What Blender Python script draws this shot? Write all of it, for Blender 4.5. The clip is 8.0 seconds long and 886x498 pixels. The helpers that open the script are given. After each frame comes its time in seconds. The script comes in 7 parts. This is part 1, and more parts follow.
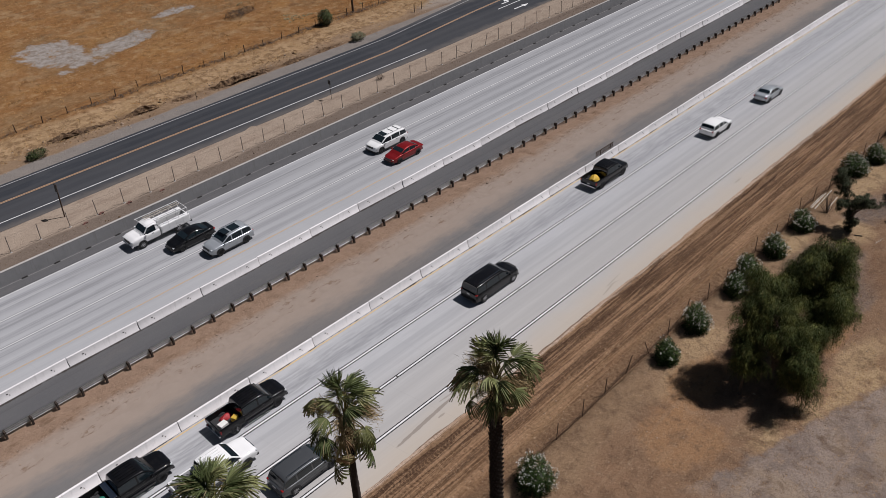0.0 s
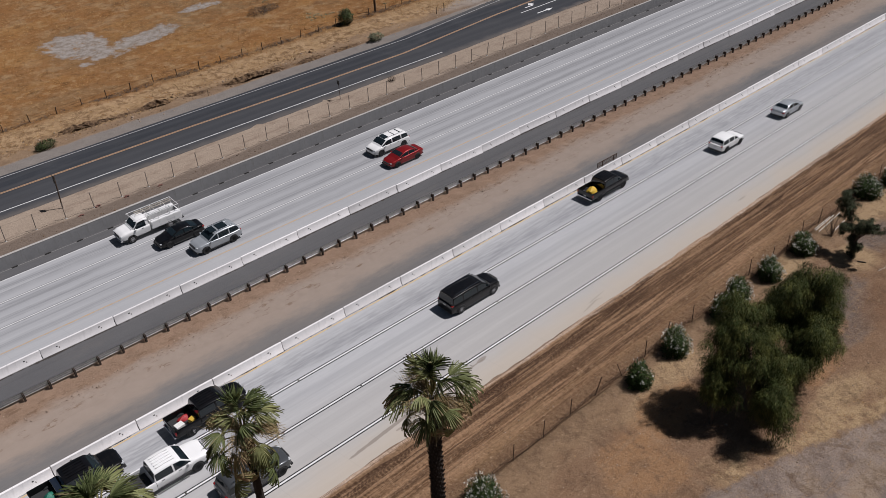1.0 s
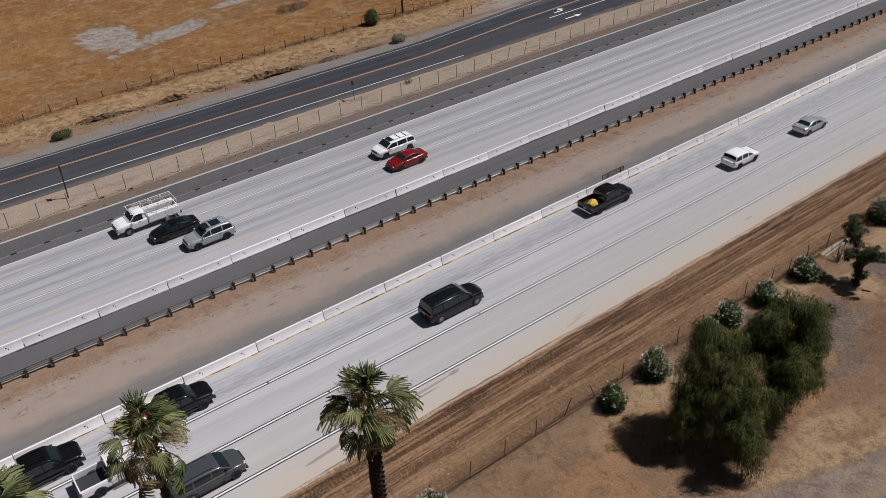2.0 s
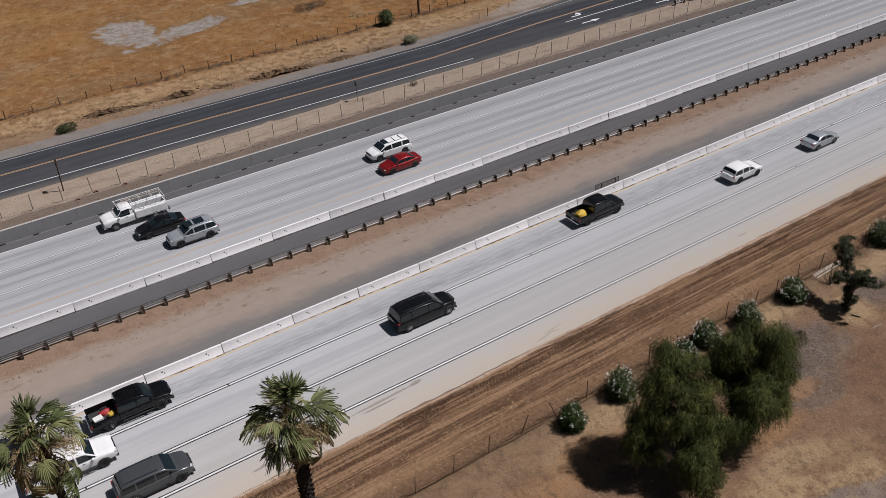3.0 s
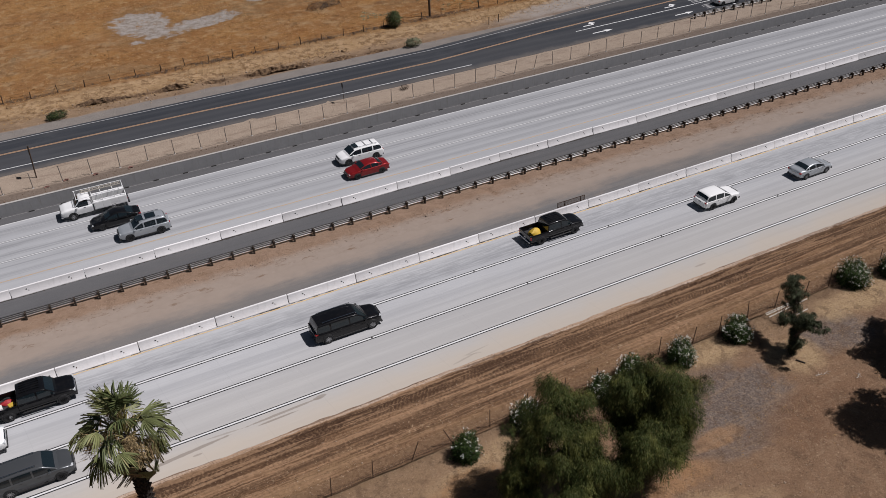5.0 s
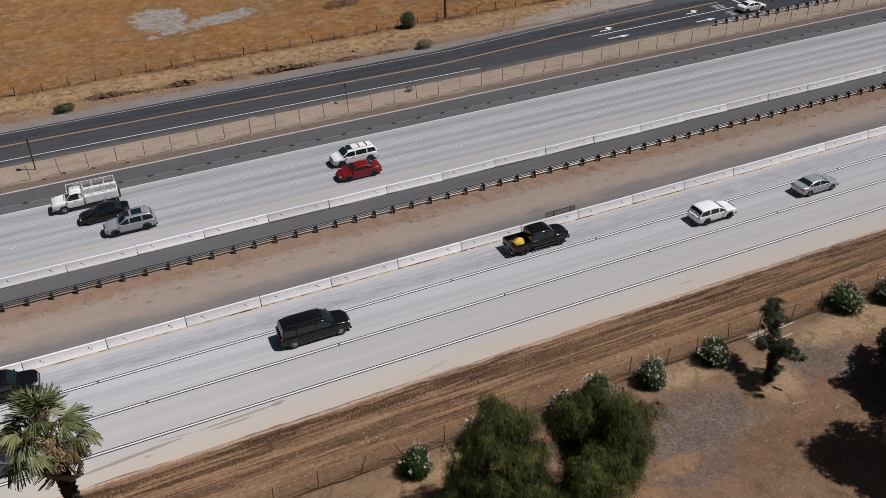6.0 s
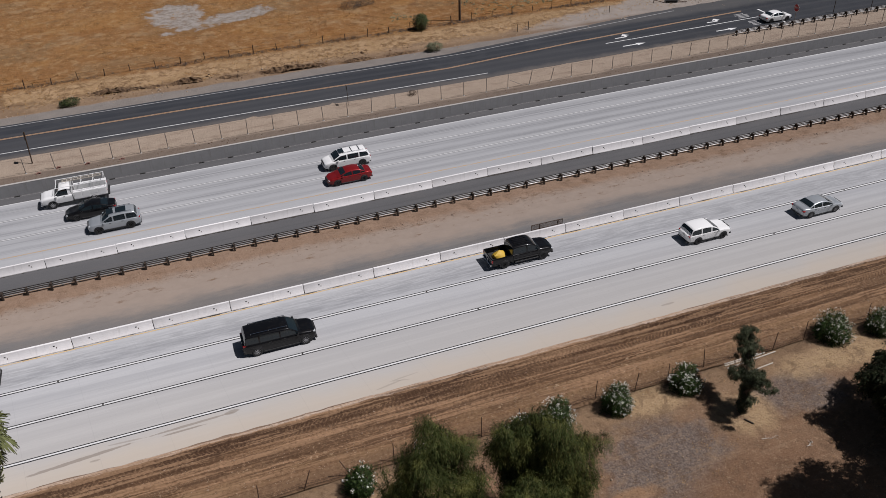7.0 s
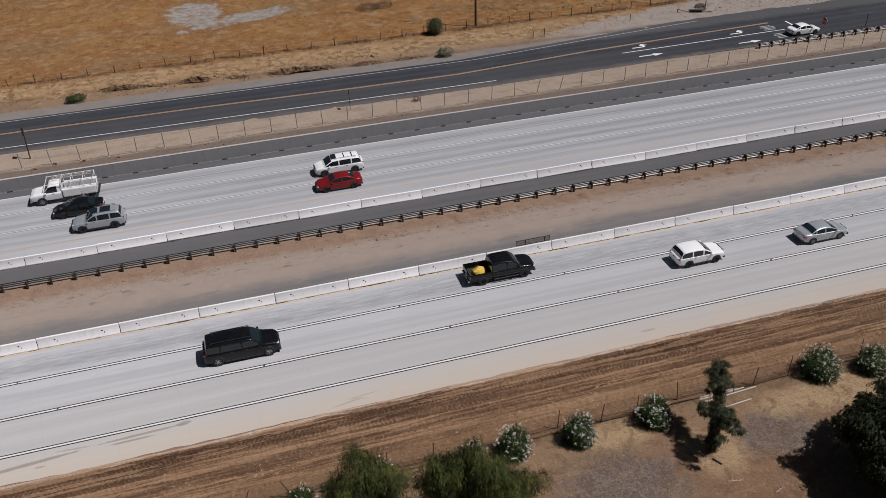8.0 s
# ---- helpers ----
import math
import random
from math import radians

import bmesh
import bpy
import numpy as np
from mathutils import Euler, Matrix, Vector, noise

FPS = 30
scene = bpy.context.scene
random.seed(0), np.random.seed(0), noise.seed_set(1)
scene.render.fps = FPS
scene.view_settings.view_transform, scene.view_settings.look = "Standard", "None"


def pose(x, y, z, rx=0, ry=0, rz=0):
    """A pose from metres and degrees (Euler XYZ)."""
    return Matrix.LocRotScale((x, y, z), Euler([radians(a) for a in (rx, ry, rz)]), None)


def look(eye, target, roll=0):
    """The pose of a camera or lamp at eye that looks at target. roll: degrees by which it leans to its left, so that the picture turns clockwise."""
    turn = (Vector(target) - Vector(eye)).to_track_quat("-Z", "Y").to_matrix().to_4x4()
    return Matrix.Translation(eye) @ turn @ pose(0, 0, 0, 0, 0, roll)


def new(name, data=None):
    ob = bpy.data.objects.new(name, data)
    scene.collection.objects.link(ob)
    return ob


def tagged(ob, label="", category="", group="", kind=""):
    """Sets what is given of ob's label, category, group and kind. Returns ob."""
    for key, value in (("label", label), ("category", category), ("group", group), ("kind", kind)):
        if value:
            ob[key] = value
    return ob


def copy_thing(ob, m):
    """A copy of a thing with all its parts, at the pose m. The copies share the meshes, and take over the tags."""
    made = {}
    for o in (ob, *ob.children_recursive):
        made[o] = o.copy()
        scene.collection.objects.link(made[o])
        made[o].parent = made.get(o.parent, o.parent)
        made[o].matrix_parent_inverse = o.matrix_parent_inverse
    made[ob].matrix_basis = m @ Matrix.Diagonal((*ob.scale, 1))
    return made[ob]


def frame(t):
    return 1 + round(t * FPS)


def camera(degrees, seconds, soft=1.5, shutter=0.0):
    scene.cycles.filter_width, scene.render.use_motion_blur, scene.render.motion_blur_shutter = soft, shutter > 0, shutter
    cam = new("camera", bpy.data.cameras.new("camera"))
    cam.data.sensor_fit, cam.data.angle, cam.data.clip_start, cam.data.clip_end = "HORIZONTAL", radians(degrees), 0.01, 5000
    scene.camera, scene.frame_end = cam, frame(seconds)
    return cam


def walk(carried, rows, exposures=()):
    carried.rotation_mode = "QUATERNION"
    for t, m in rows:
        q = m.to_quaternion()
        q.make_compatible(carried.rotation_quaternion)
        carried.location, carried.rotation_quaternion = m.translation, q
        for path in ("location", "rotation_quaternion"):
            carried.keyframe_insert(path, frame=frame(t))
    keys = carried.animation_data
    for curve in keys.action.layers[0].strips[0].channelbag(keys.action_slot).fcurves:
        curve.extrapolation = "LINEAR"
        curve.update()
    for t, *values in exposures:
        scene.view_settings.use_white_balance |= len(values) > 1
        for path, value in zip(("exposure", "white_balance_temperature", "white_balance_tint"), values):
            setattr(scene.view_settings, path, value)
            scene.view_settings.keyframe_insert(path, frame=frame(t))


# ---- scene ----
cam = camera(56.6, 8.0, 0.6)
PATH = [
    (0, (-6.591, 1.082, 43.597), (-5.444, 2.263, 42.46), -3.0),
    (0.5, (-3.865, -0.483, 43.417), (-2.761, 0.738, 42.282), -3.0),
    (1, (-1.257, -1.918, 43.268), (-0.197, -0.655, 42.135), -2.9),
    (1.5, (1.321, -3.279, 43.082), (2.333, -1.975, 41.953), -2.8),
    (3, (9.62, -6.823, 42.523), (10.493, -5.416, 41.4), -2.8),
    (3.5, (12.327, -7.854, 42.335), (13.171, -6.428, 41.214), -2.8),
    (4, (15.036, -8.79, 42.133), (15.848, -7.344, 41.015), -2.6),
    (5.5, (23.205, -10.997, 41.536), (23.892, -9.484, 40.423), -2.3),
    (6, (26.114, -11.45, 41.376), (26.752, -9.915, 40.264), -2.3),
    (6.5, (29.016, -11.675, 41.247), (29.609, -10.121, 40.135), -2.2),
    (7, (31.959, -11.751, 41.056), (32.503, -10.179, 39.947), -2.1),
    (7.5, (35.018, -11.573, 40.791), (35.514, -9.982, 39.684), -2.0),
    (8, (37.938, -11.271, 40.639), (38.383, -9.664, 39.535), -1.9),
]
walk(cam, [(t, look(eye, target, roll)) for t, eye, target, roll in PATH], ((0, -0.44), (6.0, -0.45), (8.0, -0.51)))

# ---- light ----
SUN_WAY = Vector((0.545, -0.27, 1.0)).normalized()
world = bpy.data.worlds.new("sky")
scene.world = world
world.use_nodes = True
sky = world.node_tree.nodes.new("ShaderNodeTexSky")
sky.sky_type, sky.sun_disc = "NISHITA", False
sky.sun_elevation, sky.sun_rotation = math.asin(SUN_WAY.z), math.atan2(SUN_WAY.x, SUN_WAY.y)
sky.air_density, sky.dust_density = 1.0, 1.5
world.node_tree.nodes["Background"].inputs["Strength"].default_value = 0.025
world.node_tree.links.new(sky.outputs[0], world.node_tree.nodes["Background"].inputs["Color"])
sun = new("sun", bpy.data.lights.new("sun", "SUN"))
sun.data.energy, sun.data.angle, sun.data.color = 5.55, radians(0.55), (1.0, 0.962, 0.99)
sun.matrix_world = look(SUN_WAY * 80, (0, 0, 0))
scene.view_settings.exposure = -0.44


# ---- materials ----
class Shader:
    """A small builder of node materials; all coordinates are metres of the object."""

    def __init__(self, name, rough=0.8, metal=0.0, spec=0.3):
        self.mat = bpy.data.materials.new(name)
        self.mat.use_nodes = True
        self.tree = self.mat.node_tree
        self.bsdf = self.tree.nodes["Principled BSDF"]
        self.bsdf.inputs["Roughness"].default_value = rough
        self.bsdf.inputs["Metallic"].default_value = metal
        self.bsdf.inputs["Diffuse Roughness"].default_value = 0.38 if rough >= 0.8 else 0.0
        self.bsdf.inputs["Specular IOR Level"].default_value = spec
        self.co = self.node("ShaderNodeTexCoord").outputs["Object"]

    def node(self, kind):
        return self.tree.nodes.new(kind)

    def put(self, value, socket):
        if isinstance(value, bpy.types.NodeSocket):
            self.tree.links.new(value, socket)
        elif isinstance(value, (tuple, list)):
            socket.default_value = (*value, 1.0) if len(value) == 3 and len(socket.default_value) == 4 else value
        else:
            socket.default_value = value

    def stretch(self, x=1.0, y=1.0, z=1.0, turn=0.0):
        n = self.node("ShaderNodeMapping")
        self.put(self.co, n.inputs["Vector"])
        n.inputs["Scale"].default_value = (x, y, z)
        n.inputs["Rotation"].default_value = (0, 0, radians(turn))
        return n.outputs[0]

    def noise(self, scale, detail=4.0, rough=0.55, at=None, twist=0.0):
        n = self.node("ShaderNodeTexNoise")
        self.put(at or self.co, n.inputs["Vector"])
        n.inputs["Scale"].default_value, n.inputs["Detail"].default_value = scale, detail
        n.inputs["Roughness"].default_value, n.inputs["Distortion"].default_value = rough, twist
        return n.outputs["Fac"]

    def cells(self, scale, at=None):
        n = self.node("ShaderNodeTexVoronoi")
        self.put(at or self.co, n.inputs["Vector"])
        n.inputs["Scale"].default_value = scale
        return n.outputs["Distance"]

    def math(self, what, a, b=0.0, c=0.0):
        n = self.node("ShaderNodeMath")
        n.operation = what
        for v, s in zip((a, b, c), n.inputs):
            self.put(v, s)
        return n.outputs[0]

    def step(self, value, low, high, a=0.0, b=1.0):
        n = self.node("ShaderNodeMapRange")
        n.interpolation_type = "SMOOTHSTEP"
        for v, s in zip((value, low, high, a, b), n.inputs):
            self.put(v, s)
        return n.outputs[0]

    def mix(self, fac, a, b, how="MIX"):
        n = self.node("ShaderNodeMix")
        n.data_type, n.blend_type = "RGBA", how
        self.put(fac, n.inputs[0])
        self.put(a, n.inputs[6])
        self.put(b, n.inputs[7])
        return n.outputs[2]

    def xyz(self):
        n = self.node("ShaderNodeSeparateXYZ")
        self.put(self.co, n.inputs[0])
        return n.outputs

    def blob(self, x, y, cx, cy, rx, ry, ragged):
        """Squared distance from the middle of an oval patch, made ragged."""
        u = self.math("DIVIDE", self.math("SUBTRACT", x, cx), rx)
        v = self.math("DIVIDE", self.math("SUBTRACT", y, cy), ry)
        return self.math("ADD", self.math("ADD", self.math("MULTIPLY", u, u), self.math("MULTIPLY", v, v)), ragged)

    def chance(self):
        return self.node("ShaderNodeObjectInfo").outputs["Random"]

    def island(self):
        return self.node("ShaderNodeNewGeometry").outputs["Random Per Island"]

    def done(self, colour, bump=None, height=0.02, rough=None, strength=1.0):
        self.put(colour, self.bsdf.inputs["Base Color"])
        if rough is not None:
            self.put(rough, self.bsdf.inputs["Roughness"])
        if bump is not None:
            n = self.node("ShaderNodeBump")
            n.inputs["Distance"].default_value, n.inputs["Strength"].default_value = height, strength
            self.put(bump, n.inputs["Height"])
            self.put(n.outputs[0], self.bsdf.inputs["Normal"])
        return self.mat


def plain(name, colour, rough=0.6, metal=0.0, wear=0.15, scale=6.0, spec=0.4):
    s = Shader(name, rough, metal, spec)
    dark = tuple(c * (1 - wear) for c in colour)
    light = tuple(min(1, c * (1 + wear * 0.6)) for c in colour)
    a = s.mix(s.noise(scale), dark, light)
    return s.done(a, s.noise(scale * 9), 0.003, s.step(s.noise(scale * 2.3), 0.3, 0.7, rough * 0.85, min(1, rough * 1.15)))


def paint_of(name, colour, flake=0.0):
    """Car paint: a clear coat over the colour, with a film of road dust."""
    s = Shader(name, 0.32, flake, 0.1)
    s.bsdf.inputs["Coat Weight"].default_value = 0.7
    s.bsdf.inputs["Coat Roughness"].default_value = 0.06
    dust = s.step(s.noise(3.0, 6), 0.45, 0.8, 0.0, 0.02)
    return s.done(s.mix(dust, colour, (0.33, 0.28, 0.22)))


def concrete_road(name, tone, dusty_edge, rough_lane, long=0.5, fine_mix=0.35, long_mix=0.42, paths=()):
    """Pale broom-finished concrete: wheel paths, streaks along the way, joints, dust towards the verge."""
    s = Shader(name, 0.85)
    x, y, z = s.xyz()
    base = s.mix(s.noise(0.12, 5), tuple(v * tone for v in (0.400, 0.405, 0.415)), tuple(v * tone for v in (0.485, 0.487, 0.490)))
    fine = s.noise(1.0, 6, 0.65, s.stretch(0.35, 7.0, 1.0))
    base = s.mix(s.step(fine, 0.35, 0.75, 0.0, fine_mix), base, (0.325, 0.33, 0.345))
    wide = s.noise(1.0, 3, 0.5, s.stretch(0.012, 1.25, 1.0))
    base = s.mix(s.step(wide, 0.42, 0.62, 0.0, long_mix), base, (0.295, 0.30, 0.315))
    for c in paths:
        off = s.math("ABSOLUTE", s.math("SUBTRACT", s.math("ADD", y, s.math("MULTIPLY", s.math("SUBTRACT", s.noise(0.03, 3), 0.5), 1.2)), c))
        base = s.mix(s.math("MULTIPLY", s.step(off, 0.75, 0.2, 0.0, 0.34), s.step(s.noise(1.0, 4, 0.6, s.stretch(0.02, 0.5)), 0.3, 0.6, 0.3, 1.0)), base, (0.285, 0.288, 0.298))
    for c, w, k in rough_lane:
        off = s.math("ABSOLUTE", s.math("SUBTRACT", s.math("ADD", y, s.math("MULTIPLY", s.math("SUBTRACT", s.noise(0.4, 4), 0.5), 0.7)), c))
        mask = s.math("MULTIPLY", s.step(off, w, 0.15), s.step(s.noise(1.0, 7, 0.7, s.stretch(long, 5.0, 1.0)), 0.36, 0.62))
        base = s.mix(s.math("MULTIPLY", mask, k), base, (0.22, 0.222, 0.23))
    if dusty_edge:
        wob = s.math("ADD", y, s.math("MULTIPLY", s.math("SUBTRACT", s.noise(0.25, 5), 0.5), 2.6))
        base = s.mix(s.step(wob, dusty_edge + 11.0, dusty_edge + 3.0, 0.0, 0.55), base, (0.450, 0.425, 0.390))
        base = s.mix(s.step(wob, dusty_edge + 3.4, dusty_edge + 0.3, 0.0, 0.75), base, (0.50, 0.43, 0.35))
        for cx, cy, rx, ry, slope, k in ((21.2, 32.22, 3.7, 0.17, 0.08, 0.8), (24.2, 32.75, 1.3, 0.09, -0.06, 0.5), (28.4, 32.74, 3.2, 0.13, 0.035, 0.75), (31.3, 32.90, 0.6, 0.2, 0.1, 0.7), (27.9, 32.36, 1.7, 0.1, 0.02, 0.8), (42.4, 31.35, 1.2, 0.10, 0.16, 0.4), (43.6, 31.75, 1.3, 0.07, 0.10, 0.35), (43.3, 31.50, 0.7, 0.06, -0.2, 0.35), (66.0, 31.9, 0.7, 0.12, 0.0, 0.5), (22.2, 31.75, 0.35, 0.1, 0.0, 0.6)):
            dx = s.math("DIVIDE", s.math("SUBTRACT", x, cx), rx)
            dy = s.math("DIVIDE", s.math("SUBTRACT", s.math("SUBTRACT", y, s.math("MULTIPLY", s.math("SUBTRACT", x, cx), slope)), cy), ry)
            d = s.math("ADD", s.math("MULTIPLY", dx, dx), s.math("MULTIPLY", dy, dy))
            d = s.math("ADD", d, s.math("MULTIPLY", s.math("SUBTRACT", s.noise(1.3, 8, 0.7), 0.5), 2.0))
            base = s.mix(s.step(d, 1.0, 0.55, 0.0, k), base, (0.265, 0.228, 0.195))
    joint = s.math("PINGPONG", s.math("ADD", x, s.math("MULTIPLY", y, 0.16)), 2.3)
    base = s.mix(s.step(joint, 0.03, 0.0, 0.0, 0.12), base, (0.16, 0.16, 0.16))
    spots = s.step(s.noise(1.7, 3), 0.74, 0.80, 0.0, 0.5)
    base = s.mix(spots, base, (0.25, 0.245, 0.24))
    return s.done(base, s.noise(30, 4), 0.004, s.step(fine, 0.2, 0.8, 0.72, 0.92))


def asphalt(name, lo, hi, dust):
    s = Shader(name, 0.86)
    x, y, z = s.xyz()
    a = s.mix(s.noise(0.22, 5), lo, hi)
    a = s.mix(s.step(s.noise(1.0, 4, 0.6, s.stretch(0.02, 1.6)), 0.45, 0.7, 0.0, 0.45), a, tuple(c * 0.72 for c in lo))
    a = s.mix(s.step(s.noise(0.5, 7, 0.7, s.stretch(0.35, 1.0)), 0.5, 0.8, 0.0, dust), a, (0.30, 0.235, 0.175))
    if dust < 0.11:
        rag = s.math("MULTIPLY", s.math("SUBTRACT", s.noise(0.35, 6, 0.7), 0.5), 2.6)
        low = s.step(s.math("ADD", y, rag), 83.6, 82.2, 0.0, 0.75)
        a = s.mix(low, a, (0.22, 0.185, 0.155))
        a = s.mix(s.step(s.math("ADD", y, rag), 91.6, 93.4, 0.0, 0.4), a, (0.16, 0.15, 0.14))
        a = s.mix(s.step(s.noise(0.13, 6, 0.65), 0.5, 0.7, 0.0, 0.5), a, (0.064, 0.067, 0.073))
        worn = s.math("MULTIPLY", s.step(y, 87.9, 87.3), s.step(x, 112.0, 84.0))
        a = s.mix(s.math("MULTIPLY", worn, 0.55), a, s.mix(s.noise(1.0, 5, 0.65, s.stretch(0.03, 1.2)), (0.040, 0.042, 0.047), (0.082, 0.081, 0.084)))
        for lane in (84.6, 86.4, 88.9, 90.7):
            d = s.math("ABSOLUTE", s.math("SUBTRACT", s.math("ADD", y, s.math("MULTIPLY", s.math("SUBTRACT", s.noise(0.08, 3), 0.5), 1.4)), lane))
            a = s.mix(s.step(d, 0.55, 0.1, 0.0, 0.28), a, (0.070, 0.072, 0.076))
    if dust > 0.5:
        wob = s.math("ADD", y, s.math("MULTIPLY", s.math("SUBTRACT", s.noise(0.35, 8, 0.75, s.stretch(0.5, 1.4)), 0.5), 4.4))
        a = s.mix(s.step(s.noise(0.06, 3), 0.4, 0.6, 0.0, 0.35), a, (0.20, 0.17, 0.145))
        a = s.mix(s.step(s.noise(1.0, 6, 0.7, s.stretch(0.12, 1.1)), 0.46, 0.66, 0.0, 0.45), a, (0.10, 0.098, 0.098))
    crack = s.math("MULTIPLY", s.step(s.cells(0.55, s.stretch(1.0, 0.6)), 0.03, 0.0), 0.3)
    a = s.mix(crack, a, (0.02, 0.02, 0.02))
    grit = s.noise(45, 3)
    a = s.mix(s.step(grit, 0.35, 0.75, 0.0, 0.3), a, tuple(c * 1.6 for c in hi))
    if dust > 0.5:
        earth = s.mix(s.noise(0.8, 6, 0.7), (0.270, 0.215, 0.175), (0.34, 0.277, 0.23))
        a = s.mix(s.step(wob, 46.4, 49.0), a, earth)
    return s.done(a, grit, 0.006)


M = {}
M["road_near"] = concrete_road("concrete_near", 1.05, 30.6, [(42.9, 1.6, 0.55), (41.9, 0.7, 0.4)])
M["road_far"] = concrete_road("concrete_far", 0.90, 0, [(69.5, 1.2, 0.95), (66.7, 0.8, 0.8), (65.0, 0.7, 0.75), (63.0, 0.7, 0.6), (61.5, 0.6, 0.5)], 0.06, 0.24, 0.34, [68.6, 70.1, 65.0, 66.6, 61.4, 63.0])
M["asphalt_road"] = asphalt("asphalt_road", (0.022, 0.025, 0.031), (0.040, 0.043, 0.050), 0.10)
M["asphalt_shoulder"] = asphalt("asphalt_shoulder", (0.082, 0.082, 0.086), (0.115, 0.113, 0.114), 0.14)
M["asphalt_median"] = asphalt("asphalt_median", (0.125, 0.123, 0.125), (0.175, 0.168, 0.163), 0.55)


def line_paint(name, colour, wear):
    s = Shader(name, 0.7)
    x, y, z = s.xyz()
    a = s.mix(s.noise(2.0, 5), colour, tuple(c * 0.8 for c in colour))
    a = s.mix(s.step(s.noise(1.0, 7, 0.7, s.stretch(1.2, 6)), 0.60 - wear, 0.85 - wear, 0.0, 0.85), a, (0.36, 0.35, 0.34))
    return s.done(a, s.noise(40), 0.002)


M["white_line"] = line_paint("white_line_paint", (0.78, 0.78, 0.77), 0.0)
M["worn_white"] = line_paint("worn_white_paint", (0.66, 0.66, 0.65), 0.12)
M["faint_white"] = line_paint("faint_white_paint", (0.42, 0.42, 0.42), 0.22)
M["grey_line"] = line_paint("faded_black_line_paint", (0.275, 0.278, 0.285), 0.10)
M["black_line"] = line_paint("black_line_paint", (0.028, 0.028, 0.029), -0.10)
M["centre_paint"] = line_paint("faded_orange_paint", (0.36, 0.225, 0.135), 0.10)
M["yellow_line"] = line_paint("yellow_line_paint", (0.60, 0.43, 0.22), 0.12)
M["worn_yellow"] = line_paint("worn_yellow_paint", (0.50, 0.355, 0.225), 0.20)


def dirt_verge():
    """Graded brown earth with damp dark tracks that run along the road."""
    s = Shader("graded_earth", 0.95, 0, 0.15)
    x, y, z = s.xyz()
    a = s.mix(s.noise(0.35, 6, 0.6), (0.175, 0.098, 0.054), (0.266, 0.159, 0.088))
    a = s.mix(s.step(s.noise(0.9, 7, 0.7, s.stretch(0.5, 1.3)), 0.50, 0.66, 0.0, 0.55), a, (0.317, 0.198, 0.115))
    tracks = s.noise(1.0, 5, 0.6, s.stretch(0.05, 2.0, 1.0, 0.6), 0.35)
    ruts = s.step(s.math("ADD", y, s.math("MULTIPLY", s.math("SUBTRACT", s.noise(0.12, 4), 0.5), 3.0)), 25.2, 26.8, 0.25, 1.0)
    a = s.mix(s.math("MULTIPLY", ruts, s.step(tracks, 0.51, 0.56, 0.0, 0.8)), a, (0.338, 0.208, 0.122))
    a = s.mix(s.math("MULTIPLY", ruts, s.step(tracks, 0.48, 0.42, 0.0, 0.85)), a, (0.104, 0.056, 0.030))
    wob = s.math("ADD", y, s.math("MULTIPLY", s.math("SUBTRACT", s.noise(0.2, 6, 0.65), 0.5), 2.2))
    damp = s.math("MULTIPLY", s.step(wob, 28.7, 29.5), s.step(wob, 30.6, 30.0))
    damp = s.math("MULTIPLY", damp, s.step(s.noise(0.10, 5, 0.65), 0.34, 0.54, 0.45, 0.98))
    a = s.mix(damp, a, (0.076, 0.043, 0.026))
    soak = s.math("MULTIPLY", s.math("SUBTRACT", s.noise(0.8, 7, 0.7), 0.5), 2.4)
    for cx, cy, rx, ry in ((48.3, 30.1, 1.7, 0.4), (66.5, 29.7, 4.6, 0.5), (29.0, 29.9, 3.4, 0.45)):
        a = s.mix(s.step(s.blob(x, y, cx, cy, rx, ry, soak), 1.3, 0.5, 0.0, 0.85), a, (0.054, 0.029, 0.018))
    edge = s.step(s.math("ADD", y, s.math("MULTIPLY", s.math("SUBTRACT", s.noise(0.7, 5), 0.5), 0.5)), 30.30, 30.48)
    a = s.mix(edge, a, (0.54, 0.42, 0.33))
    thin = s.noise(1.0, 5, 0.6, s.stretch(0.16, 6.0, 1.0, -0.8), 0.4)
    a = s.mix(s.math("MULTIPLY", ruts, s.step(thin, 0.52, 0.58, 0.0, 0.65)), a, (0.361, 0.224, 0.132))
    a = s.mix(s.math("MULTIPLY", ruts, s.step(thin, 0.47, 0.41, 0.0, 0.7)), a, (0.091, 0.050, 0.028))
    band = s.noise(1.0, 4, 0.62, s.stretch(0.022, 1.1, 1.0, 1.2), 0.5)
    a = s.mix(s.math("MULTIPLY", ruts, s.step(band, 0.53, 0.60, 0.0, 0.55)), a, (0.342, 0.214, 0.126))
    a = s.mix(s.math("MULTIPLY", ruts, s.step(band, 0.47, 0.40, 0.0, 0.65)), a, (0.097, 0.055, 0.032))
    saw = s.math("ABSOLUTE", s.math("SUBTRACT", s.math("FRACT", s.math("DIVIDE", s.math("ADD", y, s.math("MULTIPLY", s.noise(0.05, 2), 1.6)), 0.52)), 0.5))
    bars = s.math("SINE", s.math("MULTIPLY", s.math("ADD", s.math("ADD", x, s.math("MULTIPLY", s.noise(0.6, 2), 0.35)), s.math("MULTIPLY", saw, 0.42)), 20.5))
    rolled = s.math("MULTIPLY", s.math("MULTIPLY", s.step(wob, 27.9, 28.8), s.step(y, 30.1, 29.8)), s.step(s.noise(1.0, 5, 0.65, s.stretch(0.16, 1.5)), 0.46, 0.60))
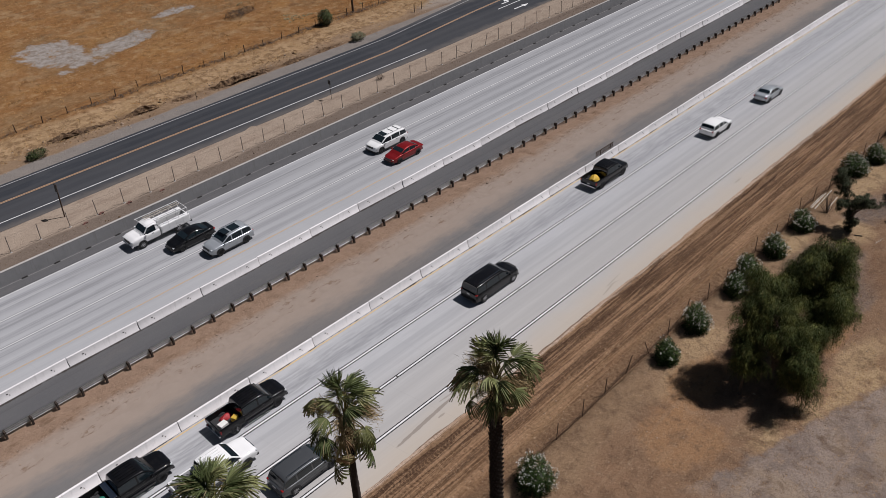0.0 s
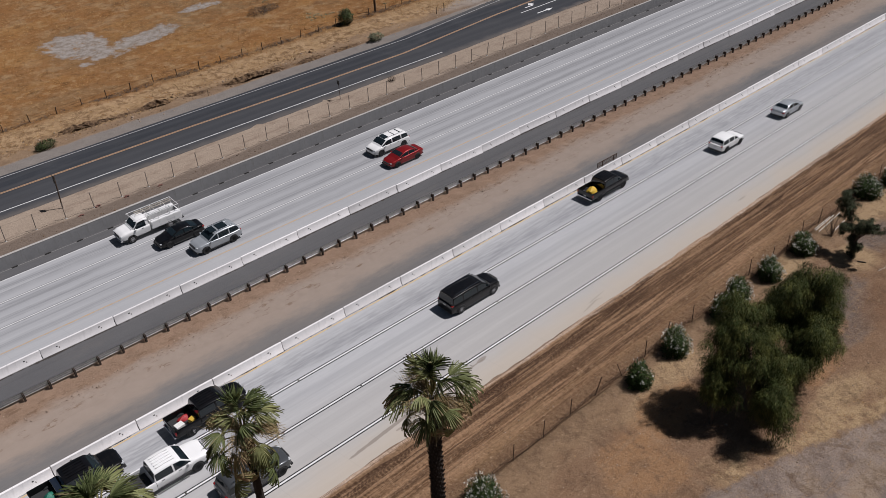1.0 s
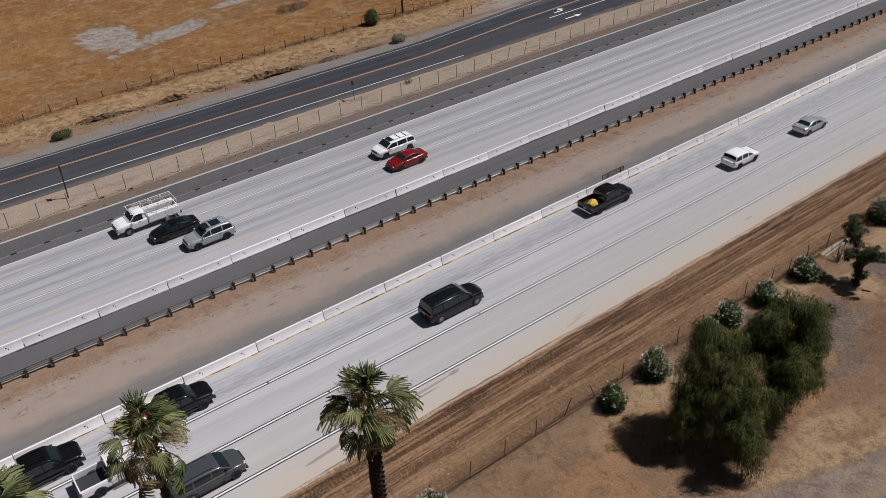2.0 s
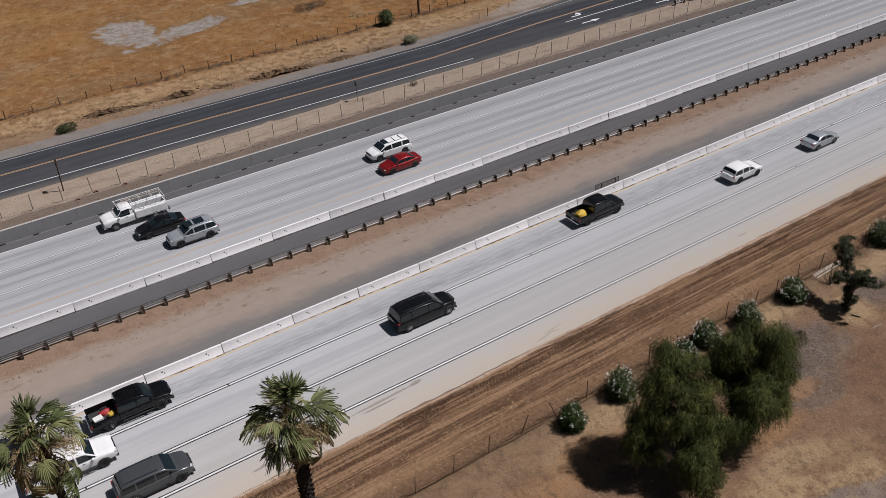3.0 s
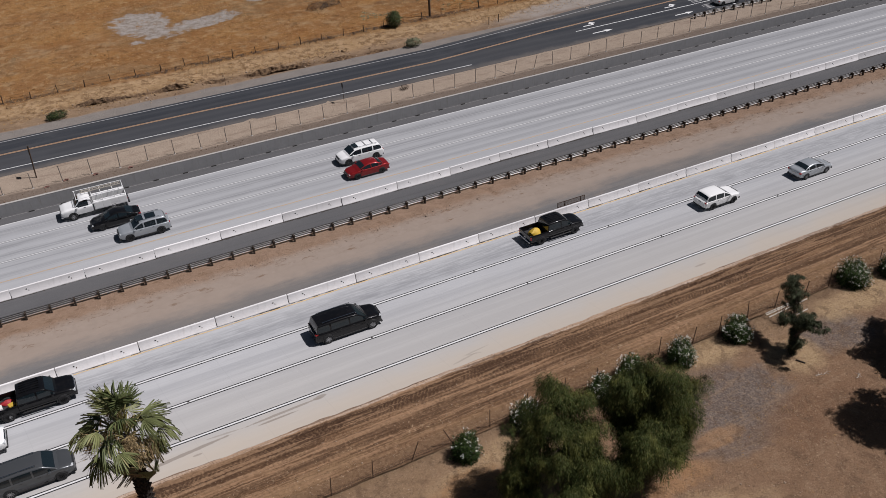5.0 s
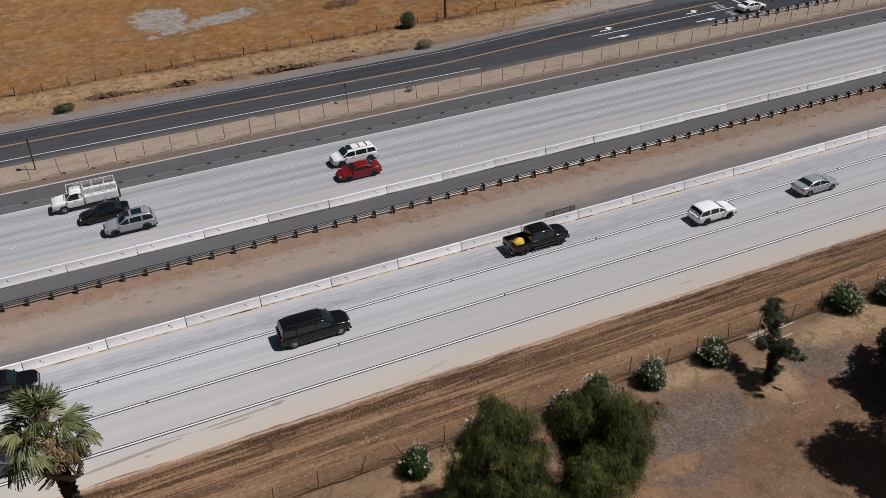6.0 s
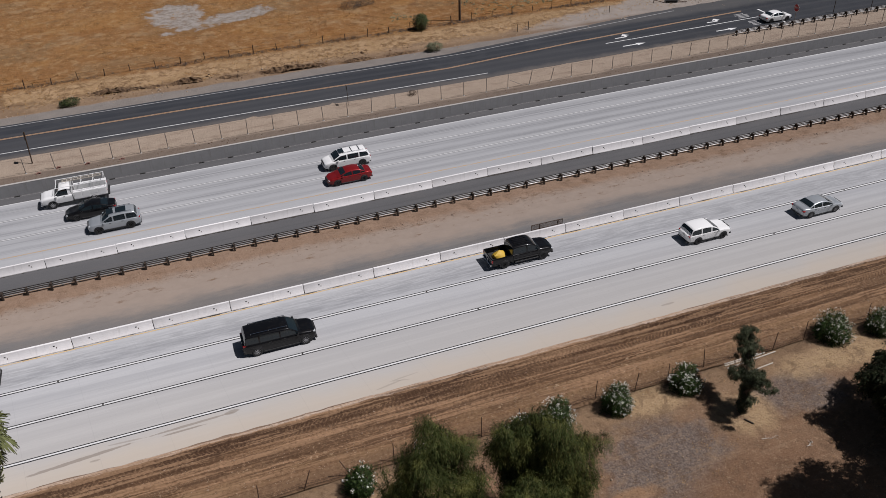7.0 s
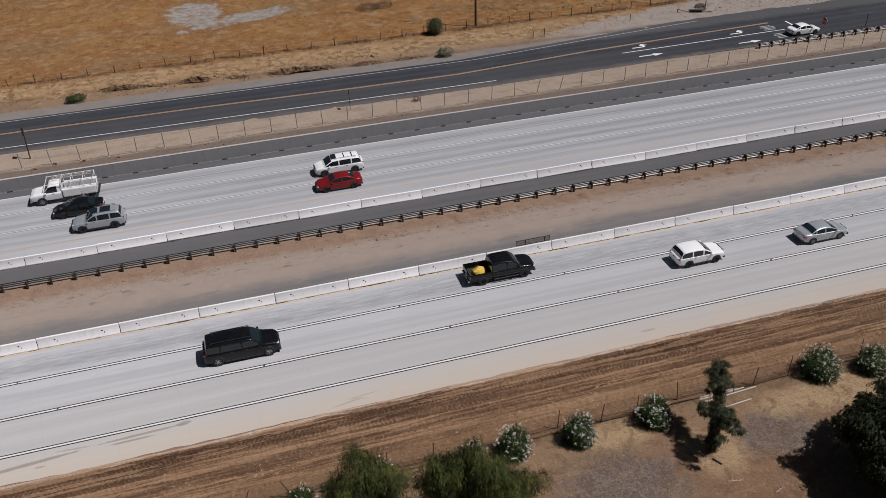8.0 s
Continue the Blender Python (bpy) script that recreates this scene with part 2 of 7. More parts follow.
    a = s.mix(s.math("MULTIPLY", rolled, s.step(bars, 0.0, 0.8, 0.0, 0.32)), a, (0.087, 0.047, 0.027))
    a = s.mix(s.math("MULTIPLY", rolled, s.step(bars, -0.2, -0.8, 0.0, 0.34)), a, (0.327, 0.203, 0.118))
    loose = s.math("MULTIPLY", s.step(wob, 27.6, 26.4), s.step(s.noise(0.5, 6, 0.7, s.stretch(0.25, 1.0)), 0.42, 0.60, 0.0, 0.6))
    a = s.mix(loose, a, s.mix(s.noise(1.4, 7, 0.72), (0.183, 0.108, 0.058), (0.332, 0.210, 0.113)))
    pebble = s.math("MULTIPLY", s.step(s.noise(4.6, 2, 0.5), 0.64, 0.70), s.step(s.noise(0.6, 4, 0.6), 0.42, 0.60))
    a = s.mix(s.math("MULTIPLY", pebble, s.step(wob, 28.6, 27.4, 0.0, 0.8)), a, (0.436, 0.312, 0.200))
    foot = s.math("ADD", y, s.math("MULTIPLY", s.math("SUBTRACT", s.noise(0.6, 5, 0.7), 0.5), 0.7))
    a = s.mix(s.step(foot, 25.9, 25.3, 0.0, 0.5), a, (0.124, 0.076, 0.047))
    grain = s.noise(5.0, 8, 0.72)
    a = s.mix(s.step(grain, 0.52, 0.66, 0.0, 0.5), a, (0.346, 0.218, 0.128))
    a = s.mix(s.step(grain, 0.46, 0.34, 0.0, 0.6), a, (0.091, 0.050, 0.028))
    return s.done(a, grain, 0.14)


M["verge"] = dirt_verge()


def ground_all():
    """The one ground sheet: near yard, median earth, roadside strip, dry-grass field."""
    s = Shader("ground_earth_and_dry_grass", 0.96, 0, 0.12)
    x, y, z = s.xyz()
    wob = s.math("SUBTRACT", s.noise(0.22, 5), 0.5)
    wy = s.math("ADD", y, s.math("MULTIPLY", wob, 2.0))
    # yard: bare reddish earth with straw and grey gravel patches
    yard = s.mix(s.noise(0.3, 6, 0.6), (0.180, 0.107, 0.064), (0.275, 0.172, 0.106))
    yard = s.mix(s.step(s.noise(0.13, 6, 0.65), 0.46, 0.58, 0.0, 0.6), yard, (0.235, 0.140, 0.083))
    ragged = s.math("MULTIPLY", s.math("SUBTRACT", s.noise(0.42, 8, 0.68), 0.5), 3.6)
    fringe = s.math("ADD", y, s.math("MULTIPLY", s.math("SUBTRACT", s.noise(0.3, 6, 0.65), 0.5), 5.0))
    yard = s.mix(s.step(fringe, 20.4, 22.4, 0.0, 0.65), yard, s.mix(s.noise(2.2, 6, 0.7), (0.200, 0.128, 0.075), (0.330, 0.229, 0.138)))
    gravel = s.mix(s.step(s.noise(6.5, 4, 0.7), 0.40, 0.62), (0.118, 0.093, 0.079), (0.205, 0.164, 0.140))
    gravel = s.mix(s.step(s.noise(1.0, 5, 0.7, s.stretch(5.0, 11.0, 1.0, 20.0), 0.6), 0.60, 0.68, 0.0, 0.5), gravel, (0.32, 0.25, 0.195))
    for cx, cy, rx, ry, k in ((57.0, 18.6, 4.4, 3.0, 0.95), (54.5, 15.8, 3.6, 2.0, 0.7), (69.3, 19.9, 3.6, 2.0, 0.9)):
        yard = s.mix(s.math("MULTIPLY", s.step(s.blob(x, y, cx, cy, rx, ry, ragged), 1.5, 0.4), k), yard, gravel)
    yard = s.mix(s.step(s.blob(x, y, 61.5, 14.4, 5.0, 2.2, ragged), 1.7, 0.3, 0.0, 0.7), yard, (0.190, 0.108, 0.064))
    # worn grey ground that ends along a slanting edge, with pale straw beyond it
    slant = s.math("ADD", s.math("ADD", y, s.math("MULTIPLY", x, 0.32)), s.math("MULTIPLY", s.math("SUBTRACT", s.noise(0.55, 7, 0.68), 0.5), 2.6))
    stray = s.math("ADD", x, s.math("MULTIPLY", s.math("SUBTRACT", s.noise(0.12, 6, 0.65), 0.5), 9.0))
    span = s.math("MULTIPLY", s.math("MULTIPLY", s.step(stray, 27.0, 30.5), s.step(stray, 55.0, 50.0)), s.step(s.math("ADD", y, s.math("MULTIPLY", ragged, 1.5)), 0.5, 5.0))
    worn = s.mix(s.step(s.noise(0.45, 6, 0.65, None, 0.6), 0.38, 0.62), (0.205, 0.162, 0.138), (0.300, 0.240, 0.198))
    worn = s.mix(s.step(s.noise(0.22, 5, 0.6), 0.52, 0.64, 0.0, 0.7), worn, (0.330, 0.252, 0.182))
    yard = s.mix(s.math("MULTIPLY", s.step(slant, 24.7, 24.1, 0.0, 0.95), span), yard, worn)
    thatch = s.mix(s.noise(1.0, 7, 0.78, s.stretch(3.0, 6.0, 1.0, 25.0), 0.8), (0.260, 0.163, 0.081), (0.560, 0.414, 0.248))
    thatch = s.mix(s.step(s.noise(0.9, 8, 0.76, None, 0.5), 0.50, 0.66, 0.0, 0.7), thatch, (0.205, 0.126, 0.069))
    strip = s.math("MULTIPLY", s.math("MULTIPLY", s.step(slant, 24.2, 24.7), s.step(slant, 27.0, 25.6)), s.step(s.noise(0.5, 6, 0.7), 0.42, 0.56, 0.1, 1.0))
    yard = s.mix(s.math("MULTIPLY", strip, s.math("MULTIPLY", s.step(x, 33.0, 35.5), s.step(x, 55.0, 51.0))), yard, thatch)
    for cx, cy, rx, ry, k in ((47.4, 12.3, 3.4, 1.1, 0.85), (64.2, 19.5, 2.0, 1.8, 0.9), (59.3, 23.0, 2.6, 1.2, 0.85), (74.5, 21.9, 4.8, 1.4, 0.9), (41.4, 21.8, 3.0, 1.3, 0.8), (51.6, 10.6, 2.2, 1.0, 0.4), (36.5, 21.2, 2.6, 1.0, 0.5)):
        yard = s.mix(s.math("MULTIPLY", s.step(s.blob(x, y, cx, cy, rx, ry, ragged), 1.8, 0.3), k), yard, thatch)
    for cx, cy, rx, ry in ((31.8, 18.0, 3.0, 2.6), (48.8, 14.6, 3.2, 0.9), (53.4, 16.1, 2.2, 0.7), (37.0, 20.0, 4.0, 1.8)):
        yard = s.mix(s.step(s.blob(x, y, cx, cy, rx, ry, ragged), 1.4, 0.4, 0.0, 0.7), yard, s.mix(s.noise(0.9, 7, 0.7), (0.270, 0.140, 0.066), (0.385, 0.229, 0.118)))
    rings = s.noise(1.0, 4, 0.6, s.stretch(0.10, 1.6, 1.0, 6.0), 1.4)
    yard = s.mix(s.step(rings, 0.55, 0.66, 0.0, 0.35), yard, (0.300, 0.202, 0.129))
    cloud = s.noise(0.55, 8, 0.72, None, 0.7)
    yard = s.mix(s.step(cloud, 0.50, 0.64, 0.0, 0.55), yard, (0.128, 0.079, 0.049))
    yard = s.mix(s.step(cloud, 0.46, 0.34, 0.0, 0.45), yard, (0.295, 0.202, 0.131))
    yard = s.mix(s.step(s.noise(0.8, 8, 0.74, None, 0.4), 0.52, 0.66, 0.0, 0.6), yard, (0.125, 0.079, 0.050))
    yard = s.mix(s.step(s.noise(4.2, 7, 0.7), 0.57, 0.66, 0.0, 0.6), yard, (0.370, 0.258, 0.164))
    speck = s.noise(7.0, 5, 0.75)
    yard = s.mix(s.step(speck, 0.56, 0.70, 0.0, 0.5), yard, (0.400, 0.295, 0.198))
    yard = s.mix(s.step(speck, 0.42, 0.30, 0.0, 0.5), yard, (0.105, 0.063, 0.038))
    yard = s.mix(s.step(s.noise(5.5, 5, 0.7), 0.41, 0.33, 0.0, 0.55), yard, (0.085, 0.054, 0.034))
    # median earth
    med = s.mix(s.noise(0.4, 6, 0.6), (0.275, 0.205, 0.157), (0.36, 0.278, 0.218))
    med = s.mix(s.step(s.noise(1.0, 6, 0.65, s.stretch(0.10, 1.3)), 0.47, 0.62, 0.0, 0.6), med, (0.245, 0.172, 0.124))
    my = s.math("ADD", y, s.math("MULTIPLY", s.math("SUBTRACT", s.noise(0.3, 7, 0.7), 0.5), 2.4))
    med = s.mix(s.step(my, 51.0, 52.2, 0.0, 0.8), med, s.mix(s.noise(0.9, 6, 0.7), (0.178, 0.109, 0.070), (0.352, 0.239, 0.165)))
    med = s.mix(s.step(my, 52.0, 50.6), med, s.mix(s.noise(0.8, 6, 0.7), (0.270, 0.215, 0.175), (0.34, 0.277, 0.23)))
    med = s.mix(s.step(s.noise(1.2, 7, 0.72, s.stretch(0.5, 1.2)), 0.54, 0.66, 0.0, 0.7), med, (0.170, 0.106, 0.067))
    # roadside strip
    strip = s.mix(s.noise(0.5, 6, 0.6), (0.30, 0.235, 0.180), (0.405, 0.325, 0.255))
    strip = s.mix(s.step(s.noise(1.3, 7, 0.7), 0.52, 0.70, 0.0, 0.4), strip, (0.21, 0.165, 0.135))
    strip = s.mix(s.step(s.noise(1.0, 6, 0.68, s.stretch(0.22, 0.8, 1.0, -8.0)), 0.50, 0.66, 0.0, 0.6), strip, (0.225, 0.165, 0.125))
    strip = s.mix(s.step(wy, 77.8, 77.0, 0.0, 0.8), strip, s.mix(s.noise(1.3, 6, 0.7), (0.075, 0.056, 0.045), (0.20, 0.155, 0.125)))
    # field
    field = s.mix(s.noise(0.045, 5, 0.6), (0.215, 0.100, 0.036), (0.262, 0.140, 0.058))
    field = s.mix(s.step(s.noise(0.09, 7, 0.68), 0.48, 0.62, 0.0, 0.65), field, (0.223, 0.096, 0.029))
    field = s.mix(s.step(s.noise(0.22, 8, 0.72), 0.50, 0.62, 0.0, 0.8), field, (0.302, 0.196, 0.104))
    field = s.mix(s.step(s.noise(0.15, 8, 0.72), 0.54, 0.66, 0.0, 0.7), field, (0.149, 0.077, 0.036))
    drift = s.noise(1.0, 6, 0.68, s.stretch(0.05, 0.11, 1.0, 30.0), 0.6)
    field = s.mix(s.step(drift, 0.50, 0.64, 0.0, 0.75), field, s.mix(s.noise(1.3, 6, 0.7), (0.225, 0.105, 0.034), (0.355, 0.195, 0.072)))
    field = s.mix(s.step(drift, 0.47, 0.36, 0.0, 0.6), field, s.mix(s.noise(1.0, 6, 0.7), (0.150, 0.088, 0.042), (0.245, 0.155, 0.080)))
    blot = s.noise(0.75, 7, 0.72)
    field = s.mix(s.step(blot, 0.53, 0.63, 0.0, 0.6), field, (0.352, 0.232, 0.120))
    field = s.mix(s.step(blot, 0.47, 0.37, 0.0, 0.65), field, (0.135, 0.068, 0.027))
    tuft = s.noise(2.4, 6, 0.75)
    field = s.mix(s.step(tuft, 0.55, 0.68, 0.0, 0.45), field, (0.360, 0.259, 0.144))
    field = s.mix(s.step(tuft, 0.43, 0.33, 0.0, 0.45), field, (0.131, 0.071, 0.031))
    torn = s.math("MULTIPLY", s.math("SUBTRACT", s.noise(0.22, 8, 0.72), 0.5), 5.0)
    lean = s.math("SUBTRACT", y, s.math("MULTIPLY", s.math("SUBTRACT", x, 43.0), 0.30))
    pale = s.math("MINIMUM", s.blob(x, y, 35.6, 125.5, 4.6, 7.5, torn), s.blob(x, lean, 43.0, 121.3, 9.5, 2.7, torn))
    pale = s.math("MINIMUM", pale, s.blob(x, y, 58.0, 128.5, 4.5, 2.2, s.math("ADD", torn, 0.35)))
    field = s.mix(s.step(pale, 1.9, 1.0, 0.0, 0.5), field, s.mix(s.noise(0.6, 6, 0.7), (0.155, 0.078, 0.030), (0.230, 0.135, 0.060)))
    field = s.mix(s.step(pale, 1.0, 0.45, 0.0, 0.92), field, s.mix(s.step(s.noise(1.1, 7, 0.74), 0.36, 0.6), (0.215, 0.180, 0.150), (0.335, 0.310, 0.286)))
    green = s.math("MULTIPLY", s.step(s.noise(0.05, 3), 0.45, 0.60), s.step(y, 108.0, 122.0))
    green = s.math("MULTIPLY", green, s.step(s.noise(0.9, 6, 0.7), 0.45, 0.62))
    field = s.mix(s.math("MULTIPLY", green, s.step(x, 66.0, 84.0, 0.25, 0.8)), field, (0.136, 0.125, 0.079))
    bank = s.mix(s.step(s.noise(0.9, 7, 0.72), 0.40, 0.58), (0.190, 0.115, 0.060), (0.40, 0.272, 0.155))
    bank = s.mix(s.step(s.noise(0.25, 7, 0.7), 0.46, 0.60, 0.0, 0.7), bank, s.mix(s.noise(2.2, 6, 0.7), (0.25, 0.155, 0.085), (0.42, 0.285, 0.15)))
    bank = s.mix(s.step(s.math("ADD", y, s.math("MULTIPLY", wob, 5.0)), 98.2, 96.2, 0.0, 0.75), bank, s.mix(s.noise(1.6, 7, 0.72), (0.17, 0.112, 0.072), (0.34, 0.245, 0.165)))
    field = s.mix(s.step(wy, 103.4, 101.6), field, bank)
    kerb = s.mix(s.noise(0.5, 7, 0.7), (0.155, 0.138, 0.125), (0.285, 0.255, 0.228))
    field = s.mix(s.step(s.math("ADD", y, s.math("MULTIPLY", wob, 1.2)), 94.9, 94.3), field, kerb)
    gravel = s.math("MULTIPLY", s.step(s.math("ADD", x, s.math("MULTIPLY", wob, 14.0)), 80.0, 92.0), s.step(s.math("ADD", s.math("SUBTRACT", y, s.math("MULTIPLY", s.math("SUBTRACT", x, 90.0), 0.20)), s.math("MULTIPLY", wob, 4.0)), 99.6, 98.2))
    field = s.mix(s.math("MULTIPLY", gravel, 0.9), field, s.mix(s.noise(0.6, 7, 0.7), (0.25, 0.218, 0.19), (0.40, 0.362, 0.33)))
    # the gully turns darker brown the lower it lies
    low_ground = s.math("MULTIPLY", s.step(z, 0.10, -0.22), s.step(y, 94.5, 94.9))
    field = s.mix(low_ground, field, (0.15, 0.095, 0.06))
    a = s.mix(s.step(y, 36.0, 38.0), yard, med)
    a = s.mix(s.step(y, 65.0, 66.0), a, strip)
    a = s.mix(s.step(y, 87.0, 88.0), a, field)
    grain = s.noise(3.5, 8, 0.72)
    loose = s.math("MAXIMUM", s.step(my, 50.4, 52.4, 0.04, 1.0), s.step(y, 41.0, 40.0))
    a = s.mix(s.math("MULTIPLY", loose, s.step(grain, 0.42, 0.30, 0.0, 0.32)), a, (0.115, 0.075, 0.048))
    return s.done(a, s.math("MULTIPLY", loose, grain), 0.16)


M["ground"] = ground_all()


def barrier_concrete(name, lo, hi, stain, vary=0.12):
    s = Shader(name, 0.88)
    x, y, z = s.xyz()
    a = s.mix(s.noise(1.4, 6, 0.6), lo, hi)
    runs = s.noise(1.0, 5, 0.65, s.stretch(3.0, 3.0, 0.35))
    a = s.mix(s.step(runs, 0.54, 0.74, 0.0, stain), a, (0.16, 0.145, 0.13))
    a = s.mix(s.step(s.math("ADD", z, s.math("MULTIPLY", s.noise(3.0, 5), 0.12)), 0.14, 0.04, 0.0, 0.5), a, (0.30, 0.25, 0.20))
    tint = s.step(s.chance(), 0.0, 1.0, 1.04 - vary - 0.04, 1.04)
    n = s.node("ShaderNodeHueSaturation")
    s.put(tint, n.inputs["Value"])
    s.put(a, n.inputs["Color"])
    return s.done(n.outputs[0], s.noise(18, 5), 0.006)


M["k_rail"] = barrier_concrete("precast_concrete", (0.73, 0.71, 0.705), (0.87, 0.85, 0.845), 0.14)
M["wall_concrete"] = barrier_concrete("cast_wall_concrete", (0.215, 0.214, 0.216), (0.30, 0.297, 0.298), 0.45, 0.0)
# paler than the wall so its top looks sunlit; also the fence footings
M["pale_concrete"] = plain("lit_top_and_footing_concrete", (0.43, 0.41, 0.385), 0.85, 0, 0.25, 2.0)
M["lip_concrete"] = plain("gutter_lip_concrete", (0.24, 0.235, 0.23), 0.85, 0, 0.3, 2.0)
# near-black colour put in for the shade inside slots and openings
M["void"] = plain("recess_shade_black", (0.02, 0.019, 0.018), 0.9)
M["galvanised"] = plain("galvanised_steel", (0.33, 0.325, 0.32), 0.5, 0.5, 0.35, 3.0)
M["galv_wire"] = plain("dull_fence_steel", (0.26, 0.235, 0.215), 0.6, 0.4, 0.3, 3.0)
M["rust"] = plain("rusty_steel", (0.095, 0.055, 0.037), 0.85, 0.2, 0.35, 5.0)
M["post_wood"] = plain("weathered_timber", (0.075, 0.048, 0.032), 0.9, 0, 0.35, 7.0)
M["block_wood"] = plain("creosoted_timber_block", (0.045, 0.032, 0.024), 0.9, 0, 0.35, 7.0)
M["plank"] = plain("pale_plastic_pipe", (0.50, 0.45, 0.38), 0.6, 0, 0.15, 3.0)
M["sign_back"] = plain("aluminium_sign_back", (0.10, 0.10, 0.10), 0.5, 0.5, 0.2, 3.0)
M["sign_red"] = plain("red_sign_sheeting", (0.42, 0.03, 0.03), 0.5)
M["sign_white"] = plain("white_sign_sheeting", (0.75, 0.75, 0.75), 0.5)
M["tyre"] = plain("tyre_rubber", (0.022, 0.022, 0.023), 0.85, 0, 0.2, 8.0)
M["rim"] = plain("cast_alloy", (0.50, 0.50, 0.51), 0.38, 0.4, 0.15, 8.0)
M["dark_rim"] = plain("dark_alloy", (0.20, 0.20, 0.205), 0.42, 0.4, 0.15, 8.0)
M["trim"] = plain("black_trim", (0.022, 0.022, 0.023), 0.6)
M["chrome"] = plain("chrome", (0.62, 0.62, 0.63), 0.2, 1.0, 0.1)
M["bed_liner"] = plain("bed_liner", (0.035, 0.035, 0.036), 0.8)
M["plate"] = plain("plate_white", (0.6, 0.6, 0.58), 0.5)


def car_glass():
    s = Shader("tinted_car_glass", 0.06, 0, 0.6)
    return s.done(s.mix(s.noise(1.5), (0.008, 0.013, 0.016), (0.014, 0.022, 0.027)))


M["car_glass"] = car_glass()
M["lamp_clear"] = plain("lamp_clear", (0.55, 0.57, 0.58), 0.15, 0, 0.1, 6, 0.6)
M["lamp_red"] = plain("lamp_red", (0.30, 0.015, 0.015), 0.2, 0, 0.1, 6, 0.6)


def leaf_mat(name, a, b, dead=None, share=0.0, rough=0.55, shine=0.06, fronds=None, tips=None):
    s = Shader(name, rough, 0, 0.12)
    r = s.island()
    c = s.mix(r, a, b)
    if dead:
        c = s.mix(s.step(r, 1.0 - share, 1.0 - share * 0.7), c, dead)
    c = s.mix(s.step(s.noise(0.8, 4), 0.35, 0.7, 0.0, 0.35), c, tuple(v * 0.55 for v in a))
    if tips:
        c = s.mix(s.step(s.noise(0.9, 5, 0.65), 0.48, 0.66, 0.0, 0.85), c, tips)
    if fronds:
        c = s.mix(s.step(s.chance(), 0.30, 0.95, 0.0, 0.8), c, fronds)
    s.bsdf.inputs["Transmission Weight"].default_value = 0.0
    s.bsdf.inputs["Sheen Weight"].default_value = shine
    return s.done(c)


M["palm_leaf"] = leaf_mat("palm_leaf", (0.064, 0.086, 0.032), (0.140, 0.162, 0.064), (0.24, 0.21, 0.11), 0.05, 0.5, 0.02, (0.275, 0.280, 0.125))
M["palm_old"] = leaf_mat("yellowing_palm_leaf", (0.22, 0.20, 0.085), (0.33, 0.265, 0.14), (0.30, 0.205, 0.12), 0.3, 0.5)
M["palm_dead"] = leaf_mat("dead_palm_leaf", (0.12, 0.085, 0.05), (0.33, 0.25, 0.16), None, 0, 0.8)
M["palm_stalk"] = plain("palm_stalk", (0.19, 0.17, 0.06), 0.6)
M["leaf_base"] = plain("palm_leaf_base", (0.23, 0.155, 0.085), 0.9, 0, 0.4, 6.0)
M["palm_fruit"] = leaf_mat("dry_palm_flower_stalk", (0.26, 0.185, 0.09), (0.50, 0.385, 0.21), None, 0, 0.9)
M["palm_trunk"] = plain("palm_trunk_bark", (0.03, 0.023, 0.019), 0.95, 0, 0.5, 5.0)
M["pepper_leaf"] = leaf_mat("pepper_tree_leaf", (0.026, 0.037, 0.010), (0.068, 0.082, 0.022), (0.125, 0.112, 0.042), 0.10, 0.7, 0.0, None, (0.140, 0.142, 0.040))
M["olive_leaf"] = leaf_mat("dull_green_leaf", (0.014, 0.020, 0.009), (0.034, 0.041, 0.019), (0.048, 0.042, 0.024), 0.1, 0.7, 0.0)
M["small_leaf"] = leaf_mat("grey_green_leaf", (0.038, 0.048, 0.026), (0.086, 0.096, 0.053), (0.100, 0.090, 0.054), 0.1, 0.7, 0.0)
M["oleander_leaf"] = leaf_mat("oleander_leaf", (0.016, 0.032, 0.008), (0.042, 0.067, 0.017), (0.085, 0.100, 0.034), 0.06, 0.6, 0.0)
M["flower"] = leaf_mat("white_flower", (0.66, 0.66, 0.60), (0.78, 0.76, 0.70), None, 0, 0.8)
M["bark"] = plain("grey_brown_bark", (0.11, 0.083, 0.062), 0.95, 0, 0.4, 4.0)
M["dry_twig"] = plain("dry_twig", (0.12, 0.085, 0.06), 0.9, 0, 0.3, 4.0)
M["bush_leaf"] = leaf_mat("desert_bush_leaf", (0.034, 0.051, 0.017), (0.072, 0.093, 0.030), (0.111, 0.102, 0.043), 0.15)
M["straw"] = leaf_mat("dry_grass_blade", (0.32, 0.18, 0.065), (0.46, 0.29, 0.12), (0.27, 0.12, 0.035), 0.3, 0.8)
M["pale_straw"] = leaf_mat("bleached_grass_blade", (0.40, 0.265, 0.13), (0.52, 0.37, 0.20), (0.33, 0.19, 0.085), 0.25, 0.8)
M["sage"] = leaf_mat("grey_green_weed", (0.16, 0.17, 0.10), (0.25, 0.25, 0.16), None, 0, 0.8)


def bank_soil():
    s = Shader("crumbling_bank_soil", 0.96, 0, 0.1)
    n = s.noise(1.6, 8, 0.75)
    a = s.mix(s.step(n, 0.38, 0.62), (0.085, 0.054, 0.036), (0.24, 0.155, 0.09))
    return s.done(a, s.noise(3.0, 8, 0.75), 0.25)


M["bank_soil"] = bank_soil()
M["median_soil"] = plain("median_clod", (0.30, 0.225, 0.17), 0.95, 0, 0.4, 4.0)
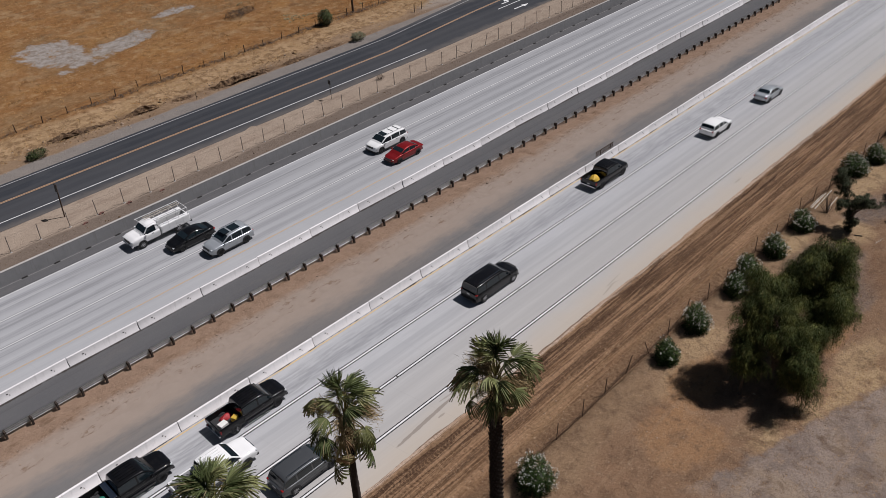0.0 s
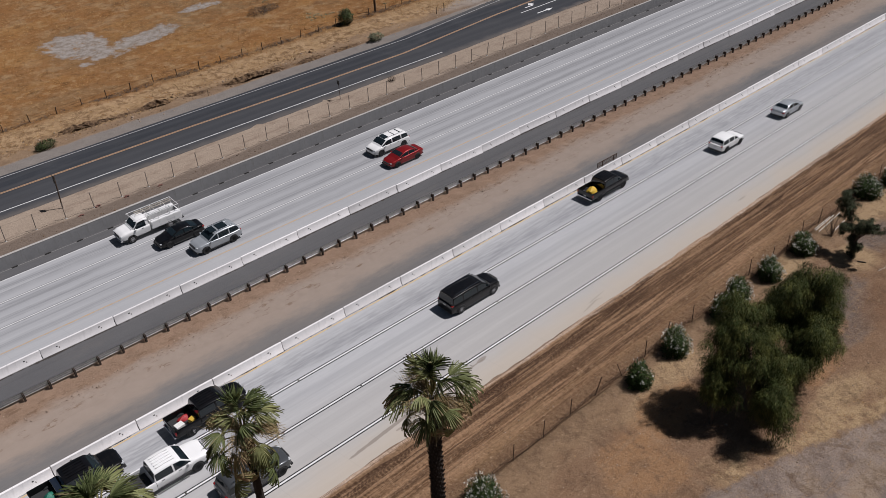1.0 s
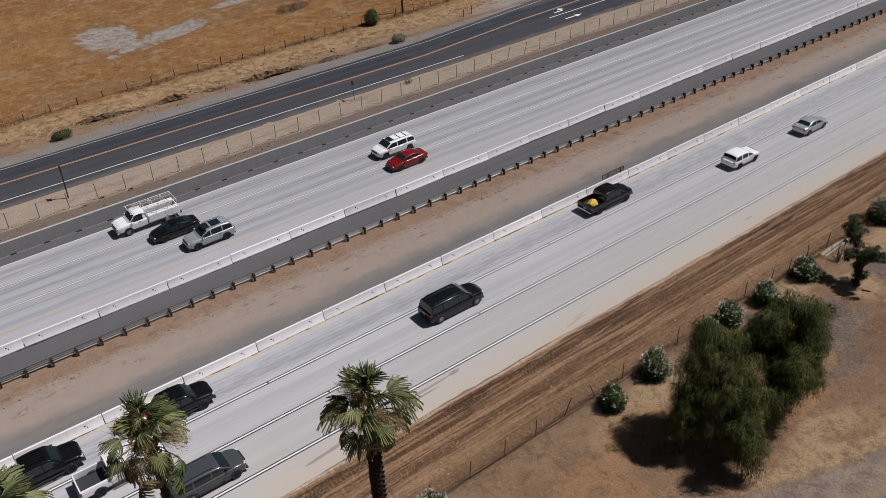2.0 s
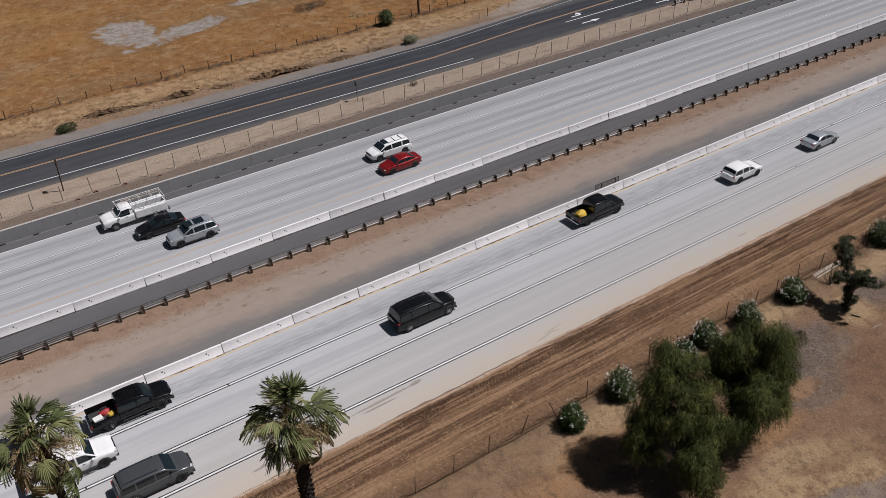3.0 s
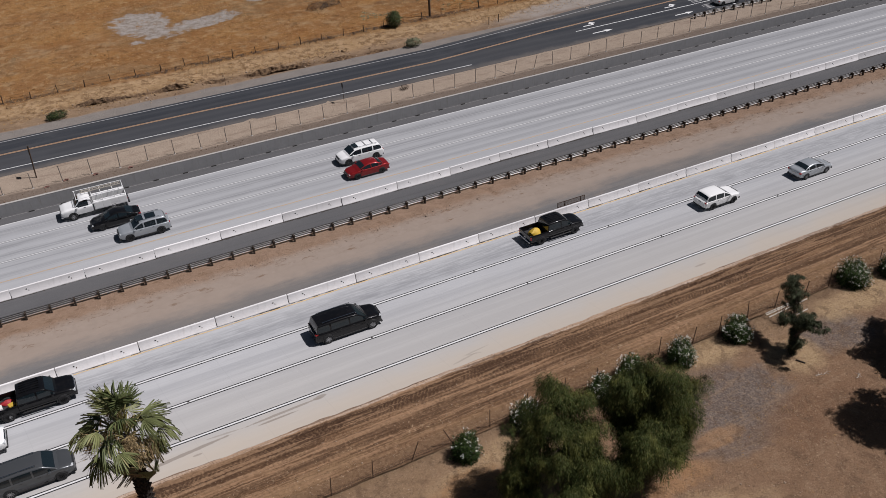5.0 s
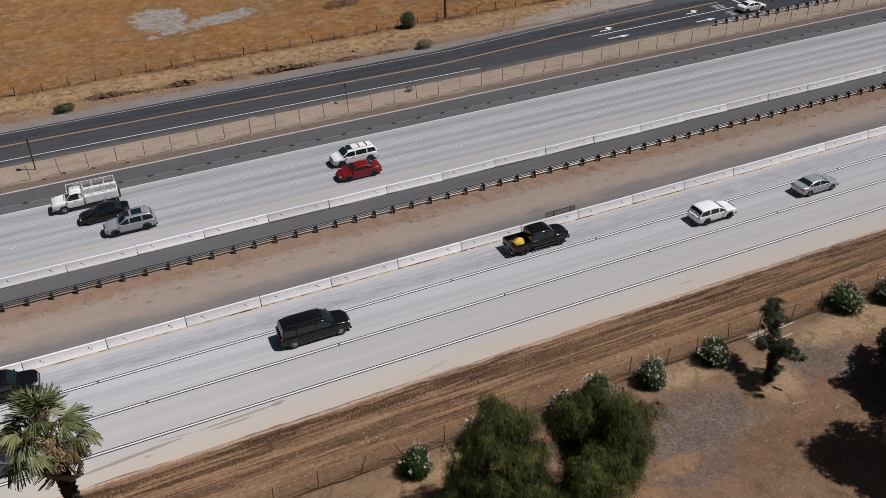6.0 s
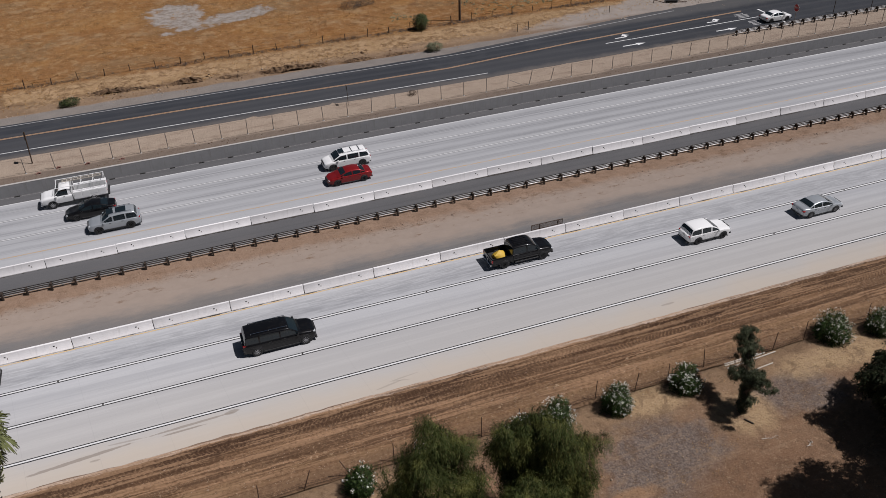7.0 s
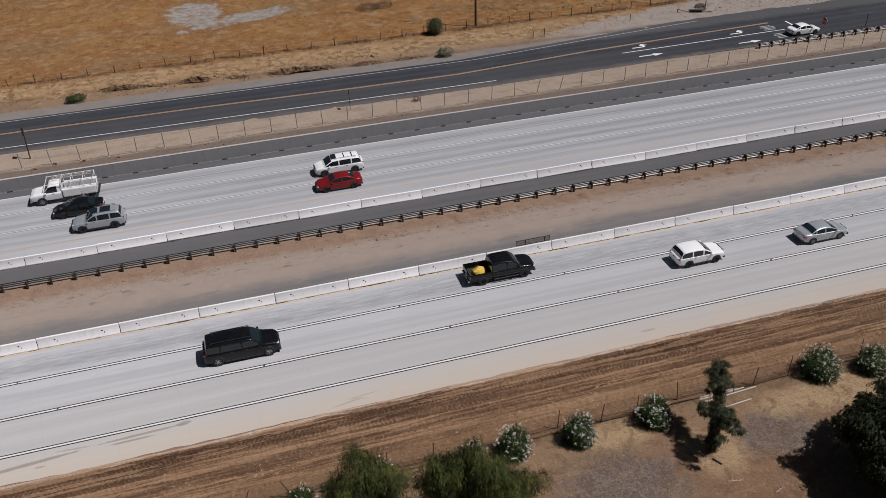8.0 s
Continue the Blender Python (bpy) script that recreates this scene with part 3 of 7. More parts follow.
# near-black for the drawn shade and grit at barrier feet, and pavement markers
M["grit"] = plain("dark_foot_strip_and_marker", (0.055, 0.047, 0.042), 0.95, 0, 0.4, 4.0)
M["stone"] = plain("field_stone", (0.36, 0.27, 0.195), 0.9, 0, 0.3, 5.0)


# ---- building helpers ----
def mesh_of(name, verts, faces, mats, smooth=0.0):
    me = bpy.data.meshes.new(name)
    me.from_pydata([tuple(v) for v in verts], [], [tuple(f) for f in faces])
    for m in mats if isinstance(mats, (list, tuple)) else [mats]:
        me.materials.append(m)
    if smooth:
        me.polygons.foreach_set("use_smooth", [True] * len(me.polygons))
        me.set_sharp_from_angle(angle=radians(smooth))
    me.update()
    return me


def quick_mesh(name, verts, faces, mat):
    """A mesh from large numpy arrays of vertices and faces of one size."""
    me = bpy.data.meshes.new(name)
    n, k = faces.shape
    me.vertices.add(len(verts))
    me.vertices.foreach_set("co", np.asarray(verts, np.float32).ravel())
    me.loops.add(n * k)
    me.loops.foreach_set("vertex_index", faces.astype(np.int32).ravel())
    me.polygons.add(n)
    me.polygons.foreach_set("loop_start", np.arange(0, n * k, k, dtype=np.int32))
    me.materials.append(mat)
    me.update(calc_edges=True)
    me.validate()
    return me


def part(name, me, parent, label="", m=None):
    ob = new(name, me)
    ob.parent = parent
    if m is not None:
        ob.matrix_basis = m
    return tagged(ob, label)


def thing(name, label, category, group="", kind="", m=None, me=None):
    ob = new(name, me)
    if m is not None:
        ob.matrix_basis = m
    return tagged(ob, label, category, group, kind)


def finish(bm, name, mat, smooth=35.0, bevel=0.0):
    if bevel:
        bmesh.ops.bevel(bm, geom=list(bm.edges), offset=bevel, segments=1, affect="EDGES", clamp_overlap=True)
    bmesh.ops.recalc_face_normals(bm, faces=list(bm.faces))
    me = bpy.data.meshes.new(name)
    bm.to_mesh(me)
    bm.free()
    for m in mat if isinstance(mat, (list, tuple)) else [mat]:
        me.materials.append(m)
    if smooth:
        me.polygons.foreach_set("use_smooth", [True] * len(me.polygons))
        me.set_sharp_from_angle(angle=radians(smooth))
    return me


def box(bm, lo, hi, m=None):
    got = bmesh.ops.create_cube(bm, size=1.0)["verts"]
    c = Vector([(a + b) / 2 for a, b in zip(lo, hi)])
    s = Vector([b - a for a, b in zip(lo, hi)])
    for v in got:
        v.co = Vector((v.co.x * s.x, v.co.y * s.y, v.co.z * s.z)) + c
        if m is not None:
            v.co = m @ v.co
    return got


def box_mesh(name, lo, hi, mat, bevel=0.0):
    bm = bmesh.new()
    box(bm, lo, hi)
    return finish(bm, name, mat, 35.0, bevel)


def rod(bm, a, b, r0, r1=None, sides=8, cap=True):
    """A tapered round bar from a to b."""
    a, b = Vector(a), Vector(b)
    r1 = r0 if r1 is None else r1
    turn = (b - a).to_track_quat("Z", "Y").to_matrix()
    rings = []
    for c, r in ((a, r0), (b, r1)):
        rings.append([bm.verts.new(c + turn @ Vector((math.cos(2 * math.pi * i / sides) * r, math.sin(2 * math.pi * i / sides) * r, 0))) for i in range(sides)])
    for i in range(sides):
        bm.faces.new((rings[0][i], rings[0][(i + 1) % sides], rings[1][(i + 1) % sides], rings[1][i]))
    if cap:
        bm.faces.new(rings[0][::-1])
        bm.faces.new(rings[1])


def rod_mesh(name, a, b, r0, r1, mat, sides=8):
    bm = bmesh.new()
    rod(bm, a, b, r0, r1, sides)
    return finish(bm, name, mat, 50.0)


def loft(name, rings, mat, closed=True, smooth=40.0):
    """A skin over rings of points, one ring a station, with both ends closed."""
    n = len(rings[0])
    verts = [p for r in rings for p in r]
    faces = []
    for i in range(len(rings) - 1):
        for j in range(n if closed else n - 1):
            k = (j + 1) % n
            faces.append((i * n + j, i * n + k, (i + 1) * n + k, (i + 1) * n + j))
    if closed:
        faces.append(tuple(range(n))[::-1])
        faces.append(tuple((len(rings) - 1) * n + j for j in range(n)))
    me = mesh_of(name, verts, faces, mat)
    bm = bmesh.new()
    bm.from_mesh(me)
    bmesh.ops.recalc_face_normals(bm, faces=list(bm.faces))
    bm.to_mesh(me)
    bm.free()
    if smooth:
        me.polygons.foreach_set("use_smooth", [True] * len(me.polygons))
        me.set_sharp_from_angle(angle=radians(smooth))
    return me


def strip_mesh(name, section, x0, x1, mat, steps=1, smooth=0.0):
    """A section in y and z, drawn out along x."""
    rings = [[(x0 + (x1 - x0) * i / steps, y, z) for y, z in section] for i in range(steps + 1)]
    return loft(name, rings, mat, True, smooth)

# ---- the setting ----
X0, X1 = -70.0, 230.0


def wave(x, y, scale, seed=0.0):
    return noise.noise(Vector((x * scale + seed, y * scale - seed, seed * 0.37)))


def bank_line(x):
    """How far out the washed-out bank runs at x, and how strongly it is broken there."""
    mid = 98.3 - 0.083 * max(0.0, min(36.0, x - 20.0)) + 0.35 * wave(x, 0, 0.16, 9)
    bite = sum(k * max(0.0, 1 - ((x - c) / w) ** 2) for c, w, k in ((25.6, 3.6, 0.75), (30.0, 1.6, 0.35), (34.6, 2.6, 0.8), (40.0, 2.0, 0.4), (48.8, 5.2, 1.0), (57.5, 2.6, 0.5), (64.0, 3.0, 0.35)))
    return mid, min(1.0, bite + 0.12)


def ground_height(x, y):
    if y < 24.3:
        return -0.10 + 0.05 * wave(x, y, 0.35) + 0.02 * wave(x, y, 1.3, 4)
    if y < 30.8 or 31 < y < 72.7 or 82.4 < y < 91.6:
        return -0.45
    if y < 82.5:
        return 0.0 + 0.04 * wave(x, y, 0.5, 2) + max(0, 0.12 - abs(y - 76.6) * 0.1)
    z = 0.0 + 0.03 * wave(x, y, 0.6, 3)
    # a washed-out gully along the foot of the field
    mid, bite = bank_line(x)
    cut = 0.9 * bite * max(0.0, 1 - abs(y - mid) / 0.8)
    lip = 0.35 * max(0.0, min(1.0, (y - mid) / 1.6)) if y > mid else 0
    far = max(0.0, y - 103)
    rough = 0.10 * wave(x, y, 0.25, 5) + 0.06 * wave(x, y, 0.8, 6)
    return z - 0.75 * cut + lip * (0.5 + 0.5 * wave(x, 0, 0.13, 8)) + (rough if y > 94.5 else 0) + 0.004 * min(far, 60)


def ground_sheet():
    xs = [-2600, -1200, -500, -220, -110] + [X0 + 0.75 * i for i in range(401)] + [270, 380, 700, 1500, 2600]
    ys = [-2600, -1100, -400, -150, -70, -40] + [-20 + 1.0 * i for i in range(44)] + [24.25, 24.35, 30.75, 31.05, 40, 50, 60, 72.65, 72.75]
    ys += [73.5 + 0.75 * i for i in range(12)] + [82.35, 82.45, 91.55, 91.65] + [92.1 + 0.3 * i for i in range(28)] + [100.8 + 0.8 * i for i in range(90)]
    ys += [176, 185, 200, 240, 320, 500, 1000, 2600]
    verts = [(x, y, ground_height(x, y)) for y in ys for x in xs]
    n = len(xs)
    j, i = np.meshgrid(np.arange(len(ys) - 1), np.arange(n - 1), indexing="ij")
    a = (j * n + i).ravel()
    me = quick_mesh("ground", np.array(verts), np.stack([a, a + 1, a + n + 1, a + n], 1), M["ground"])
    me.polygons.foreach_set("use_smooth", [True] * len(me.polygons))
    return thing("ground", "dry golden-brown grass field and bare reddish earth", "ground", kind="structure", me=me)


ground_sheet()


def earth_sheet(name, label, x0, x1, dx, y0, y1, ny, edge_lo, edge_hi, height, mat):
    """A sheet of earth with ragged long edges that lap over the pavement."""
    nx = int((x1 - x0) / dx) + 1
    verts = []
    for k in range(nx):
        x = x0 + dx * k
        lo = y0 + edge_lo * (wave(x, 0, 0.35, 11) + 0.5 * wave(x, 0, 1.3, 12))
        hi = y1 + edge_hi * (wave(x, 0, 0.22, 13) + 0.6 * wave(x, 0, 0.9, 14))
        for j in range(ny + 1):
            y = lo + (hi - lo) * j / ny
            rim = min(1.0, j / 2.0, (ny - j) / 2.0)
            verts.append((x, y, height(x, y, rim)))
    k, j = np.meshgrid(np.arange(nx - 1), np.arange(ny), indexing="ij")
    a = (k * (ny + 1) + j).ravel()
    me = quick_mesh(name, np.array(verts), np.stack([a, a + ny + 1, a + ny + 2, a + 1], 1), mat)
    me.polygons.foreach_set("use_smooth", [True] * len(me.polygons))
    return thing(name, label, "ground", kind="structure", me=me)


RUTS = [(29.75, 0.24, 0.10, 0.5), (29.3, 0.22, 0.09, 0.5), (28.85, 0.24, 0.10, 0.55), (28.3, 0.26, 0.09, 0.7), (27.7, 0.22, 0.07, 0.9), (27.1, 0.24, 0.08, 0.9), (26.5, 0.2, 0.06, 1.1), (25.8, 0.2, 0.05, 1.2)]


def verge_height(x, y, rim):
    """Rolled earth: long ruts that weave, each with the printed bars of a tyre's tread."""
    z = 0.012 - 0.16 * max(0.0, min(1.0, (30.2 - y) / 1.2))
    z += 0.04 * wave(x, y, 1.1, 21) + (0.05 * wave(x, y, 3.1, 22) + 0.04 * wave(x, y, 6.5, 23)) * rim
    z += 0.08 * abs(wave(x * 0.09, y * 2.2 + 0.25 * wave(x, 0, 0.07, 24), 1.0, 25)) * rim
    for c, w, d, sway in RUTS:
        if abs(y - c) > sway + 1.7 * w:
            continue
        mid = c + sway * wave(x, 0, 0.045, c) + 0.10 * wave(x, 0, 0.3, c)
        u = abs(y - mid) / w
        if u < 1.6:
            z -= 1.5 * d * max(0.0, 1 - u * u) * (0.7 + 0.6 * wave(x, 0, 0.12, c + 3))
            z += 0.6 * d * max(0.0, 1 - abs(u - 1.2) / 0.4)
            if u < 1.05:
                z += (0.032 if c > 28.2 else 0.012) * math.sin((x + 0.16 * u) * 2 * math.pi / 0.29) * max(0.0, 0.5 + 1.3 * wave(x, 0, 0.08, c + 6))
    z = z * rim + 0.012 * (1 - rim)
    return max(z, 0.012) if y > 30.3 else z


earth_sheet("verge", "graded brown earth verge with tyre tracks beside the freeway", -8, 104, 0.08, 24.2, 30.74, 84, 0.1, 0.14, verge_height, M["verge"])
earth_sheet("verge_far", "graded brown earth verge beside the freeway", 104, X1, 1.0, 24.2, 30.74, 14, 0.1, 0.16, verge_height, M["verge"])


def median_height(x, y, rim):
    berm = 0.17 * max(0.0, 1 - abs(y - 52.6) / 1.5)
    scoop = max(0.0, 1 - abs(y - 52.3) / 1.1) * 0.42 * abs(wave(x * 0.55 + 0.35 * y, y * 0.12, 1.0, 34)) * max(0.2, 0.7 + 1.2 * wave(x, 0, 0.04, 35))
    ridge = max(0.0, 1 - abs(y - 51.45 - 0.5 * wave(x, 0, 0.09, 36)) / 0.22) * (0.05 + 0.09 * abs(wave(x, y, 2.2, 37)))
    return max(0.0, rim) * (0.012 + ridge + scoop + berm * (0.7 + 0.5 * wave(x, 0, 0.4, 31)) + 0.03 * wave(x, y, 0.9, 32) + 0.035 * wave(x, y, 2.6, 33)) - 0.001


earth_sheet("median", "bare tan earth of the freeway median", X0, X1, 0.2, 49.5, 54.15, 30, 0.5, 0.10, median_height, M["ground"])


def slab(name, label, y0, y1, mat, top=0.0, category="road"):
    me = box_mesh(name, (X0 - 60, y0, top - 0.3), (X1 + 200, y1, top), mat)
    return thing(name, label, category, kind="structure", me=me)


slab("road_near", "pale grooved concrete freeway carriageway with dusty shoulder", 30.45, 44.72, M["road_near"])
slab("shoulder_median_near", "grey asphalt inner shoulder dusted with earth", 44.72, 51.0, M["asphalt_median"], -0.004)
slab("shoulder_median_far", "grey asphalt inner shoulder beside the guardrail", 53.8, 57.4, M["asphalt_shoulder"], -0.004)
slab("road_far", "pale concrete freeway carriageway with dark wheel streaks", 57.4, 71.12, M["road_far"])
slab("shoulder_far", "narrow grey asphalt outer shoulder by the wall", 71.12, 72.66, M["asphalt_shoulder"], -0.004)


def frontage_road():
    """Two-lane asphalt road that widens towards the junction."""
    st = [(-130, 82.3, 92.1), (0, 82.3, 92.1), (40, 82.0, 92.1), (70, 81.8, 92.1), (90, 82.2, 94.2), (111, 82.6, 96.4), (119, 82.7, 99.5), (127, 82.8, 104.5), (136, 82.8, 113), (150, 82.8, 128), (175, 82.8, 150), (330, 82.8, 170)]
    rings = []
    for k in range(len(st) - 1):
        (xa, la, ha), (xb, lb, hb) = st[k], st[k + 1]
        for i in range(8):
            f = i / 8
            x = xa + (xb - xa) * f
            w = 0.12 * wave(x, 0, 0.6, 41)
            rings.append((x, la + (lb - la) * f + w, ha + (hb - ha) * f + 1.3 * w))
    sec = [[(x, lo, -0.4), (x, lo, 0.015), (x, lo + 0.6, 0.03), (x, hi - 0.6, 0.03), (x, hi, 0.015), (x, hi, -0.4)] for x, lo, hi in rings]
    thing("frontage_road", "dark asphalt two-lane frontage road", "road", kind="structure", me=loft("frontage_road", sec, M["asphalt_road"], True, 0))


frontage_road()


def stripe(name, label, pts, width, mat, z):
    """A painted line through points in plan."""
    verts, faces = [], []
    for k, (x, y) in enumerate(pts):
        a = Vector(pts[max(0, k - 1)])
        b = Vector(pts[min(len(pts) - 1, k + 1)])
        d = (b - a).normalized()
        nrm = Vector((-d.y, d.x)) * width / 2
        for s in (1, -1):
            verts += [(x + s * nrm.x, y + s * nrm.y, z), (x + s * nrm.x, y + s * nrm.y, z - 0.012)]
    for k in range(len(pts) - 1):
        a = 4 * k
        faces += [(a, a + 4, a + 6, a + 2), (a + 1, a + 5, a + 4, a), (a + 2, a + 6, a + 7, a + 3)]
    return thing(name, label, "road marking", kind="structure", me=mesh_of(name, verts, faces, mat))


for y in (40.95, 37.13, 33.42):
    stripe("lane_line_border", "black contrast border of a lane line", [(X0, y), (X1 + 150, y)], 0.33, M["black_line"], 0.003)
    stripe("lane_line", "solid white painted lane line", [(X0, y), (X1 + 150, y)], 0.135, M["white_line"], 0.007)
for y in (67.6, 63.9):
    stripe("lane_line_border", "worn black border of a lane line", [(X0, y), (X1 + 150, y)], 0.34, M["grey_line"], 0.003)
    stripe("lane_line", "worn white painted lane line", [(X0, y), (X1 + 150, y)], 0.11, M["worn_white"], 0.007)
stripe("edge_line", "yellow painted edge line at the foot of the barrier", [(X0, 44.42), (X1 + 150, 44.42)], 0.12, M["yellow_line"], 0.005)
stripe("edge_line", "faded yellow painted edge line", [(X0, 60.5), (X1 + 150, 60.5)], 0.17, M["worn_yellow"], 0.005)
stripe("edge_line", "white painted edge line along the asphalt shoulder", [(X0, 71.02), (X1 + 150, 71.02)], 0.12, M["worn_white"], 0.005)
NORTH = [(-130, 91.5), (12, 91.6), (40, 91.5), (60, 91.3), (72, 91.35), (90, 93.2), (108, 94.8)]
MIDDLE = [(-130, 88.1), (12, 88.0), (35, 87.8), (55, 87.2), (68, 87.1), (88, 88.9), (105, 89.8), (117, 90.3)]
stripe("edge_line", "white painted edge line of the frontage road", NORTH, 0.12, M["faint_white"], 0.038)
stripe("edge_line", "white painted edge line of the frontage road", [(-130, 83.9), (12, 83.9), (40, 83.65), (66, 83.35), (72, 83.3)], 0.14, M["worn_white"], 0.038)
for d in (-0.1, 0.1):
    stripe("centre_line", "faded orange-yellow double centre line on the frontage road", [(x, y + d) for x, y in MIDDLE], 0.15, M["centre_paint"], 0.038)
stripe("turn_lane_line", "white line between two turn lanes", [(91.4, 86.5), (104, 86.7), (117.6, 87.0)], 0.14, M["white_line"], 0.038)
stripe("stop_line", "white painted stop line across the lanes", [(119.6, 83.0), (119.8, 90.0)], 0.28, M["white_line"], 0.038)


def arrow(x, y, left):
    """A painted lane arrow, straight or turning left."""
    t = 0.038
    if left:
        pts = [(0, -0.10), (1.5, -0.10), (1.75, 0.05), (1.75, 0.42), (2.2, 0.42), (1.62, 1.0), (1.05, 0.42), (1.45, 0.42), (1.40, 0.12), (0, 0.10)]
    else:
        pts = [(0, -0.10), (1.9, -0.10), (1.9, -0.38), (3.1, 0.0), (1.9, 0.38), (1.9, 0.10), (0, 0.10)]
    bm = bmesh.new()
    vs = [bm.verts.new((x + a * 1.15, y + b * 1.15, t)) for a, b in pts]
    f = bm.faces.new(vs)
    bmesh.ops.extrude_face_region(bm, geom=[f])
    for v in vs:
        v.co.z -= 0.012
    thing("lane_arrow", "white painted left-turn arrow" if left else "white painted straight arrow", "road marking", "lane arrows", "structure", me=finish(bm, "lane_arrow", M["white_line"], 0))


for x, y, left in ((93.6, 87.7, True), (93.0, 84.5, False), (109.2, 87.9, True), (108.2, 84.25, False)):
    arrow(x, y, left)
for cx, cy, k in ((115.6, 85.0, 4), (115.6, 88.4, 4)):
    for i in range(k):
        stripe("road_legend", "worn unreadable white road legend as plain bars", [(cx - 1.0 + 0.2 * (i % 2), cy - 0.75 + 0.5 * i), (cx + 0.9 + 0.2 * (i % 3), cy - 0.75 + 0.5 * i)], 0.2, M["faint_white"], 0.038)


# ---- concrete barriers ----
SEG = 6.1
SECTION = [(-0.30, 0.0), (-0.30, 0.075), (-0.14, 0.33), (-0.09, 0.79), (-0.07, 0.81), (0.07, 0.81), (0.09, 0.79), (0.14, 0.33), (0.30, 0.075), (0.30, 0.0)]


def k_rail(m):
    """A precast segment with two lifting slots, steel end loops and chipped ends."""
    ob = thing("concrete_barrier", "pale precast concrete barrier segment with dark lifting slots", "barrier", "freeway barriers", m=m)
    h = SEG / 2 - 0.035
    rings = [[(x, y * s, z) for y, z in SECTION] for x, s in ((-h, 0.94), (-h + 0.04, 1.0), (-1.5, 1.0), (0, 1.0), (1.5, 1.0), (h - 0.04, 1.0), (h, 0.94))]
    part("body", loft("barrier_body", rings, M["k_rail"], True, 30), ob)
    for x in (-1.75, 1.75):
        bm = bmesh.new()
        box(bm, (x - 0.055, -0.135, 0.47), (x + 0.055, 0.135, 0.55))
        part("lifting_slot", finish(bm, "slot", M["void"], 0), ob, "dark lifting slot")
        bm = bmesh.new()
        rod(bm, (x + 0.16, -0.17, 0.32), (x + 0.16, -0.13, 0.40), 0.022, 0.022, 6)
        part("steel_lug", finish(bm, "lug", M["rust"], 40), ob, "rusty steel lug")
    bm = bmesh.new()
    rod(bm, (h - 0.02, 0, 0.45), (h + 0.03, 0, 0.45), 0.06, 0.06, 8)
    part("end_loop", finish(bm, "loop", M["rust"], 40), ob, "rusty steel end loop")
    return ob


first = k_rail(pose(20.75 - 2 * SEG + SEG / 2, 44.87, 0))
for i in range(-6, 24):
    if i != -2:
        copy_thing(first, pose(20.75 + SEG * i + SEG / 2, 44.87 + 0.02 * math.sin(i * 1.7), 0, 0, 0, 0.25 * math.sin(i * 2.3)))
for i in range(-6, 24):
    copy_thing(first, pose(24.5 + SEG * i + SEG / 2, 57.62 + 0.05 * math.sin(i * 1.3), 0, 0, 0, 0.8 * math.sin(i * 2.9)))


def foot_shade_grit(name, label, y, reach, seed, cut):
    """Dark ragged strips along a barrier's foot, drawn for its shade line and some grit."""
    verts, faces = [], []
    for k in range(1150):
        x = -20 + 0.13 * k
        w = reach * (cut + wave(x, 0, 0.5, seed) + 0.8 * wave(x, 0, 2.4, seed + 1))
        if w > 0.015:
            n = len(verts)
            e = 0.5 * w
            verts += [(x, y, 0.05 * min(1.0, w * 6)), (x + 0.13, y, 0.05 * min(1.0, w * 6)), (x + 0.13, y - e, 0.02), (x, y - e, 0.02), (x, y - w, 0.004), (x + 0.13, y - w * 0.9, 0.004)]
            faces += [(n, n + 3, n + 2, n + 1), (n + 3, n + 4, n + 5, n + 2)]
    thing(name, label, "grit", kind="stuff", me=mesh_of(name, verts, faces, M["grit"]))


foot_shade_grit("foot_shade_grit", "dark strip of painted shade and grit along the foot of the barrier", 57.37, 0.15, 61, 0.8)
foot_shade_grit("foot_shade_grit", "dark strip of painted shade and grit along the foot of the barrier", 44.60, 0.11, 63, 0.45)


def pavement_marker(x, y):
    bm = bmesh.new()
    box(bm, (-0.06, -0.06, 0), (0.06, 0.06, 0.02))
    thing("pavement_marker", "small dark raised pavement marker on a lane line", "road marking", "pavement markers", "structure", pose(x, y, 0.006), finish(bm, "pavement_marker", M["grit"], 0))


for y, x0 in ((40.95, 19.7), (37.13, 22.8)):
    for k in range(-1, 8):
        pavement_marker(x0 + 14.45 * k, y)


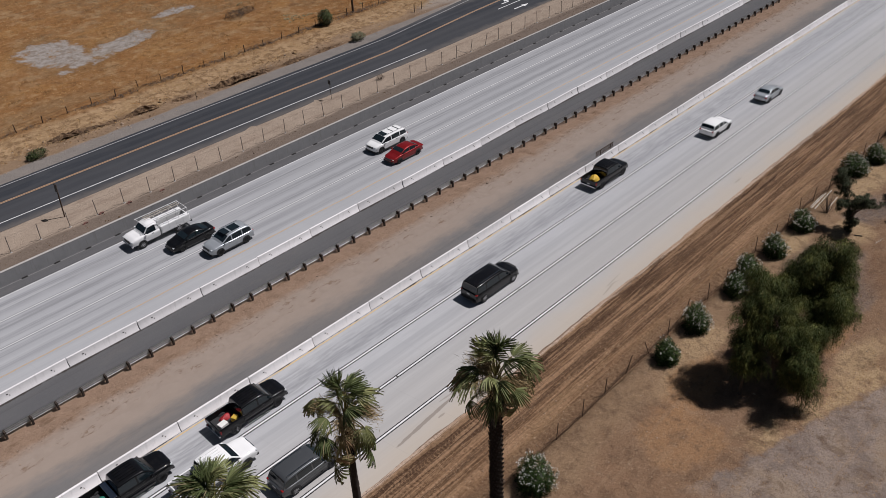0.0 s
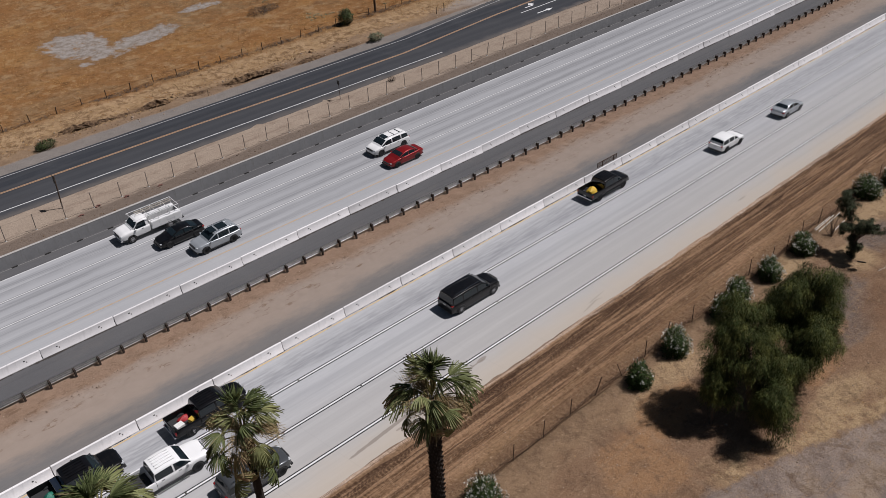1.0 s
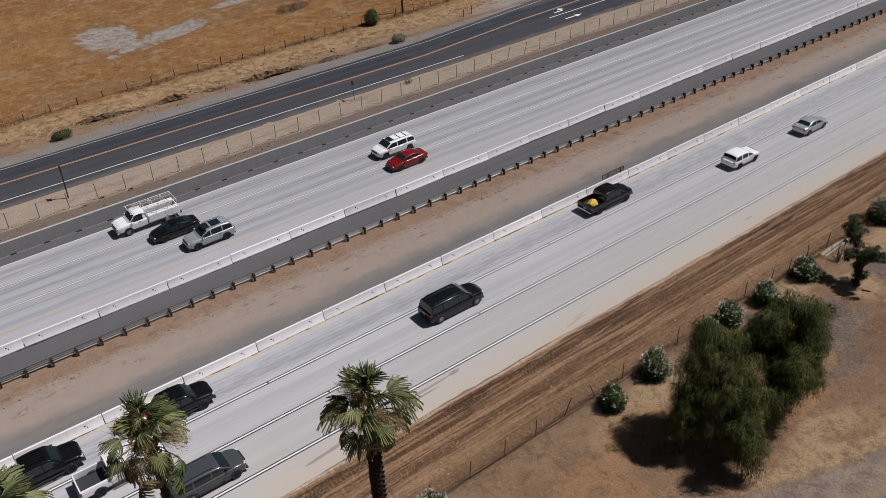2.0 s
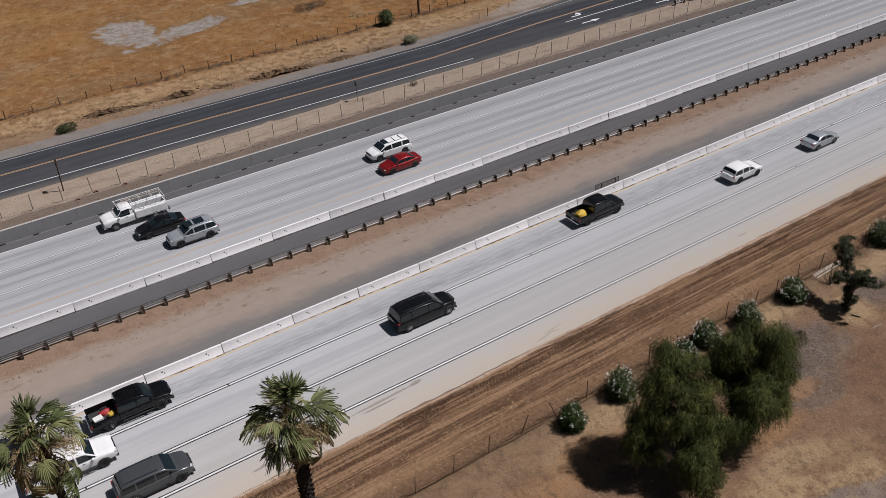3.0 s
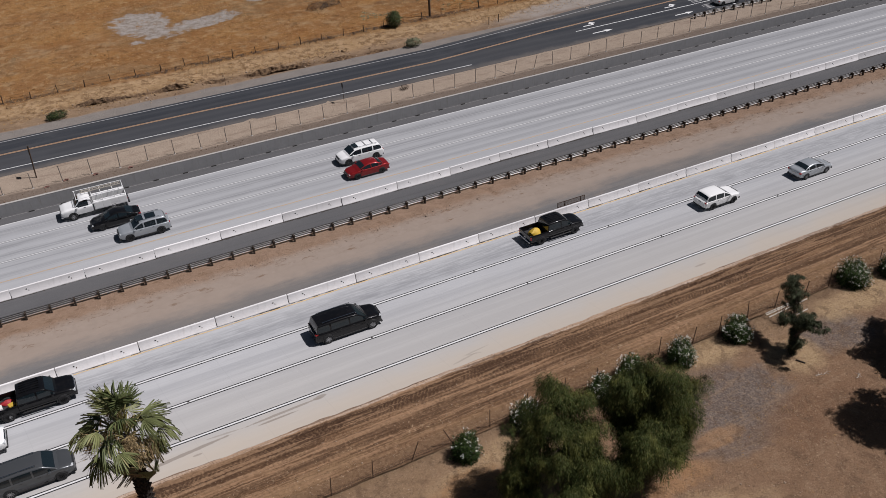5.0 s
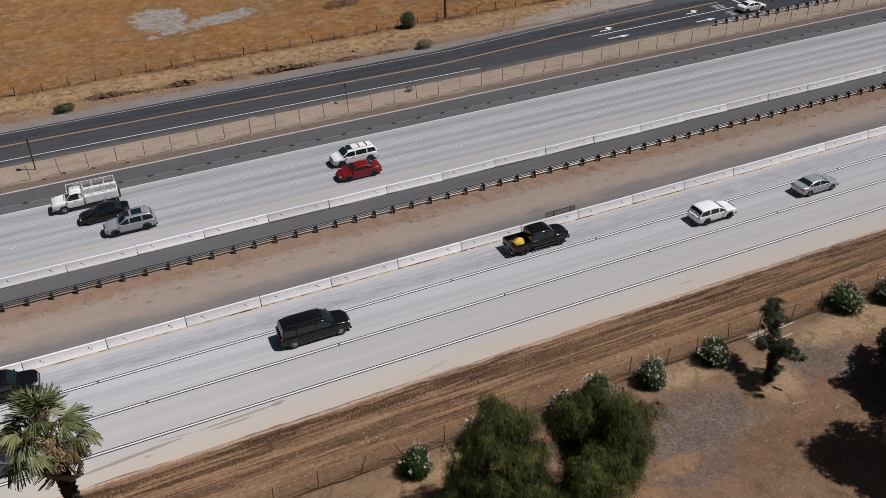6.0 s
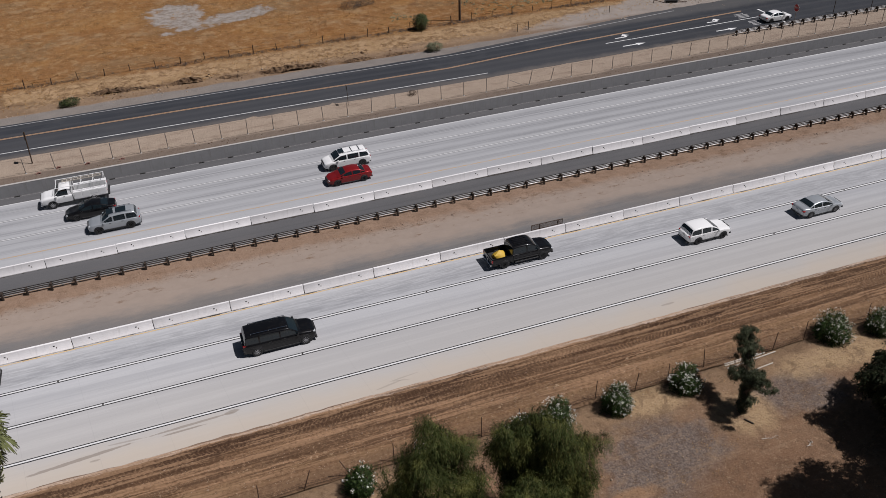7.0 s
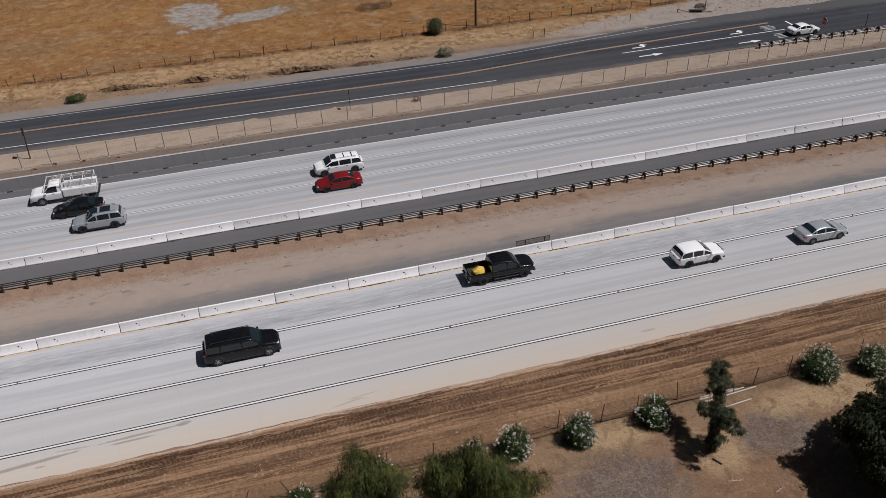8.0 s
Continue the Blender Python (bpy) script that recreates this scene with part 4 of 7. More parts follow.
def wall_barrier():
    """The cast wall behind the far shoulder, its sunlit top painted as a paler strip, with drain slots at its foot."""
    ob = thing("wall_north", "grey cast concrete wall with drain slots along its foot", "wall", kind="structure")
    L = 9.3
    n = 26
    bm = bmesh.new()
    box(bm, (-L / 2 + 0.002, 72.64, -0.2), (L / 2 - 0.002, 72.95, 1.36))
    body = finish(bm, "wall_panel", M["wall_concrete"], 30, 0.003)
    cap = box_mesh("coping", (-L / 2 + 0.004, 72.63, 1.36), (L / 2 - 0.004, 72.92, 1.40), M["pale_concrete"], 0.01)
    foot = box_mesh("footing", (-L / 2 + 0.004, 72.54, -0.2), (L / 2 - 0.004, 72.66, 0.035), M["asphalt_shoulder"], 0.01)
    lip = box_mesh("gutter_lip", (-L / 2 + 0.004, 72.46, -0.2), (L / 2 - 0.004, 72.535, 0.03), M["lip_concrete"], 0.008)
    slot = box_mesh("slot", (-0.28, 72.45, 0.0), (0.28, 72.6, 0.06), M["void"])
    for i in range(-3, n - 3):
        x = 33.74 + 1.55 + L * (i - 3)
        part("wall_panel", body, ob, m=pose(x, 0, 0))
        part("coping", cap, ob, m=pose(x, 0, 0))
        part("footing", foot, ob, m=pose(x, 0, 0))
        part("gutter_lip", lip, ob, m=pose(x, 0, 0))
        for k in (-1, 0, 1):
            part("drain_slot", slot, ob, m=pose(x - 1.55 + 3.1 * k, 0, 0))


wall_barrier()


# ---- guardrails ----
def guardrail(name, label, x0, n, y, step, face):
    """Steel beam on timber posts and blocks; the beam faces the way `face` in y."""
    ob = thing(name, label, "guardrail")
    s = face
    sec = []
    w = [(0.0, 0.26), (0.02, 0.275), (0.085, 0.31), (0.085, 0.35), (0.01, 0.39), (0.0, 0.43), (0.01, 0.455), (0.085, 0.49), (0.085, 0.53), (0.01, 0.57), (0.0, 0.60), (0.01, 0.63), (0.085, 0.67), (0.085, 0.71), (0.02, 0.755), (0.0, 0.77)]
    outer = [(y + s * (0.20 + a), z) for a, z in w]
    inner = [(y + s * (0.188 + a), z) for a, z in w[::-1]]
    sec = outer + inner
    beam = strip_mesh("beam", [(b - y, z) for b, z in sec], -step, step + 0.12, M["galvanised"], 1, 45)
    bm = bmesh.new()
    box(bm, (-0.075, -0.10 * s - 0.09, -0.3), (0.075, -0.10 * s + 0.09, 0.76))
    post = finish(bm, "post", M["block_wood"], 30, 0.008)
    bm = bmesh.new()
    box(bm, (-0.07, min(0, 0.19 * s), 0.38), (0.07, max(0, 0.19 * s), 0.74))
    block = finish(bm, "block", M["block_wood"], 30, 0.008)
    bm = bmesh.new()
    rod(bm, (0, -0.2 * s, 0.60), (0, 0.22 * s, 0.60), 0.018, 0.018, 6)
    bolt = finish(bm, "bolt", M["galvanised"], 40)
    for i in range(n):
        x = x0 + step * i
        tilt = 1.2 * math.sin(i * 1.9)
        p = part("post", post, ob, m=pose(x, y, 0, 0, tilt, 0))
        part("block", block, p)
        part("bolt", bolt, p)
        if i % 2 == 1:
            part("beam", beam, ob, m=pose(x, y, 0))
    return ob


guardrail("guardrail", "galvanised steel guardrail on dark timber posts in the median", 30.67 - 1.94 * 30, 100, 53.55, 1.94, 1)
guardrail("guardrail", "steel guardrail on timber posts beside the junction", 109.6, 20, 81.6, 1.94, 1)


# ---- fences ----
def wire_run(bm, pts, r):
    for a, b in zip(pts, pts[1:]):
        rod(bm, a, b, r, r, 3, False)


def chain_fence():
    ob = thing("chain_link_fence", "grey chain-link fence on thin steel posts", "fence")
    post = rod_mesh("post", (0, 0, -0.1), (0, 0, 1.85), 0.04, 0.04, M["galv_wire"], 8)
    foot = rod_mesh("footing", (0, 0, -0.05), (0, 0, 0.06), 0.16, 0.13, M["pale_concrete"], 9)
    step, x0, n = 2.98, 36.58 - 2.98 * 24, 72
    for i in range(n):
        p = part("post", post, ob, m=pose(x0 + step * i, 77.62 + 0.05 * math.sin(i * 2.1), 0, 1.5 * math.sin(i * 3.7), 13.0 if i in (37, 38) else 1.8 * math.sin(i * 1.3), 0))
        part("footing", foot, p)
    for i in range(n - 1):
        bm = bmesh.new()
        wire_run(bm, [(0, 0, 1.78), (step / 2, 0, 1.75), (step, 0, 1.78)], 0.007)
        wire_run(bm, [(0, 0, 0.06), (step / 2, 0, 0.08), (step, 0, 0.06)], 0.014)
        for k in range(-7, 12):
            for s in (1, -1):
                xa, xb = 0.25 * k, 0.25 * k + 1.72
                za, zb = (0.06, 1.78) if s > 0 else (1.78, 0.06)
                ca, cb = max(0.0, xa), min(step, xb)
                if cb > ca:
                    wire_run(bm, [(ca, 0, za + (zb - za) * (ca - xa) / (xb - xa)), (cb, 0, za + (zb - za) * (cb - xa) / (xb - xa))], 0.0013)
        if i == 0:
            mesh_panel = finish(bm, "wire_mesh", M["galv_wire"], 0)
        else:
            bm.free()
        part("wire_mesh", mesh_panel, ob, m=pose(x0 + step * i, 77.62, 0))
    part("brace", rod_mesh("brace", (72.5, 77.6, 1.1), (74.4, 77.6, 0.1), 0.025, 0.025, M["galv_wire"]), ob)


chain_fence()


def verge_fence():
    """Leaning rusty posts with the torn mesh slumped along the ground."""
    ob = thing("wire_fence", "rusty leaning wire fence with slumped mesh", "fence")
    xs = [16.5, 19.9, 22.8, 25.9, 28.86, 31.78, 34.65, 37.65, 40.6, 43.6, 46.72, 49.52, 52.5, 55.43, 58.45, 61.15, 64.4, 67.25, 70.2, 73.19, 76.2, 79.23, 82.3, 85.3, 88.3, 91.3, 94.3, 97.3, 100.3]
    ys = [24.3 + 0.1 * math.sin(i * 1.3) for i in range(8)] + [24.45 + 0.2 * math.sin(i * 1.7) for i in range(21)]
    lean = [(0, 0)] * 3 + [(1, 2), (-1, 4), (1, 2), (3, 17), (-4, -22)] + [(2.5 * math.sin(i * 2.2), 5 * math.sin(i * 1.4)) for i in range(21)]
    for x, y, (a, b) in zip(xs, ys, lean):
        part("post", rod_mesh("post", (0, 0, -0.2), (0, 0, 1.62), 0.035, 0.03, M["rust"], 6), ob, m=pose(x, y, -0.08, a, b, 0))
    for k in range(len(xs) - 1):
        bm = bmesh.new()
        pts = []
        for i in range(9):
            f = i / 8
            x = xs[k] + (xs[k + 1] - xs[k]) * f
            y = ys[k] + (ys[k + 1] - ys[k]) * f + 0.03 * wave(x, 2, 1.1, 53)
            pts.append(Vector((x, y, 0.03 + 0.06 * (1 - math.sin(f * 3.14)) + 0.03 * wave(x, 0, 2.0, 51))))
        wire_run(bm, pts, 0.016)
        wire_run(bm, [p + Vector((0, 0.05, 0.16 + 0.05 * wave(p.x, 1, 1.5, 52))) for p in pts], 0.012)
        wire_run(bm, [p + Vector((0, 0.04, 0.42 - 0.16 * math.sin(i / 8 * 3.14))) for i, p in enumerate(pts)], 0.008)
        for i in range(30):
            f = i / 30
            p = pts[int(f * 8)].lerp(pts[int(f * 8) + 1], f * 8 - int(f * 8))
            q = p + Vector((0.14 * (-1) ** i, 0.04, 0.40 - 0.15 * math.sin(f * 3.14)))
            rod(bm, p, q, 0.006, 0.006, 3, False)
        part("slumped_mesh", finish(bm, "slumped_mesh", M["rust"], 40), ob)


verge_fence()


def ranch_fence():
    ob = thing("ranch_fence", "weathered timber-post wire fence at the field edge", "fence")
    n, step, x0 = 46, 3.35, 4.3
    line = [(x0 + step * i, 103.6 - 0.3 * math.sin(i * 0.5) + (0.02 * max(0, i - 26))) for i in range(n)]
    for i, (x, y) in enumerate(line):
        h = 1.25 + 0.15 * math.sin(i * 2.7)
        r = 0.055 if i % 3 else 0.075
        part("post", rod_mesh("post", (0, 0, -0.3), (0, 0, h), r, r * 0.85, M["post_wood"], 7), ob, m=pose(x, y, 0.0, 4 * math.sin(i * 1.1), 4 * math.sin(i * 2.3), 0))
    for i in range(n - 1):
        bm = bmesh.new()
        for z in (0.4, 0.75, 1.1):
            wire_run(bm, [(*line[i], z), (*line[i + 1], z)], 0.009)
        part("wire", finish(bm, "wire", M["rust"], 0), ob)


ranch_fence()


def bank_edge():
    """The broken earth lip of the washed-out bank along the frontage road."""
    verts, faces = [], []
    nx, ny = 640, 9
    for k in range(nx):
        x = 4 + 0.13 * k
        mid, amount = bank_line(x)
        mid += 0.25 * wave(x, 0, 0.8, 10)
        for j in range(ny):
            f = j / (ny - 1)
            y = mid - 0.25 + 0.75 * f + 0.25 * wave(x * 2.1, f * 3, 1.0, 11)
            z = -0.12 + (0.6 * amount) * math.sin(min(1.0, f * 1.25) * math.pi * 0.55) ** 1.5 * (1 if f < 0.8 else 1 - (f - 0.8) * 3.0)
            z += amount * (0.28 * wave(x * 1.1, f * 2.5, 1.0, 12) + 0.16 * wave(x * 3.2, f * 6, 1.0, 13)) - 0.22 * (1 - amount)
            verts.append((x, y, z))
    for k in range(nx - 1):
        for j in range(ny - 1):
            a = k * ny + j
            faces.append((a, a + ny, a + ny + 1, a + 1))
    thing("bank_edge", "broken dark earth lip of the roadside bank", "bank", kind="structure", me=mesh_of("bank_edge", verts, faces, M["bank_soil"]))


bank_edge()

# ---- plants ----
def rng_of(seed):
    return np.random.default_rng(seed)


def leaf_quads(p, along, size, width, rng, droop=0.0, face=None, front=None):
    """Four-cornered leaves at points p that point the way `along`, turned out towards `face`."""
    n = len(p)
    d = along / np.maximum(np.linalg.norm(along, axis=1, keepdims=True), 1e-6)
    hint = rng.normal(size=(n, 3)) if face is None else face + rng.normal(size=(n, 3)) * 0.25
    side = np.cross(d, hint)
    side /= np.maximum(np.linalg.norm(side, axis=1, keepdims=True), 1e-6)
    if front is not None:
        side *= np.where((np.cross(side, d) * front).sum(1, keepdims=True) < 0, -1.0, 1.0)
    L = (size * rng.uniform(0.7, 1.3, n))[:, None]
    W = (width * rng.uniform(0.7, 1.3, n))[:, None] / 2
    mid = p + d * L * 0.5
    end = p + d * L
    end[:, 2] -= droop * L[:, 0]
    v = np.stack([p, mid + side * W, end, mid - side * W], 1).reshape(-1, 3)
    return v, np.arange(4 * n).reshape(n, 4)


def soft_normals(me, out, k=4):
    """Shade leaves by the way their clump faces, so that foliage reads as soft masses."""
    nrm = out / np.maximum(np.linalg.norm(out, axis=1, keepdims=True), 1e-6)
    at = me.attributes.new("custom_normal", "FLOAT_VECTOR", "POINT")
    at.data.foreach_set("vector", np.repeat(nrm, k, 0).astype(np.float32).ravel())
    me.polygons.foreach_set("use_smooth", [True] * len(me.polygons))
    me.update()
    return me


def crown_points(lobes, n, rng, shell=0.55):
    """Points in and near the skin of a group of ellipsoids."""
    vol = np.array([a * b * c for _, _, _, a, b, c in lobes]) ** (2 / 3)
    pick = rng.choice(len(lobes), n, p=vol / vol.sum())
    u = rng.normal(size=(n, 3))
    u /= np.linalg.norm(u, axis=1, keepdims=True)
    r = rng.uniform(shell, 1.0, n)[:, None]
    lob = np.array(lobes)[pick]
    lump = 1 + 0.22 * np.sin(u[:, :1] * 5 + pick[:, None]) * np.cos(u[:, 1:2] * 6 + 2 * pick[:, None])
    return lob[:, :3] + u * r * lob[:, 3:] * lump, u


def limbs_mesh(name, base, ends, r, mat, rng):
    """A trunk that forks into bent limbs, each tapering to its end."""
    bm = bmesh.new()
    base = Vector(base)
    tops = [Vector(e) for e in ends]
    fork = base.lerp(sum(tops, Vector()) / len(tops), 0.32)
    fork.x, fork.y = base.x + (fork.x - base.x) * 0.4, base.y + (fork.y - base.y) * 0.4
    rod(bm, base - Vector((0, 0, 0.2)), base + Vector((0, 0, 0.15)), r * 1.5, r * 1.1, 10)
    rod(bm, base + Vector((0, 0, 0.1)), fork, r * 1.12, r * 0.85, 10)
    for e in tops:
        a, ra = fork, r * 0.7
        for k in range(1, 5):
            b = fork.lerp(e, k / 4) + Vector(rng.normal(size=3) * 0.16) + Vector((0, 0, 0.35 * math.sin(k / 4 * 3.14)))
            rb = r * 0.7 * (1 - 0.22 * k)
            rod(bm, a, b, ra, rb, 7)
            if k > 1:
                for _ in range(2):
                    rod(bm, b, b + Vector(rng.normal(size=3) * 0.5) + Vector((0, 0, 0.25)), rb * 0.5, rb * 0.15, 5)
            a, ra = b, rb
    return finish(bm, name, mat, 50)


def weeping_tree(label, base, lobes, clumps, seed, leaf, name="pepper_tree", strand=1.0, per=80, beads=15, long=0.21, wide=0.026, r=0.2, arch=0.30, clump=1.0, ragged=0.0):
    """A tree whose leaves hang in strands from clumps, with gaps between them."""
    rng = rng_of(seed)
    ob = thing(name, label, "tree", m=pose(*base))
    off = np.array(base)
    lob = [(a - off[0], b - off[1], c - off[2], d, e, f) for a, b, c, d, e, f in lobes]
    part("trunk", limbs_mesh("trunk", (0, 0, 0), [l[:3] for l in lob], r, M["bark"], rng), ob)
    c, u = crown_points(lob, clumps, rng, 0.5)
    c += u * (rng.uniform(size=(clumps, 1)) ** 3) * (0.5 + ragged)
    if ragged:
        full = np.sin(2.1 * c[:, 0] + seed) * np.sin(1.8 * c[:, 1] + 1.3) * np.sin(1.9 * c[:, 2] + 0.6) > -0.30
        c, u, clumps = c[full], u[full], int(full.sum())
    size = rng.uniform(0.22, 0.70, clumps) * clump
    many = (per * np.clip(size / clump / 0.5, 0.5, 1.4) * 1.15 * rng.uniform(0.55, 1.3, clumps)).astype(int)
    own = np.repeat(np.arange(clumps), many)
    k = len(own)
    dome = rng.normal(size=(k, 3))
    dome /= np.linalg.norm(dome, axis=1, keepdims=True)
    dome[:, 2] = np.abs(dome[:, 2]) * 0.8
    start = c[own] + dome * size[own][:, None] * rng.uniform(0.2, 1.0, (k, 1))
    length = rng.uniform(0.3, 1.0, k) * rng.uniform(0.6, 2.0, clumps)[own] * strand
    t = (np.arange(beads) + 0.5) / beads
    flat = dome * np.array([1.0, 1.0, 0.0]) + rng.normal(size=(k, 3)) * np.array([0.3, 0.3, 0.0]) + np.array([0.25, 0.1, 0.0])
    p = start[:, None, :] + flat[:, None, :] * (np.sqrt(t) * arch)[None, :, None]
    p[:, :, 2] -= (t[None, :] ** 1.25) * length[:, None]
    p = p.reshape(-1, 3) + rng.normal(size=(k * beads, 3)) * 0.028
    out = np.repeat(dome * 0.8 + u[own] * 0.7, beads, 0)
    out[:, 2] += 0.25
    keep = (p[:, 2] > 0.15) & (rng.uniform(size=len(p)) < 1.08 - 0.45 * np.tile(t, k))
    p, out = p[keep], out[keep]
    way = rng.normal(size=p.shape) * 0.36 + out * np.array([0.4, 0.4, 0.0])
    way[:, 2] -= 0.8
    soft = out / np.linalg.norm(out, axis=1, keepdims=True) + rng.normal(size=out.shape) * 0.45
    v, f = leaf_quads(p, way, long, wide, rng, 0.0, out * 1.2 + np.array([0, 0, 0.9]), soft + np.array([0, 0, 0.5]))
    part("crown", soft_normals(quick_mesh("crown", v, f, leaf), soft), ob, "hanging fine green foliage")
    return ob


def bush(name, label, category, base, lobes, n, seed, leaf, size, width, up=0.6, flowers=0, group="", stems=True):
    rng = rng_of(seed)
    ob = thing(name, label, category, group, m=pose(*base))
    c, u = crown_points(lobes, n, rng, 0.6)
    c[:, 2] = np.maximum(c[:, 2], 0.06)
    way = u * 0.8 + rng.normal(size=u.shape) * 0.5
    way[:, 2] += up
    soft = u + np.array([0, 0, 0.5]) + rng.normal(size=u.shape) * 0.4
    v, f = leaf_quads(c, way, size, width, rng, 0.0, u + np.array([0, 0, 0.4]), soft)
    part("foliage", soft_normals(quick_mesh("foliage", v, f, leaf), soft), ob)
    if stems:
        bm = bmesh.new()
        for k in range(11):
            e = lobes[k % len(lobes)]
            a = 2.4 * k
            rod(bm, (0.12 * math.cos(a), 0.12 * math.sin(a), -0.15), (e[0] + 0.55 * e[3] * math.cos(a), e[1] + 0.55 * e[4] * math.sin(a), e[2] + 0.3 * e[5]), 0.035, 0.01, 5)
        part("stems", finish(bm, "stems", M["bark"], 50), ob)
    if flowers:
        c, u = crown_points(lobes, flowers * 3, rng, 0.99)
        keep = (u[:, 2] + 0.45 * u[:, 0] - 0.2 * u[:, 1] > -0.05)
        c, u = (c + u * 0.10)[keep][:flowers], u[keep][:flowers]
        reps = 6
        cc = np.repeat(c, reps, 0) + rng.normal(size=(len(c) * reps, 3)) * 0.045
        way = np.repeat(u, reps, 0) * 0.7 + rng.normal(size=cc.shape) * 0.6
        v, f = leaf_quads(cc, way, 0.075, 0.065, rng)
        part("blossom", quick_mesh("blossom", v, f, M["flower"]), ob, "white flower clusters")
    return ob


# palms
def frond_mesh(name, stalk, blade, spread, tilt, droop, cup, leaf, seed):
    """One fan leaf along +x: an arched stalk and a pleated blade that nods, its tips split and hanging."""
    rng = rng_of(seed)
    n = 40
    sag = 0.22 * stalk
    verts, faces, slots = [], [], []
    arch = [(stalk * i / 5, 0.9 * sag * math.sin(i / 5 * 2.2) - 0.35 * sag * (i / 5) ** 2) for i in range(6)]
    for (xa, za), (xb, zb) in zip(arch, arch[1:]):
        for s in (1, -1):
            k = len(verts)
            verts += [(xa, 0.032 * s, za), (xb, 0.028 * s, zb), (xb, 0, zb + 0.04), (xa, 0, za + 0.045)]
            faces.append((k, k + 1, k + 2, k + 3))
            slots.append(1)
    ex, ez = arch[-1]
    ct, st = math.cos(radians(tilt)), math.sin(radians(tilt))
    for i in range(n):
        a = radians(-spread + 2 * spread * (i + 0.5) / n)
        da = radians(spread / n) * 1.05
        r = blade * (0.86 + 0.14 * math.cos(a)) * (1.0 + 0.10 * math.sin(i * 0.9 + 2 * seed)) * rng.uniform(0.86, 1.10)
        fold = 0.026 if i % 2 else -0.026
        limp = droop * (1.0 + 0.55 * math.sin(i * 0.55 + seed) + 0.2 * rng.normal())
        sway = rng.normal() * 0.05
        row = []
        for f, w in ((0.03, 1.0), (0.34, 1.0), (0.58, 1.0), (0.76, 0.96), (0.89, 0.62), (1.0, 0.08)):
            hang = limp * max(0.0, f - 0.46) ** 1.5 * blade
            d = r * f * (1 - 0.22 * min(1.5, hang / blade))
            h = -cup * r * f * (1 - math.cos(a))
            for s in (-1, 1):
                t = a + s * da * w + sway * max(0.0, f - 0.5)
                u, v, z = d * math.cos(t), d * math.sin(t) * (1 - 0.3 * cup), h + fold * f * s
                row.append((ex + u * ct + z * st, v, ez - u * st + z * ct - hang))
        k = len(verts)
        verts += row
        for j in range(5):
            faces.append((k + 2 * j, k + 2 * j + 1, k + 2 * j + 3, k + 2 * j + 2))
            slots.append(0)
    me = mesh_of(name, verts, faces, [leaf, M["palm_stalk"]])
    me.polygons.foreach_set("material_index", slots)
    return me


FRONDS = {
    "young": [frond_mesh("frond_young", 1.0, 0.80, 56, 4, 0.5, 0.45, M["palm_leaf"], 1), frond_mesh("frond_young", 1.1, 0.76, 68, 14, 0.7, 0.5, M["palm_leaf"], 2), frond_mesh("frond_young", 0.9, 0.74, 70, 28, 1.0, 0.5, M["palm_leaf"], 12)],
    "full": [frond_mesh("frond", 1.05, 0.70, 100, 34, 1.2, 0.5, M["palm_leaf"], 3), frond_mesh("frond", 1.25, 0.66, 98, 58, 1.2, 0.6, M["palm_leaf"], 4), frond_mesh("frond", 0.98, 0.72, 104, 46, 1.5, 0.45, M["palm_leaf"], 5), frond_mesh("frond", 1.18, 0.64, 106, 26, 1.3, 0.5, M["palm_leaf"], 10)],
    "old": [frond_mesh("frond_old", 1.0, 0.66, 96, 66, 1.6, 0.55, M["palm_old"], 6), frond_mesh("frond_old", 1.15, 0.60, 90, 56, 1.4, 0.55, M["palm_old"], 7)],
    "dead": [frond_mesh("frond_dead", 0.7, 0.62, 60, 40, 1.6, 0.8, M["palm_dead"], 8), frond_mesh("frond_dead", 0.8, 0.56, 50, 34, 1.4, 0.8, M["palm_dead"], 9)],
}


def flower_tuft(seed):
    """A drooping tangle of dry flower stalks along +x."""
    rng = rng_of(seed)
    n, beads = 120, 12
    t = np.linspace(0.3, 1.0, beads)
    a = rng.normal(size=(n, 1)) * 0.34
    L = rng.uniform(0.8, 1.3, (n, 1))
    x = L * t * np.cos(a) + rng.normal(size=(n, beads)) * 0.04
    y = L * t * np.sin(a) + rng.normal(size=(n, beads)) * 0.06
    z = 0.35 * np.sin(t * 2.2)[None] - rng.uniform(0.0, 0.9, (n, 1)) * t ** 2.5 + rng.normal(size=(n, beads)) * 0.06
    p = np.stack([x, y, z], 2).reshape(-1, 3)
    v, f = leaf_quads(p, rng.normal(size=p.shape) * 0.45 + np.array([0.8, 0, -0.4]), 0.24, 0.02, rng)
    return quick_mesh("flower_tuft", v, f, M["palm_fruit"])


def palm_trunk(height, r0, r1, shag, seed):
    rng = rng_of(seed)
    sides = 18
    rings = []
    n = int(height / 0.11)
    for i in range(n + 1):
        f = i / n
        r = r0 + (r1 - r0) * f + (0.25 * r0 * max(0.0, 1 - f * 12))
        step = 0.05 * (i % 2) * shag
        ring = []
        for k in range(sides):
            a = 2 * math.pi * k / sides
            q = r * (1 + step + 0.16 * shag * rng.normal() * 0.5)
            ring.append((q * math.cos(a), q * math.sin(a), -0.2 + (height + 0.2) * f))
        rings.append(ring)
    return loft("palm_trunk", rings, M["palm_trunk"], True, 20)


